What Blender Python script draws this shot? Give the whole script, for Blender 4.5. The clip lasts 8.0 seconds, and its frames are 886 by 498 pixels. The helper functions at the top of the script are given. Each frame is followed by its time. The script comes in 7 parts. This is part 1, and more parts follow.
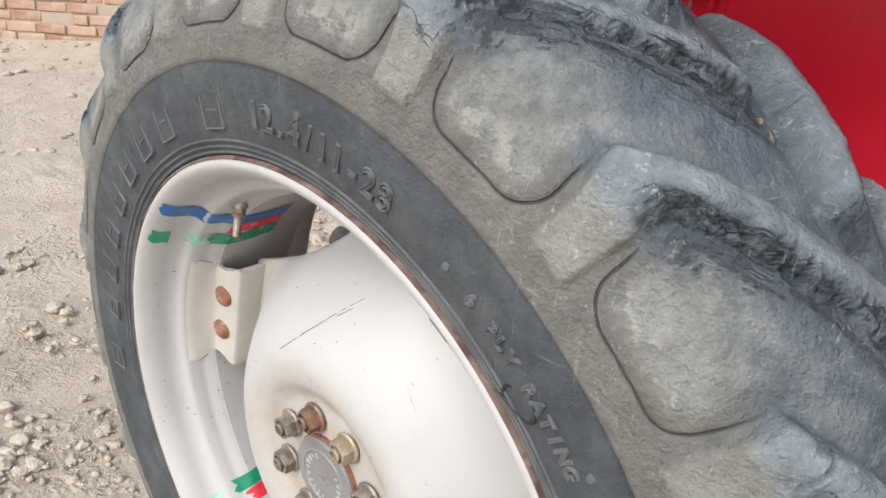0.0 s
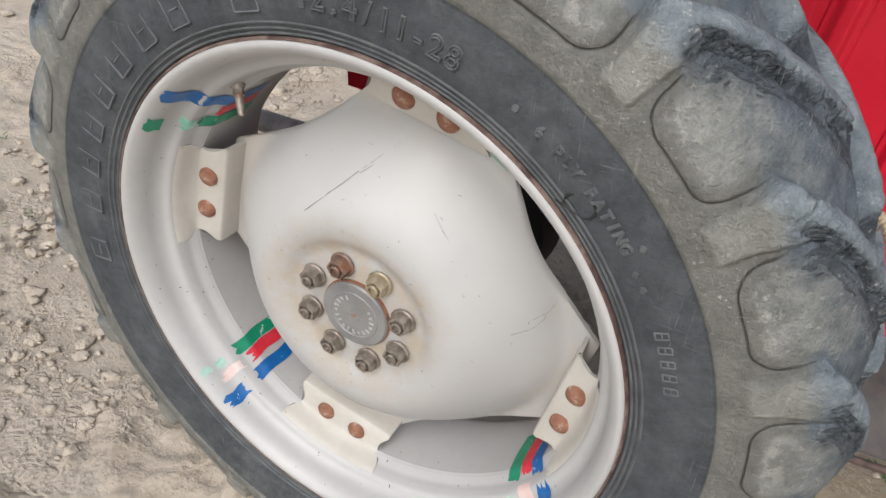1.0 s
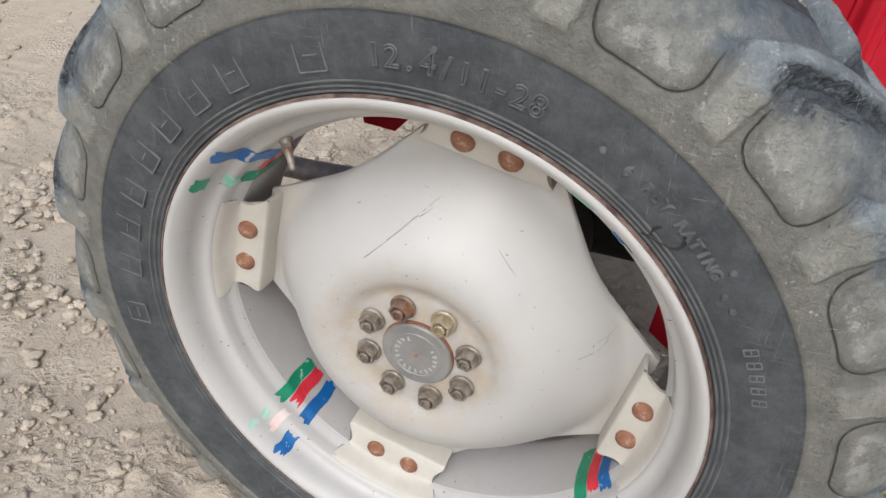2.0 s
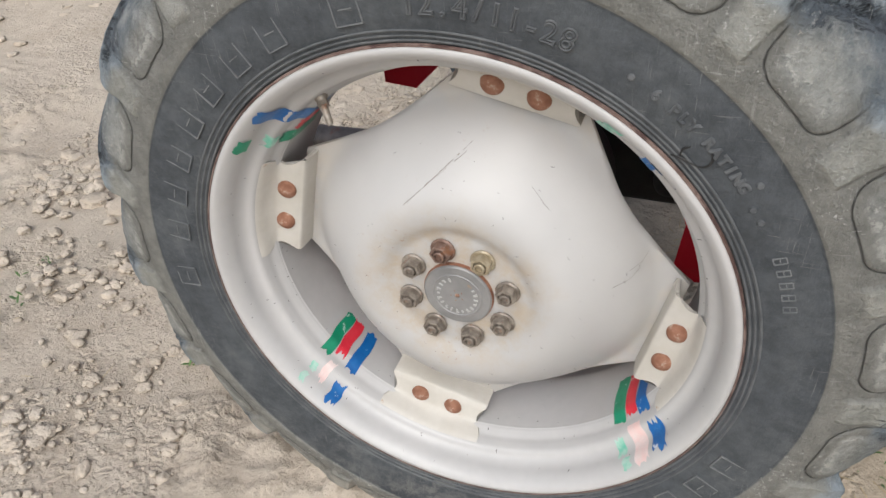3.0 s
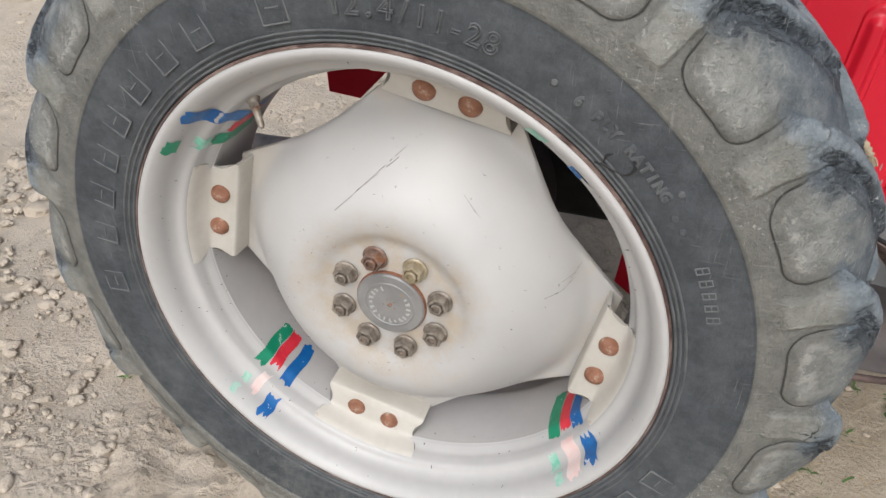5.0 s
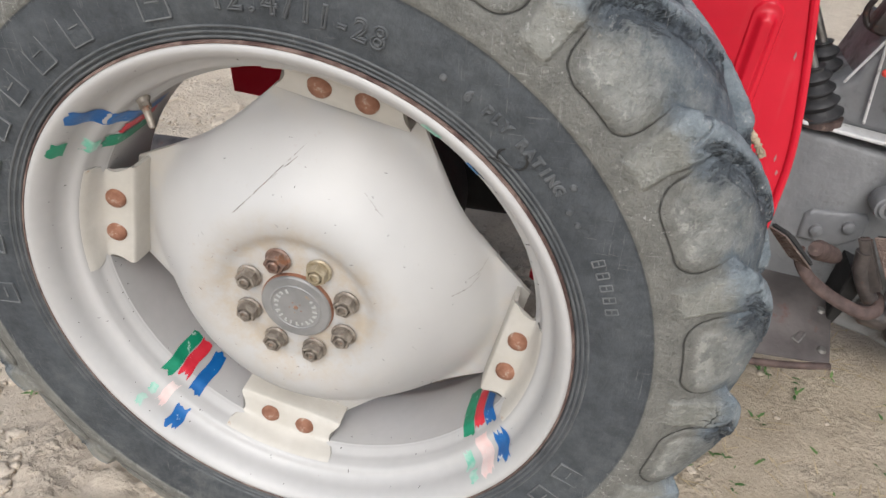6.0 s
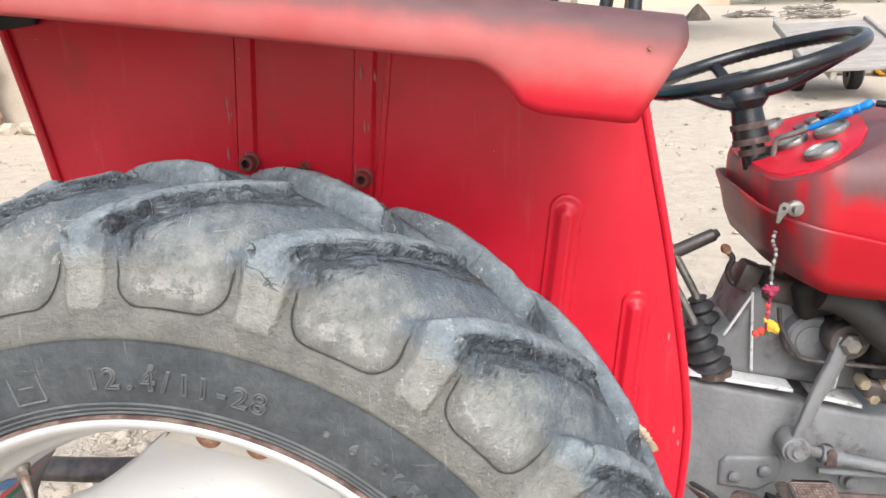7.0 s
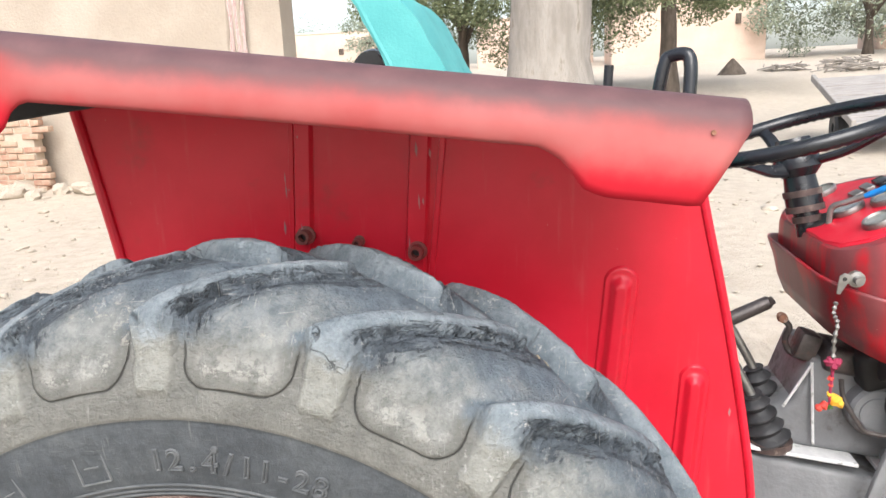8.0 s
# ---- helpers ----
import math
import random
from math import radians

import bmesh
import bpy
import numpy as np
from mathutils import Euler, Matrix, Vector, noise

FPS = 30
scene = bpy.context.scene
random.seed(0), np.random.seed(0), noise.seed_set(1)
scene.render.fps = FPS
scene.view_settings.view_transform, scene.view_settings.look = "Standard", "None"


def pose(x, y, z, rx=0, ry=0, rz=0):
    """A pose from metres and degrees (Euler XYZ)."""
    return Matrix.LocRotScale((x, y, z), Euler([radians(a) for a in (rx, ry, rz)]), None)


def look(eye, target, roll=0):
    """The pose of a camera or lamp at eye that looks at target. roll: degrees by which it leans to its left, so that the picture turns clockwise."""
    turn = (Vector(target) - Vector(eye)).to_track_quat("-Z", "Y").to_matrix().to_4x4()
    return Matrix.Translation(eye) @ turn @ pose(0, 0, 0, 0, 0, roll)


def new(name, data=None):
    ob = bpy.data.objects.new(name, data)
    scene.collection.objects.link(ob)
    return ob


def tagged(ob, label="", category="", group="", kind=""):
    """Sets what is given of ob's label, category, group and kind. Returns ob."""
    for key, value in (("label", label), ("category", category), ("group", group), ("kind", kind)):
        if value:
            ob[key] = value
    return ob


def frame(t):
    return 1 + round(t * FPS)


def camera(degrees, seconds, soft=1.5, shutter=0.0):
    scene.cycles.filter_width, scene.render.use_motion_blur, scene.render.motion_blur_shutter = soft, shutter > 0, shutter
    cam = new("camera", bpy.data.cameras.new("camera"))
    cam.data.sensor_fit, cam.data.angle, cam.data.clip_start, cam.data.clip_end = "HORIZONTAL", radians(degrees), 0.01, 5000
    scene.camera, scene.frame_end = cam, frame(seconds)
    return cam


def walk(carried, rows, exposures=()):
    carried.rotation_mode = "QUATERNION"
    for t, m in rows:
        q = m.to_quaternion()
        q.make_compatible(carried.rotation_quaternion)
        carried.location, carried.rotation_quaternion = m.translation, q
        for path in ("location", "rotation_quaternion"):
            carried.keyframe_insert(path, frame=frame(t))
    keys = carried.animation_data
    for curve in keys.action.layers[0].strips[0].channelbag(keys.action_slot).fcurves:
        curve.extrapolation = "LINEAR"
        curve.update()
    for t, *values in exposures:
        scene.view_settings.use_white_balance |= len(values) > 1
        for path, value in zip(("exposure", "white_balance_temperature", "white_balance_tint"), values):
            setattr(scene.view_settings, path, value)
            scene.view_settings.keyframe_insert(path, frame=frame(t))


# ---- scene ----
cam = camera(62.2, 8.0)
PATH = [
    (0, (0.5236, -0.3589, 1.2232), (-0.6875, 0.9779, 0.3592), 3.62),
    (0.5, (0.453, -0.4627, 1.2403), (-0.5156, 0.9298, 0.1806), 5.56),
    (0.8, (0.4379, -0.5543, 1.2533), (-0.3587, 0.9132, 0.1525), 4.67),
    (1, (0.4294, -0.5958, 1.2555), (-0.2818, 0.8866, 0.1167), 4.30),
    (1.2, (0.4025, -0.5881, 1.2371), (-0.2759, 0.8561, 0.0312), 2.50),
    (1.5, (0.347, -0.6302, 1.246), (-0.3361, 0.857, 0.0965), 2.33),
    (1.7, (0.3096, -0.6432, 1.2719), (-0.2939, 0.8935, 0.143), 4.00),
    (2.8, (0.2804, -0.6957, 1.302), (-0.3136, 0.8508, 0.1816), -4.32),
    (3, (0.2787, -0.7211, 1.2852), (-0.3111, 0.7831, 0.1064), -2.68),
    (3.5, (0.2876, -0.7223, 1.2492), (-0.3351, 0.7236, 0.0157), -2.68),
    (4, (0.3112, -0.7207, 1.2618), (-0.3329, 0.77, 0.0942), -3.47),
    (4.2, (0.3194, -0.7168, 1.2756), (-0.3209, 0.8365, 0.1904), -4.12),
    (5.3, (0.3296, -0.7084, 1.2516), (-0.1578, 0.8476, 0.0934), 1.20),
    (5.5, (0.3384, -0.7084, 1.2494), (-0.1431, 0.8297, 0.0652), 0.93),
    (6, (0.3672, -0.6879, 1.2508), (0.0056, 0.9286, 0.1301), 1.93),
    (6.2, (0.373, -0.6766, 1.2628), (0.0838, 0.984, 0.1864), 1.81),
    (6.5, (0.389, -0.6615, 1.2869), (0.1294, 1.1022, 0.3802), 2.69),
    (6.8, (0.3983, -0.6438, 1.348), (0.1626, 1.2198, 0.6616), -0.19),
    (7, (0.4082, -0.6361, 1.3688), (0.181, 1.2642, 0.7884), -2.11),
    (7.2, (0.4166, -0.6308, 1.3844), (0.2242, 1.2914, 0.8667), -3.07),
    (7.5, (0.4156, -0.6326, 1.3909), (0.2115, 1.2983, 0.9114), -3.46),
    (7.8, (0.4016, -0.6343, 1.3925), (0.1339, 1.2972, 0.948), -2.96),
    (8, (0.3822, -0.6338, 1.3981), (0.0605, 1.2914, 0.962), -2.86),
]
walk(cam, [(t, look(eye, target, roll)) for t, eye, target, roll in PATH],
     [(0.0, 0.20), (0.5, -0.16), (1.0, -0.17), (3.0, -0.14), (4.5, -0.14), (5.5, -0.12), (6.0, -0.07), (6.5, 0.05), (7.0, 0.62), (7.5, 0.68), (8.0, 0.70)])

# ---- light ----
world = bpy.data.worlds.new("sky")
scene.world = world
world.use_nodes = True
wn, wl = world.node_tree.nodes, world.node_tree.links
sky = wn.new("ShaderNodeTexSky")
sky.sky_type, sky.sun_disc = "NISHITA", False
sky.sun_elevation, sky.sun_rotation = radians(45.6), radians(172)
sky.air_density, sky.dust_density, sky.ozone_density = 1.0, 3.0, 1.0
pale = wn.new("ShaderNodeHueSaturation")
pale.inputs["Saturation"].default_value = 0.60
wl.new(sky.outputs[0], pale.inputs["Color"])
wl.new(pale.outputs[0], wn["Background"].inputs["Color"])
wn["Background"].inputs["Strength"].default_value = 0.19

sun_data = bpy.data.lights.new("sun", "SUN")
sun_data.energy, sun_data.angle, sun_data.color = 2.0, radians(45), (0.975, 0.985, 1.0)
sun = new("sun", sun_data)
sun.matrix_world = look((0.9, -6.2, 6.4), (0, 0, 0))

# ---- materials ----


def shader(name, rough=0.6, metal=0.0):
    m = bpy.data.materials.new(name)
    m.use_nodes = True
    b = m.node_tree.nodes["Principled BSDF"]
    b.inputs["Roughness"].default_value, b.inputs["Metallic"].default_value = rough, metal
    return m, m.node_tree, b


def node(nt, kind, **sockets):
    n = nt.nodes.new(kind)
    for key, value in sockets.items():
        s = n.inputs[key.replace("_", " ")]
        if hasattr(value, "is_output"):
            nt.links.new(value, s)
        else:
            s.default_value = value
    return n


def coords(nt, scale=(1, 1, 1)):
    c = nt.nodes.new("ShaderNodeTexCoord")
    mp = nt.nodes.new("ShaderNodeMapping")
    mp.inputs["Scale"].default_value = scale
    nt.links.new(c.outputs["Object"], mp.inputs["Vector"])
    return mp.outputs[0]


def noise_of(nt, vec, scale, detail=4.0, rough=0.55):
    return node(nt, "ShaderNodeTexNoise", Vector=vec, Scale=scale, Detail=detail, Roughness=rough).outputs["Fac"]


def ramp(nt, fac, lo, hi):
    n = node(nt, "ShaderNodeMapRange", Value=fac)
    n.inputs["From Min"].default_value, n.inputs["From Max"].default_value = lo, hi
    n.interpolation_type = "SMOOTHSTEP"
    return n.outputs[0]


def mixed(nt, fac, a, b):
    n = nt.nodes.new("ShaderNodeMix")
    n.data_type = "RGBA"
    for i, v in ((0, fac), (6, a), (7, b)):
        if hasattr(v, "is_output"):
            nt.links.new(v, n.inputs[i])
        else:
            n.inputs[i].default_value = (*v, 1.0) if isinstance(v, tuple) and len(v) == 3 else v
    return n.outputs[2]


def calc(nt, op, a, b=0.5):
    n = nt.nodes.new("ShaderNodeMath")
    n.operation = op
    for i, v in enumerate((a, b)):
        if hasattr(v, "is_output"):
            nt.links.new(v, n.inputs[i])
        else:
            n.inputs[i].default_value = v
    return n.outputs[0]


def bumped(nt, b, height, strength=0.3, distance=0.004):
    n = node(nt, "ShaderNodeBump", Height=height, Strength=strength, Distance=distance)
    nt.links.new(n.outputs[0], b.inputs["Normal"])


def surface(name, c1, c2, scale=8.0, rough=0.6, metal=0.0, bump=0.2, fine=120.0, wear=None, wear_scale=14.0, wear_from=0.6,
            wear_to=0.68, wear_rough=0.8, stretch=(1, 1, 1), depth=0.003, coat=0.0):
    """A two-tone surface with grain, and patches of wear of a third colour."""
    m, nt, b = shader(name, rough, metal)
    v = coords(nt, stretch)
    col = mixed(nt, ramp(nt, noise_of(nt, v, scale, 5), 0.3, 0.7), c1, c2)
    grain = noise_of(nt, v, fine, 3)
    col = mixed(nt, calc(nt, "MULTIPLY", grain, 0.22), col, tuple(0.6 * x for x in c1))
    if wear:
        mask = ramp(nt, noise_of(nt, v, wear_scale, 8, 0.65), wear_from, wear_to)
        col = mixed(nt, mask, col, wear)
        rg = node(nt, "ShaderNodeMapRange", Value=mask)
        rg.inputs["To Min"].default_value, rg.inputs["To Max"].default_value = rough, wear_rough
        nt.links.new(rg.outputs[0], b.inputs["Roughness"])
    nt.links.new(col, b.inputs["Base Color"])
    b.inputs["Coat Weight"].default_value = coat
    bumped(nt, b, grain, bump, depth)
    return m


def red_paint(name, c1, c2, dirt, dirt_low, dirt_high, rough):
    """Sun-bleached enamel: chalky patches, fine scratches and chips down to the primer."""
    m, nt, b = shader(name, rough)
    v = coords(nt)
    col = mixed(nt, ramp(nt, noise_of(nt, v, 5.0, 6), 0.35, 0.65), c1, c2)
    streak = noise_of(nt, coords(nt, (14, 14, 1.5)), 4.0, 6)
    col = mixed(nt, calc(nt, "MULTIPLY", ramp(nt, streak, 0.58, 0.8), 0.14), col, (0.55, 0.22, 0.20))
    b.inputs["Specular IOR Level"].default_value = 0.35
    col = mixed(nt, calc(nt, "MULTIPLY", ramp(nt, noise_of(nt, v, 9.0, 7, 0.6), dirt_low, dirt_high), 0.75), col, dirt)
    chip = ramp(nt, noise_of(nt, v, 95.0, 5, 0.75), 0.715, 0.73)
    col = mixed(nt, chip, col, (0.62, 0.55, 0.50))
    nt.links.new(col, b.inputs["Base Color"])
    nt.links.new(calc(nt, "ADD", calc(nt, "MULTIPLY", noise_of(nt, v, 22.0, 4), 0.25), rough - 0.1), b.inputs["Roughness"])
    bumped(nt, b, noise_of(nt, v, 45.0, 3), 0.08, 0.003)
    return m


def tyre_rubber(name):
    """Weathered rubber: near black by the bead, browned outwards, bluish-grey on the worn bars, dusty between them."""
    m, nt, b = shader(name, 0.70)
    v = coords(nt)
    flat = nt.nodes.new("ShaderNodeVectorMath")
    flat.operation = "MULTIPLY_ADD"
    nt.links.new(v, flat.inputs[0])
    flat.inputs[1].default_value, flat.inputs[2].default_value = (1, 0, 1), (0, 0, -0.62)
    size = nt.nodes.new("ShaderNodeVectorMath")
    size.operation = "LENGTH"
    nt.links.new(flat.outputs[0], size.inputs[0])
    r = size.outputs["Value"]

    def field(key):
        a = nt.nodes.new("ShaderNodeAttribute")
        a.attribute_name = key
        return a.outputs["Fac"]

    torn, panel, bar, flank = field("torn"), field("panel"), field("bar"), field("flank")
    big, mid, small = noise_of(nt, v, 6.0, 5, 0.6), noise_of(nt, v, 34.0, 9, 0.74), noise_of(nt, v, 170.0, 5, 0.6)
    tone = ramp(nt, mid, 0.30, 0.70)
    dark = mixed(nt, tone, (0.030, 0.035, 0.040), (0.064, 0.072, 0.079))
    brown = mixed(nt, tone, (0.112, 0.111, 0.099), (0.185, 0.183, 0.163))
    blue = mixed(nt, tone, (0.060, 0.079, 0.096), (0.135, 0.162, 0.182))
    khaki = mixed(nt, tone, (0.170, 0.172, 0.152), (0.275, 0.273, 0.243))
    pale = mixed(nt, tone, (0.150, 0.158, 0.148), (0.285, 0.288, 0.265))
    smear = ramp(nt, noise_of(nt, v, 5.5, 9, 0.72), 0.44, 0.66)
    dark = mixed(nt, calc(nt, "MULTIPLY", smear, 0.36), dark, mixed(nt, tone, (0.075, 0.084, 0.088), (0.135, 0.143, 0.143)))
    wobble = calc(nt, "ADD", r, calc(nt, "MULTIPLY", calc(nt, "SUBTRACT", mid, 0.5), 0.06))
    col = mixed(nt, ramp(nt, r, 0.4757, 0.4777), dark, brown)
    col = mixed(nt, ramp(nt, wobble, 0.542, 0.572), col, blue)
    patch = calc(nt, "MULTIPLY", panel, ramp(nt, calc(nt, "ADD", calc(nt, "MULTIPLY", big, 0.8), calc(nt, "MULTIPLY", mid, 0.4)), 0.42, 0.64))
    col = mixed(nt, calc(nt, "MULTIPLY", patch, 0.9), col, pale)
    # chalky crumbs along the foot of each panel
    foot = calc(nt, "MULTIPLY", calc(nt, "MULTIPLY", panel, calc(nt, "SUBTRACT", 1.0, ramp(nt, wobble, 0.520, 0.556))), ramp(nt, noise_of(nt, v, 60.0, 8, 0.75), 0.48, 0.55))
    col = mixed(nt, calc(nt, "MULTIPLY", foot, 0.75), col, (0.40, 0.392, 0.350))
    crumbs = calc(nt, "MULTIPLY", ramp(nt, noise_of(nt, v, 85.0, 7, 0.8), 0.575, 0.60), calc(nt, "MULTIPLY", ramp(nt, noise_of(nt, v, 12.0, 4), 0.50, 0.60), ramp(nt, r, 0.535, 0.555)))
    col = mixed(nt, calc(nt, "MULTIPLY", crumbs, 0.7), col, (0.36, 0.34, 0.29))
    crest = mixed(nt, ramp(nt, wobble, 0.548, 0.575), khaki, mixed(nt, tone, (0.120, 0.148, 0.165), (0.260, 0.295, 0.312)))
    col = mixed(nt, bar, col, crest)
    # darker blue-grey from each bar's torn edge into the hollow beside it
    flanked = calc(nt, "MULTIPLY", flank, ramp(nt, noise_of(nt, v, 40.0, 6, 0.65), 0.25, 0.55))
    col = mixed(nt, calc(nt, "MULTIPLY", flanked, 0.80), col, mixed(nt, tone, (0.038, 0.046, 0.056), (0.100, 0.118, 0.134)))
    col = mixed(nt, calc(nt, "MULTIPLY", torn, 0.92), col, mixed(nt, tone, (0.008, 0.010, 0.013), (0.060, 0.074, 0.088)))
    # fine cracks that run along the bars
    ways = nt.nodes.new("ShaderNodeCombineXYZ")
    nt.links.new(calc(nt, "MULTIPLY", field("along"), 20.0), ways.inputs[0])
    nt.links.new(calc(nt, "MULTIPLY", field("across"), 62.0), ways.inputs[1])
    lines = noise_of(nt, ways.outputs[0], 1.0, 5, 0.6)
    fine_split = calc(nt, "SUBTRACT", 1.0, ramp(nt, calc(nt, "ABSOLUTE", calc(nt, "SUBTRACT", lines, 0.5)), 0.006, 0.014))
    fine_split = calc(nt, "MULTIPLY", fine_split, calc(nt, "MULTIPLY", flank, ramp(nt, noise_of(nt, v, 17.0, 4), 0.52, 0.58)))
    # torn flakes: ragged scraps of the worn skin lifted away
    scraps = nt.nodes.new("ShaderNodeCombineXYZ")
    nt.links.new(calc(nt, "MULTIPLY", field("along"), 40.0), scraps.inputs[0])
    nt.links.new(calc(nt, "MULTIPLY", field("across"), 95.0), scraps.inputs[1])
    nt.links.new(calc(nt, "MULTIPLY", r, 3.0), scraps.inputs[2])
    near_edge = calc(nt, "MULTIPLY", flank, 0.20)
    flake = ramp(nt, calc(nt, "ADD", noise_of(nt, scraps.outputs[0], 1.0, 9, 0.72), near_edge), 0.700, 0.712)
    flake = calc(nt, "MULTIPLY", flake, ramp(nt, flank, 0.25, 0.6))
    col = mixed(nt, calc(nt, "MULTIPLY", flake, 0.85), col, mixed(nt, tone, (0.016, 0.021, 0.027), (0.068, 0.084, 0.098)))
    col = mixed(nt, calc(nt, "MULTIPLY", fine_split, 0.9), col, (0.010, 0.012, 0.015))
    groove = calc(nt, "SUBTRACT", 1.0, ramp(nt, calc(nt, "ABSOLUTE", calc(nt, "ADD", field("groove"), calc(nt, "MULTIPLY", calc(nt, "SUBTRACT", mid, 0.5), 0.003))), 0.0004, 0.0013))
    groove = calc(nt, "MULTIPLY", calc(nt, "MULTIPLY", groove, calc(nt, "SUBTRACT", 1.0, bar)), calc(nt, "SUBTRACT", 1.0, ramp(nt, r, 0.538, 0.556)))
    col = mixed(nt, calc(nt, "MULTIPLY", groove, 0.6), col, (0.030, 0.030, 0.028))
    specks = calc(nt, "MULTIPLY", ramp(nt, noise_of(nt, v, 120.0, 6, 0.78), 0.58, 0.63), calc(nt, "MULTIPLY", ramp(nt, big, 0.46, 0.62), ramp(nt, r, 0.470, 0.485)))
    col = mixed(nt, calc(nt, "MULTIPLY", specks, 0.75), col, (0.46, 0.45, 0.42))
    hatch = []
    for turn, squash in ((0.6, (150, 20, 7)), (-0.9, (8, 20, 130)), (1.9, (120, 20, 6))):
        turned = nt.nodes.new("ShaderNodeMapping")
        nt.links.new(v, turned.inputs["Vector"])
        turned.inputs["Rotation"].default_value, turned.inputs["Scale"].default_value = (0, turn, 0), squash
        hatch.append(ramp(nt, noise_of(nt, turned.outputs[0], 3.0, 3, 0.6), 0.655, 0.685))
    scuffs = calc(nt, "MAXIMUM", calc(nt, "MAXIMUM", hatch[0], hatch[1]), hatch[2])
    scuffs = calc(nt, "MULTIPLY", scuffs, ramp(nt, noise_of(nt, v, 9.0, 4), 0.42, 0.62))
    col = mixed(nt, calc(nt, "MULTIPLY", scuffs, calc(nt, "ADD", calc(nt, "MULTIPLY", ramp(nt, r, 0.470, 0.485), 0.30), 0.24)), col, (0.33, 0.33, 0.31))
    cell = nt.nodes.new("ShaderNodeTexVoronoi")
    cell.feature = "DISTANCE_TO_EDGE"
    warp = node(nt, "ShaderNodeTexNoise", Vector=v, Scale=16.0, Detail=6.0)
    nt.links.new(mixed(nt, 0.14, v, warp.outputs["Color"]), cell.inputs["Vector"])
    cell.inputs["Scale"].default_value = 17.0
    crack = calc(nt, "SUBTRACT", 1.0, ramp(nt, cell.outputs["Distance"], 0.0, 0.026))
    crack = calc(nt, "MULTIPLY", crack, calc(nt, "MULTIPLY", ramp(nt, noise_of(nt, v, 10.0, 3), 0.60, 0.66), ramp(nt, r, 0.540, 0.560)))
    crack = calc(nt, "MULTIPLY", crack, calc(nt, "ADD", calc(nt, "MULTIPLY", bar, 0.85), 0.12))
    col = mixed(nt, calc(nt, "MULTIPLY", crack, 0.9), col, (0.012, 0.013, 0.015))
    crack = calc(nt, "ADD", calc(nt, "ADD", crack, fine_split), calc(nt, "ADD", calc(nt, "MULTIPLY", flake, 0.9), groove))
    cake = nt.nodes.new("ShaderNodeVectorMath")
    cake.operation = "DISTANCE"
    nt.links.new(v, cake.inputs[0])
    cake.inputs[1].default_value = (0.377, 0.130, 1.110)
    spot = calc(nt, "SUBTRACT", 1.0, ramp(nt, calc(nt, "ADD", cake.outputs["Value"], calc(nt, "MULTIPLY", calc(nt, "SUBTRACT", noise_of(nt, v, 55.0, 5, 0.7), 0.5), 0.035)), 0.014, 0.016))
    col = mixed(nt, spot, col, (0.46, 0.385, 0.235))
    # sand dust caked on the lower part of the tyre
    level = node(nt, "ShaderNodeSeparateXYZ", Vector=v).outputs["Z"]
    dust = calc(nt, "SUBTRACT", 1.0, ramp(nt, calc(nt, "ADD", level, calc(nt, "MULTIPLY", calc(nt, "SUBTRACT", big, 0.5), 0.5)), 0.05, 0.34))
    dust = calc(nt, "MULTIPLY", dust, calc(nt, "ADD", calc(nt, "MULTIPLY", ramp(nt, r, 0.50, 0.56), 0.60), calc(nt, "MULTIPLY", ramp(nt, mid, 0.45, 0.6), 0.30)))
    col = mixed(nt, dust, col, (0.34, 0.315, 0.27))
    nt.links.new(col, b.inputs["Base Color"])
    wrinkle = noise_of(nt, v, 420.0, 3)
    hgt = calc(nt, "ADD", calc(nt, "ADD", calc(nt, "MULTIPLY", small, 0.75), calc(nt, "MULTIPLY", wrinkle, 0.30)), calc(nt, "MULTIPLY", mid, 0.6))
    hgt = calc(nt, "SUBTRACT", hgt, calc(nt, "MULTIPLY", crack, 1.4))
    hgt = calc(nt, "MULTIPLY", hgt, calc(nt, "ADD", calc(nt, "MULTIPLY", ramp(nt, r, 0.468, 0.50), 0.66), 0.34))
    bumped(nt, b, hgt, 1.0, 0.0062)
    return m


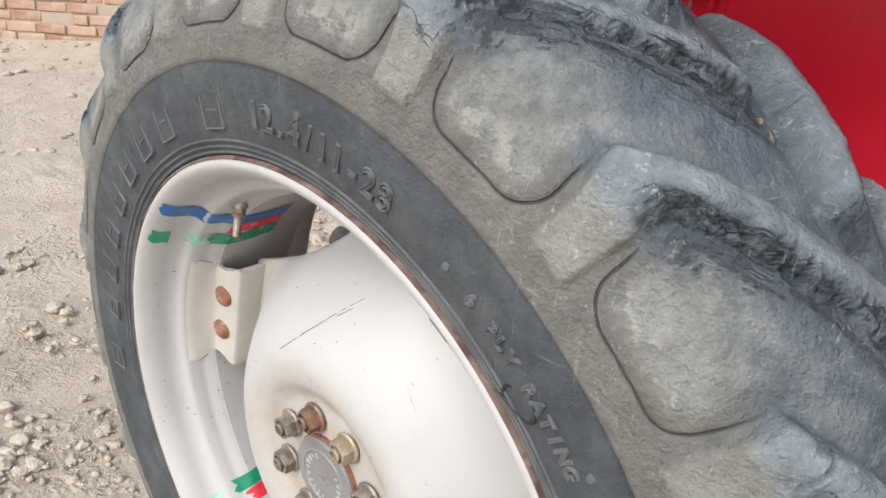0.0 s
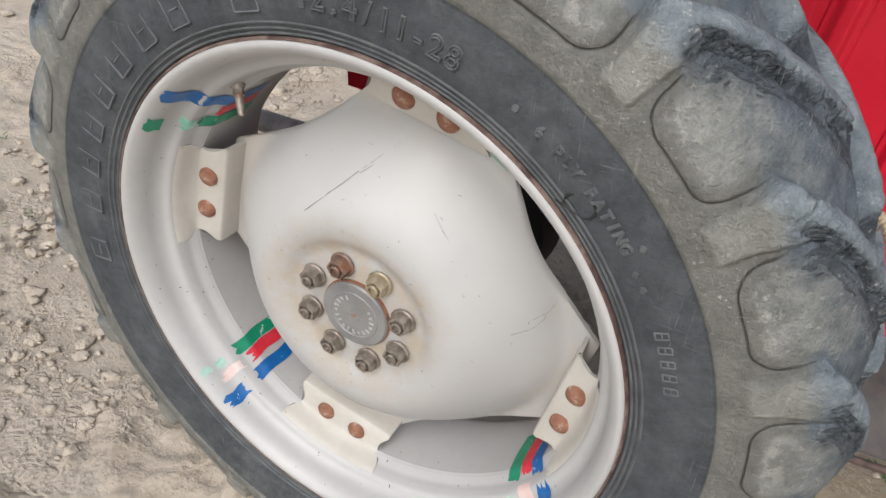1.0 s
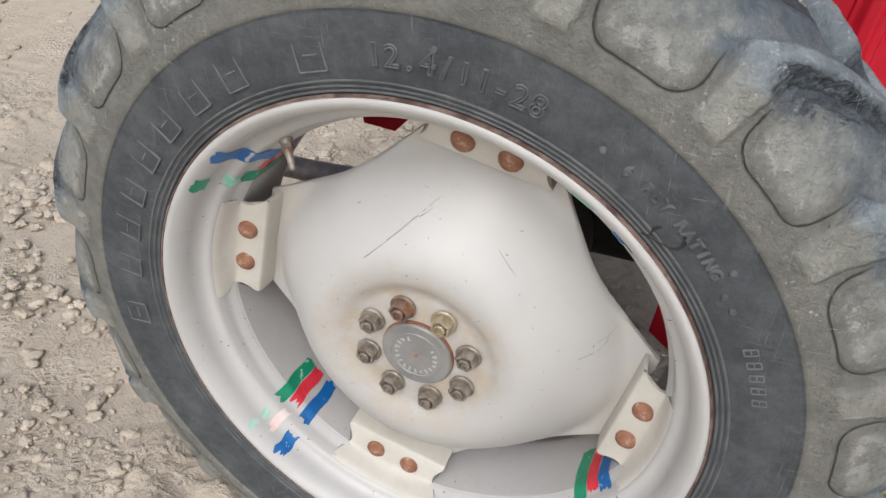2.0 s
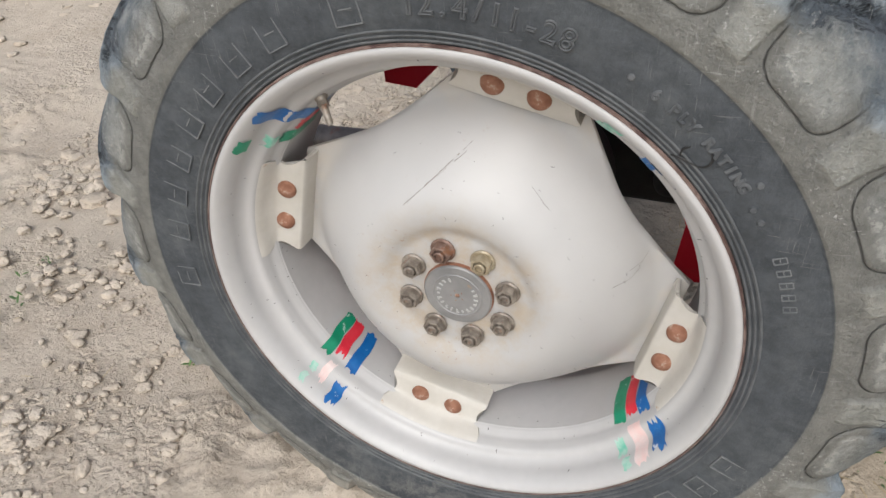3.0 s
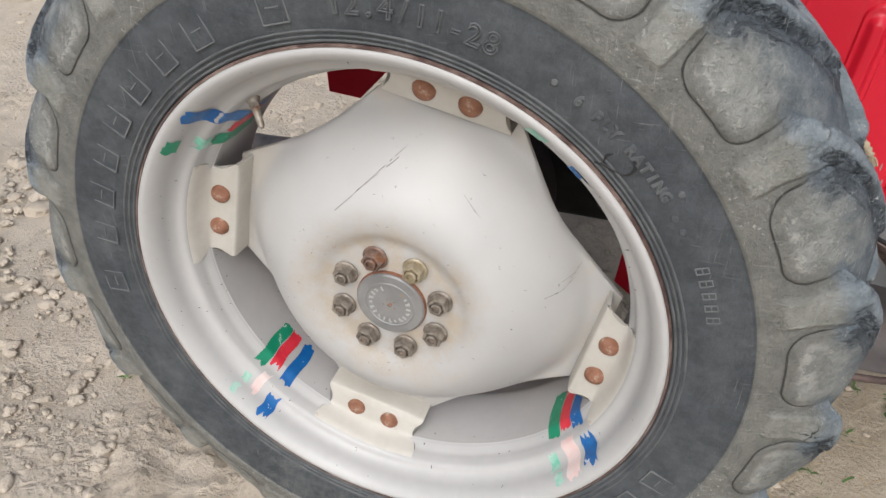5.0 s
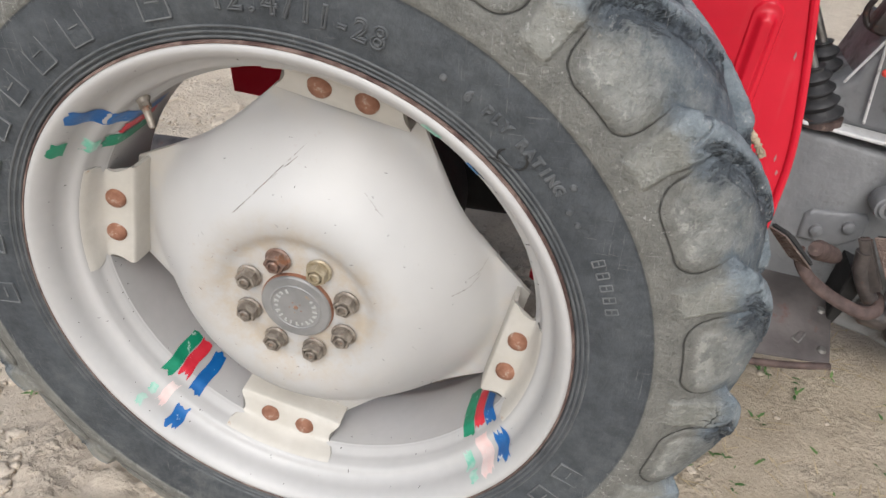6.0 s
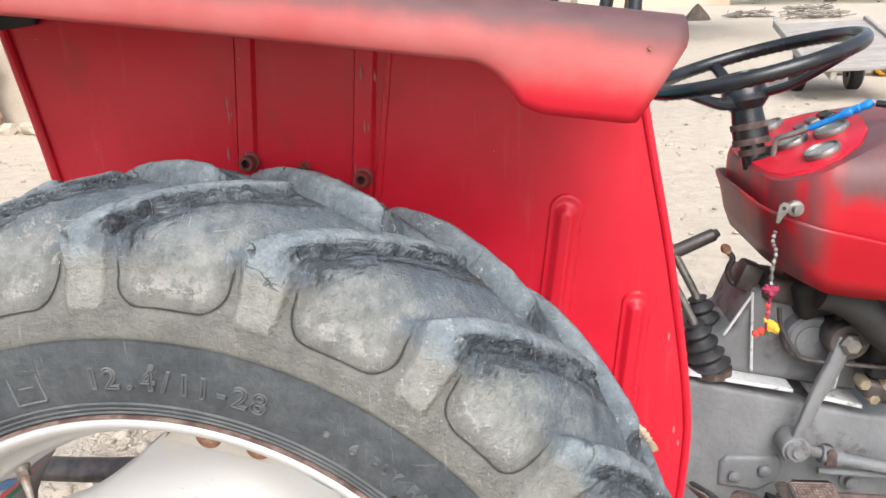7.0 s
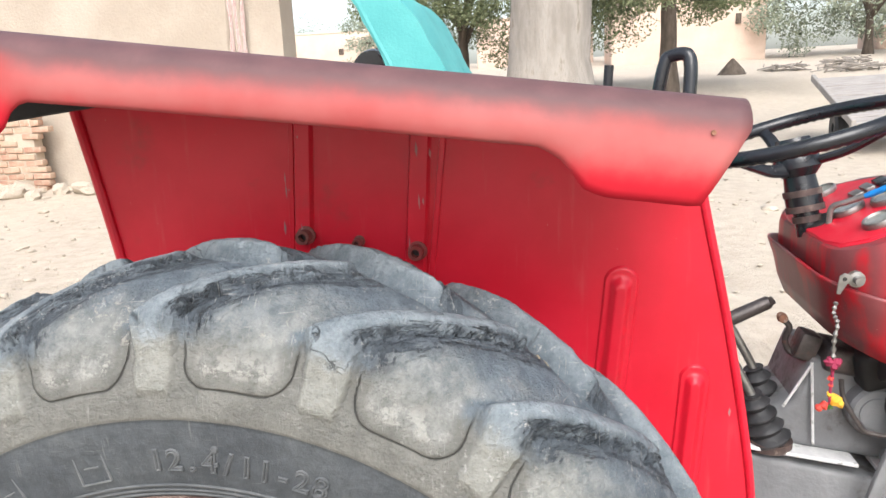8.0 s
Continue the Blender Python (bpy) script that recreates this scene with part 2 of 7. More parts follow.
def sand_material(name):
    """Dry silty earth: pale crust, darker crumbs, grains and small pores."""
    m, nt, b = shader(name, 0.95)
    v = coords(nt)
    big, mid, small = noise_of(nt, v, 0.6, 6), noise_of(nt, v, 9.0, 9, 0.70), noise_of(nt, v, 110.0, 6, 0.72)
    crumb = nt.nodes.new("ShaderNodeTexVoronoi")
    crumb.feature = "SMOOTH_F1"
    shaken = node(nt, "ShaderNodeTexNoise", Vector=v, Scale=30.0, Detail=4.0)
    nt.links.new(mixed(nt, 0.05, v, shaken.outputs["Color"]), crumb.inputs["Vector"])
    crumb.inputs["Scale"].default_value = 62.0
    lump = calc(nt, "SUBTRACT", 1.0, calc(nt, "MULTIPLY", crumb.outputs["Distance"], 1.3))
    col = mixed(nt, ramp(nt, mid, 0.34, 0.66), (0.485, 0.412, 0.328), (0.575, 0.500, 0.408))
    col = mixed(nt, calc(nt, "MULTIPLY", ramp(nt, big, 0.45, 0.7), 0.5), col, (0.56, 0.495, 0.405))
    col = mixed(nt, calc(nt, "MULTIPLY", ramp(nt, small, 0.56, 0.68), 0.30), col, (0.30, 0.245, 0.185))
    col = mixed(nt, calc(nt, "MULTIPLY", ramp(nt, crumb.outputs["Distance"], 0.55, 0.80), 0.28), col, (0.26, 0.215, 0.16))
    # browner trodden soil on the tractor's working side, with the tractor's shade mixed in
    apart = nt.nodes.new("ShaderNodeVectorMath")
    apart.operation = "DISTANCE"
    nt.links.new(v, apart.inputs[0])
    apart.inputs[1].default_value = (1.15, 0.05, 0.03)
    soil_shade = calc(nt, "SUBTRACT", 1.0, ramp(nt, calc(nt, "ADD", apart.outputs["Value"], calc(nt, "MULTIPLY", noise_of(nt, v, 4.0, 6, 0.65), 0.6)), 0.95, 1.25))
    col = mixed(nt, calc(nt, "MULTIPLY", soil_shade, 0.55), col, mixed(nt, ramp(nt, small, 0.4, 0.6), (0.33, 0.27, 0.185), (0.45, 0.375, 0.275)))
    nt.links.new(col, b.inputs["Base Color"])
    b.inputs["Specular IOR Level"].default_value = 0.15
    loose = ramp(nt, noise_of(nt, v, 3.5, 5), 0.42, 0.60)
    hgt = calc(nt, "ADD", calc(nt, "ADD", calc(nt, "MULTIPLY", mid, 0.45), calc(nt, "MULTIPLY", small, 0.75)), calc(nt, "MULTIPLY", calc(nt, "MULTIPLY", lump, loose), 1.0))
    bumped(nt, b, hgt, 0.85, 0.013)
    return m


def leaf_material(name, c1, c2):
    m, nt, b = shader(name, 0.6)
    info = nt.nodes.new("ShaderNodeNewGeometry")
    nt.links.new(mixed(nt, info.outputs["Random Per Island"], c1, c2), b.inputs["Base Color"])
    return m


def piece_material(name, c1, c2, c3, rough=0.9):
    """For loose alike pieces: each takes a tone of its own."""
    m, nt, b = shader(name, rough)
    info = nt.nodes.new("ShaderNodeObjectInfo")
    v = coords(nt)
    col = mixed(nt, info.outputs["Random"], c1, c2)
    col = mixed(nt, calc(nt, "MULTIPLY", ramp(nt, noise_of(nt, v, 12.0, 6), 0.4, 0.7), 0.7), col, c3)
    nt.links.new(col, b.inputs["Base Color"])
    bumped(nt, b, noise_of(nt, v, 60.0, 5), 0.5, 0.006)
    return m


SAND = sand_material("dry_sand")
CLOD = surface("dry_clod", (0.470, 0.400, 0.318), (0.565, 0.490, 0.400), 9, 0.97, bump=0.8, fine=110, depth=0.006)
RUBBER = tyre_rubber("weathered_tyre_rubber")
LETTER = surface("lettering_rubber", (0.066, 0.071, 0.075), (0.122, 0.127, 0.129), 30, 0.7, bump=0.3)
SILVER = surface("silver_wheel_paint", (0.435, 0.428, 0.418), (0.505, 0.496, 0.484), 3.0, 0.52, 0.06, 0.05, 60, (0.22, 0.15, 0.10), 70, 0.72, 0.735, coat=0.10)


def disc_paint(name):
    """Silver wheel paint with a brown dust stain round the hub and fine scuffs."""
    m, nt, b = shader(name, 0.50, 0.06)
    b.inputs["Specular IOR Level"].default_value = 0.35
    v = coords(nt)
    flat = nt.nodes.new("ShaderNodeVectorMath")
    flat.operation = "MULTIPLY_ADD"
    nt.links.new(v, flat.inputs[0])
    flat.inputs[1].default_value, flat.inputs[2].default_value = (1, 0, 1), (0, 0, -0.62)
    size = nt.nodes.new("ShaderNodeVectorMath")
    size.operation = "LENGTH"
    nt.links.new(flat.outputs[0], size.inputs[0])
    r, mid = size.outputs["Value"], noise_of(nt, v, 20.0, 6, 0.62)
    col = mixed(nt, ramp(nt, noise_of(nt, v, 3.0, 4), 0.3, 0.7), (0.425, 0.418, 0.406), (0.495, 0.487, 0.472))
    ring = calc(nt, "SUBTRACT", 1.0, ramp(nt, calc(nt, "ADD", r, calc(nt, "MULTIPLY", calc(nt, "SUBTRACT", mid, 0.5), 0.10)), 0.090, 0.165))
    col = mixed(nt, calc(nt, "MULTIPLY", calc(nt, "MULTIPLY", ring, ramp(nt, noise_of(nt, v, 26.0, 7, 0.7), 0.34, 0.66)), 0.80), col, (0.42, 0.345, 0.255))
    specks = calc(nt, "MULTIPLY", ramp(nt, noise_of(nt, v, 130.0, 4, 0.7), 0.62, 0.68), ramp(nt, noise_of(nt, v, 7.0, 3), 0.45, 0.65))
    col = mixed(nt, calc(nt, "MULTIPLY", specks, calc(nt, "ADD", calc(nt, "MULTIPLY", ring, 0.75), 0.12)), col, (0.30, 0.16, 0.085))
    outer = calc(nt, "MULTIPLY", ramp(nt, r, 0.235, 0.285), ramp(nt, mid, 0.38, 0.65))
    col = mixed(nt, calc(nt, "MULTIPLY", outer, 0.6), col, (0.50, 0.455, 0.385))
    nt.links.new(col, b.inputs["Base Color"])
    nt.links.new(calc(nt, "ADD", calc(nt, "MULTIPLY", ring, 0.2), 0.48), b.inputs["Roughness"])
    bumped(nt, b, noise_of(nt, v, 60.0, 4), 0.06, 0.003)
    return m


# Paler than the other lettering, for the outlines of the moulded words
RIDGE = surface("pale_lettering_ridge", (0.105, 0.111, 0.115), (0.190, 0.195, 0.195), 30, 0.7, bump=0.3)
DISC = disc_paint("dusty_silver_paint")
CREAM = surface("dusty_cream_paint", (0.47, 0.442, 0.388), (0.55, 0.525, 0.478), 9, 0.5, 0.0, 0.12, 90, (0.36, 0.22, 0.12), 26, 0.66, 0.74)
HUBPAINT = surface("rust_stained_paint", (0.50, 0.455, 0.385), (0.58, 0.54, 0.48), 14, 0.5, 0.0, 0.12, 90, (0.40, 0.24, 0.11), 38, 0.60, 0.70)
RUST = surface("rusty_steel", (0.22, 0.095, 0.055), (0.34, 0.17, 0.11), 60, 0.85, 0.2, 0.5, 200, (0.44, 0.34, 0.27), 55, 0.56, 0.66)
RIMRUST = surface("rusty_rim_edge", (0.105, 0.062, 0.050), (0.23, 0.165, 0.140), 38, 0.8, 0.0, 0.5, 200, (0.075, 0.042, 0.036), 24, 0.50, 0.62)
DARKRUST = surface("dark_rust", (0.060, 0.040, 0.036), (0.135, 0.092, 0.080), 40, 0.7, 0.2, 0.4, 160, (0.21, 0.165, 0.135), 30, 0.58, 0.7)
PEDALRUST = surface("worn_pedal_rust", (0.115, 0.078, 0.066), (0.225, 0.170, 0.148), 60, 0.55, 0.3, 0.4, 160, (0.30, 0.25, 0.22), 50, 0.55, 0.68)
NUTSTEEL = surface("tarnished_nut", (0.17, 0.142, 0.115), (0.36, 0.32, 0.27), 70, 0.48, 0.40, 0.3, 150, (0.25, 0.12, 0.07), 40, 0.55, 0.68)
NUTRUST = surface("rusty_nut", (0.17, 0.105, 0.080), (0.30, 0.215, 0.175), 70, 0.55, 0.5, 0.4, 150, (0.28, 0.13, 0.07), 40, 0.5, 0.62)
NUTBRASS = surface("yellowed_nut", (0.30, 0.245, 0.16), (0.46, 0.40, 0.29), 70, 0.45, 0.4, 0.3, 150)
CAPGREY = surface("grey_cap", (0.205, 0.205, 0.202), (0.295, 0.29, 0.282), 18, 0.5, 0.25, 0.25, 120, (0.36, 0.25, 0.16), 30, 0.64, 0.74)
RED = red_paint("red_enamel", (0.53, 0.009, 0.025), (0.62, 0.015, 0.036), (0.30, 0.035, 0.035), 0.60, 0.80, 0.34)
FADED = red_paint("faded_red_enamel", (0.62, 0.075, 0.070), (0.66, 0.13, 0.12), (0.30, 0.19, 0.19), 0.52, 0.74, 0.42)
TOPWORN = red_paint("worn_fender_top", (0.30, 0.15, 0.15), (0.42, 0.20, 0.19), (0.20, 0.14, 0.15), 0.45, 0.7, 0.40)

RUSTYRED = red_paint("grimy_red_pipe", (0.20, 0.022, 0.024), (0.30, 0.060, 0.050), (0.12, 0.06, 0.05), 0.45, 0.65, 0.50)


def crown_paint(name):
    """Bleached red sheet, rubbed through to a dull mauve along its rounded top."""
    m, nt, b = shader(name, 0.40)
    v = coords(nt)
    xyz = node(nt, "ShaderNodeSeparateXYZ", Vector=v)
    below = calc(nt, "SUBTRACT", calc(nt, "ADD", xyz.outputs["Z"], calc(nt, "MULTIPLY", xyz.outputs["X"], 0.139)), 1.4487)
    mid, big = noise_of(nt, v, 18.0, 6, 0.6), noise_of(nt, v, 4.0, 5)
    chalk = mixed(nt, ramp(nt, big, 0.35, 0.65), (0.345, 0.058, 0.056), (0.395, 0.115, 0.108))
    col = mixed(nt, ramp(nt, calc(nt, "ADD", below, calc(nt, "MULTIPLY", calc(nt, "SUBTRACT", mid, 0.5), 0.03)), -0.092, -0.052), (0.45, 0.009, 0.022), chalk)
    edge = calc(nt, "ADD", below, calc(nt, "MULTIPLY", calc(nt, "SUBTRACT", calc(nt, "ADD", calc(nt, "MULTIPLY", mid, 0.5), calc(nt, "MULTIPLY", big, 0.5)), 0.5), 0.06))
    col = mixed(nt, ramp(nt, edge, -0.044, -0.014), col, mixed(nt, mid, (0.060, 0.036, 0.040), (0.190, 0.095, 0.095)))
    chip = ramp(nt, noise_of(nt, v, 95.0, 5, 0.7), 0.74, 0.76)
    nt.links.new(mixed(nt, chip, col, (0.16, 0.10, 0.09)), b.inputs["Base Color"])
    nt.links.new(calc(nt, "ADD", calc(nt, "MULTIPLY", mid, 0.25), 0.46), b.inputs["Roughness"])
    b.inputs["Specular IOR Level"].default_value = 0.25
    bumped(nt, b, noise_of(nt, v, 30.0, 3), 0.08, 0.004)
    return m


CROWN = crown_paint("bleached_crown_paint")


def hood_paint(name):
    """Red enamel, blackened by exhaust soot along the shoulder and round the rear corner."""
    m, nt, b = shader(name, 0.38)
    v = coords(nt)
    xyz = node(nt, "ShaderNodeSeparateXYZ", Vector=v)
    mid, big = noise_of(nt, v, 16.0, 6, 0.62), noise_of(nt, v, 5.0, 4)
    col = mixed(nt, ramp(nt, big, 0.35, 0.65), (0.40, 0.006, 0.016), (0.47, 0.013, 0.022))
    level = calc(nt, "ADD", calc(nt, "SUBTRACT", xyz.outputs["Z"], calc(nt, "MULTIPLY", calc(nt, "SUBTRACT", 1.10, xyz.outputs["X"]), 0.10)), calc(nt, "MULTIPLY", calc(nt, "SUBTRACT", mid, 0.5), 0.08))
    soot = calc(nt, "MULTIPLY", ramp(nt, level, 1.035, 1.085), ramp(nt, calc(nt, "ADD", xyz.outputs["X"], calc(nt, "MULTIPLY", mid, 0.1)), 0.90, 0.98))
    soot = calc(nt, "MULTIPLY", soot, calc(nt, "SUBTRACT", 1.0, calc(nt, "MULTIPLY", ramp(nt, level, 1.16, 1.20), 0.35)))
    corner = calc(nt, "MULTIPLY", ramp(nt, calc(nt, "SUBTRACT", 0.93, xyz.outputs["X"]), 0.02, 0.06), ramp(nt, noise_of(nt, coords(nt, (1, 1, 0.35)), 13.0, 5), 0.38, 0.52))
    col = mixed(nt, calc(nt, "MULTIPLY", calc(nt, "MAXIMUM", soot, calc(nt, "MULTIPLY", corner, 0.8)), 0.92), col, mixed(nt, mid, (0.035, 0.022, 0.024), (0.16, 0.10, 0.10)))
    chip = ramp(nt, noise_of(nt, v, 120.0, 5, 0.7), 0.72, 0.74)
    nt.links.new(mixed(nt, chip, col, (0.55, 0.50, 0.46)), b.inputs["Base Color"])
    b.inputs["Specular IOR Level"].default_value = 0.3
    bumped(nt, b, mid, 0.05, 0.003)
    return m


HOODRED = hood_paint("sooty_hood_enamel")
CAPMARK = surface("stamped_marks", (0.42, 0.42, 0.41), (0.50, 0.50, 0.48), 40, 0.5, 0.2)
BLACK = surface("black_plastic", (0.010, 0.011, 0.013), (0.022, 0.024, 0.028), 20, 0.26, 0.0, 0.1, 150, (0.10, 0.10, 0.10), 40, 0.66, 0.75)
BOOT = surface("black_boot_rubber", (0.016, 0.016, 0.018), (0.035, 0.035, 0.037), 30, 0.55, 0.0, 0.3, 120, (0.09, 0.085, 0.08), 25, 0.6, 0.75)
GREY = surface("grey_casting_paint", (0.150, 0.154, 0.160), (0.225, 0.229, 0.235), 7, 0.5, 0.0, 0.5, 70, (0.085, 0.078, 0.072), 13, 0.54, 0.70, depth=0.005)
SEAM = surface("white_gasket", (0.55, 0.55, 0.55), (0.68, 0.68, 0.67), 40, 0.7, 0.0, 0.4, 120, (0.30, 0.29, 0.28), 40, 0.55, 0.66)
GREASY = surface("greasy_iron", (0.050, 0.044, 0.043), (0.13, 0.112, 0.106), 24, 0.42, 0.4, 0.4, 120, (0.15, 0.085, 0.07), 20, 0.60, 0.72)
PLATE = surface("worn_footplate", (0.085, 0.076, 0.073), (0.185, 0.165, 0.158), 9, 0.40, 0.3, 0.3, 90, (0.17, 0.10, 0.085), 12, 0.58, 0.70)
STEEL = surface("worn_steel", (0.22, 0.21, 0.195), (0.36, 0.35, 0.33), 30, 0.40, 0.75, 0.2, 140, (0.22, 0.15, 0.11), 30, 0.6, 0.72)
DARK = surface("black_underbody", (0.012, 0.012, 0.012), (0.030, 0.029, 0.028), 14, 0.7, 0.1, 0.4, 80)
GLASS = surface("dusty_gauge_face", (0.20, 0.20, 0.165), (0.29, 0.285, 0.24), 40, 0.25, 0.0, 0.05, 150, coat=0.6)
TEAL = surface("teal_seat_cloth", (0.07, 0.37, 0.365), (0.11, 0.47, 0.455), 10, 0.5, 0.0, 0.3, 200, (0.01, 0.16, 0.20), 22, 0.66, 0.74)
BLUE_GRIP = surface("blue_grip", (0.004, 0.16, 0.50), (0.008, 0.24, 0.62), 90, 0.35, bump=0.5, fine=150)
DECAL_G = surface("green_tape", (0.006, 0.20, 0.105), (0.01, 0.26, 0.14), 40, 0.35, wear=(0.45, 0.58, 0.52), wear_scale=70, wear_from=0.6, wear_to=0.66)
DECAL_R = surface("red_tape", (0.58, 0.02, 0.04), (0.66, 0.04, 0.06), 40, 0.35, wear=(0.70, 0.50, 0.48), wear_scale=70, wear_from=0.62, wear_to=0.68)
DECAL_B = surface("blue_tape", (0.004, 0.095, 0.31), (0.008, 0.13, 0.38), 40, 0.35, wear=(0.55, 0.60, 0.66), wear_scale=70, wear_from=0.62, wear_to=0.67)
FADE_G = surface("faded_green_tape", (0.14, 0.48, 0.34), (0.45, 0.60, 0.53), 60, 0.4)
FADE_R = surface("faded_red_tape", (0.72, 0.50, 0.47), (0.70, 0.60, 0.57), 60, 0.4)
MUD = surface("mud_plaster", (0.40, 0.335, 0.268), (0.475, 0.410, 0.338), 1.6, 0.95, bump=0.5, fine=30, wear=(0.36, 0.29, 0.23), wear_scale=2.6, wear_from=0.62, wear_to=0.75, depth=0.02)
ADOBE = surface("far_adobe", (0.60, 0.45, 0.36), (0.68, 0.53, 0.43), 0.8, 0.95, bump=0.3, fine=8, depth=0.02)
BRICK = piece_material("old_brick", (0.34, 0.17, 0.115), (0.47, 0.32, 0.23), (0.50, 0.40, 0.30))
BARK = surface("pale_bark", (0.25, 0.222, 0.192), (0.37, 0.335, 0.295), 9, 0.95, bump=0.8, fine=40, stretch=(1, 1, 0.3), wear=(0.20, 0.165, 0.13), wear_scale=9, wear_from=0.58, wear_to=0.7, depth=0.02)
DARKBARK = surface("dark_bark", (0.075, 0.058, 0.045), (0.14, 0.11, 0.085), 9, 0.95, bump=0.8, fine=30, stretch=(1, 1, 0.3), depth=0.02)
LEAF = leaf_material("acacia_leaf", (0.10, 0.13, 0.062), (0.25, 0.28, 0.15))
# Paler, greyer greens put the distance haze into the far trees' leaf colour
FARLEAF = leaf_material("haze_pale_leaf", (0.20, 0.235, 0.165), (0.33, 0.36, 0.27))
WEED = leaf_material("weed_leaf", (0.05, 0.12, 0.03), (0.12, 0.20, 0.06))
STRAW = leaf_material("straw_blade", (0.42, 0.32, 0.18), (0.58, 0.47, 0.29))
PLANK = surface("weathered_plank", (0.29, 0.262, 0.240), (0.40, 0.368, 0.340), 5, 0.85, bump=0.4, fine=50, stretch=(1, 6, 1))
GOLD = surface("marigold_cloth", (0.75, 0.36, 0.02), (0.82, 0.48, 0.06), 60, 0.8)
MAGENTA = surface("magenta_cloth", (0.26, 0.018, 0.055), (0.36, 0.035, 0.085), 60, 0.8)
REDCLOTH = surface("red_cloth", (0.66, 0.04, 0.04), (0.75, 0.10, 0.06), 60, 0.8)
PALECLOTH = surface("striped_rag", (0.62, 0.56, 0.52), (0.40, 0.20, 0.18), 30, 0.9, stretch=(9, 9, 0.6))
ROPE = surface("tan_rope", (0.36, 0.29, 0.20), (0.48, 0.40, 0.28), 50, 0.95, bump=0.5)
MORTAR = surface("mud_mortar", (0.44, 0.36, 0.28), (0.52, 0.44, 0.35), 6, 0.95, bump=0.5, fine=50)

# ---- mesh tools ----


def mesh_from(name, verts, faces, material, smooth=True):
    me = bpy.data.meshes.new(name)
    me.from_pydata([tuple(v) for v in verts], [], faces)
    me.materials.append(material)
    me.polygons.foreach_set("use_smooth", [smooth] * len(me.polygons))
    me.update()
    return me


def mesh_of(name, bm, material, smooth=True, sharp=35):
    bmesh.ops.recalc_face_normals(bm, faces=bm.faces[:])
    me = bpy.data.meshes.new(name)
    bm.to_mesh(me)
    bm.free()
    me.materials.append(material)
    me.polygons.foreach_set("use_smooth", [smooth] * len(me.polygons))
    if smooth:
        me.set_sharp_from_angle(angle=radians(sharp))
    return me


def hang(ob, parent, label=""):
    ob.parent = parent
    if label:
        ob["label"] = label
    return ob


def part(name, bm, material, parent, label="", smooth=True):
    """Links a bmesh as one mesh object under a thing or a part."""
    return hang(new(name, mesh_of(name, bm, material, smooth)), parent, label)


def thing(name, label, category, group="", kind="", at=(0, 0, 0)):
    ob = new(name)
    ob.location = at
    bpy.context.view_layer.update()
    return tagged(ob, label, category, group, kind)


def lathe(profile, n=96, centre=(0, 0, 0), closed=False):
    """Turns (radius, y) round the y axis."""
    bm = bmesh.new()
    rings = []
    for r, y in profile:
        rings.append([bm.verts.new((centre[0] + r * math.cos(2 * math.pi * k / n), centre[1] + y, centre[2] + r * math.sin(2 * math.pi * k / n))) for k in range(n)])
    pairs = list(zip(rings, rings[1:])) + ([(rings[-1], rings[0])] if closed else [])
    for a, b in pairs:
        for k in range(n):
            bm.faces.new((a[k], a[(k + 1) % n], b[(k + 1) % n], b[k]))
    if not closed:
        for ring in (rings[0], rings[-1]):
            bm.faces.new(ring)
    return bm


def tube(points, radius, n=10, bm=None, flat=1.0, capped=True):
    """A rod along points; radius is a number or one a point."""
    bm = bm or bmesh.new()
    pts = [Vector(p) for p in points]
    rads = radius if isinstance(radius, (list, tuple)) else [radius] * len(pts)
    rings, side = [], None
    for i, p in enumerate(pts):
        ahead = (pts[min(i + 1, len(pts) - 1)] - pts[max(i - 1, 0)]).normalized()
        if side is None:
            side = ahead.orthogonal().normalized()
        side = (side - ahead * side.dot(ahead)).normalized()
        up = ahead.cross(side)
        rings.append([bm.verts.new(p + rads[i] * (side * math.cos(2 * math.pi * k / n) + flat * up * math.sin(2 * math.pi * k / n))) for k in range(n)])
    for a, b in zip(rings, rings[1:]):
        for k in range(n):
            bm.faces.new((a[k], a[(k + 1) % n], b[(k + 1) % n], b[k]))
    if capped:
        bm.faces.new(rings[0][::-1])
        bm.faces.new(rings[-1])
    return bm


def box(size, bevel=0.004, segments=2, m=None):
    bm = bmesh.new()
    bmesh.ops.create_cube(bm, size=1.0)
    bmesh.ops.scale(bm, vec=size, verts=bm.verts[:])
    if bevel:
        bmesh.ops.bevel(bm, geom=bm.edges[:], offset=bevel, segments=segments, affect="EDGES", profile=0.5)
    if m is not None:
        bmesh.ops.transform(bm, matrix=m, verts=bm.verts[:])
    return bm


def prism(outline, y0, y1, bevel=0.0, segments=2):
    """An outline in x and z, drawn out along y."""
    bm = bmesh.new()
    a = [bm.verts.new((x, y0, z)) for x, z in outline]
    b = [bm.verts.new((x, y1, z)) for x, z in outline]
    n = len(a)
    bm.faces.new(a)
    bm.faces.new(b[::-1])
    for k in range(n):
        bm.faces.new((a[k], b[k], b[(k + 1) % n], a[(k + 1) % n]))
    if bevel:
        bmesh.ops.recalc_face_normals(bm, faces=bm.faces[:])
        rim = [e for e in bm.edges if abs(e.verts[0].co.y - e.verts[1].co.y) < 1e-6]
        bmesh.ops.bevel(bm, geom=rim, offset=bevel, segments=segments, affect="EDGES", profile=0.5)
    return bm


def rod(a, b, r, n=14, bm=None):
    return tube([a, b], r, n, bm)


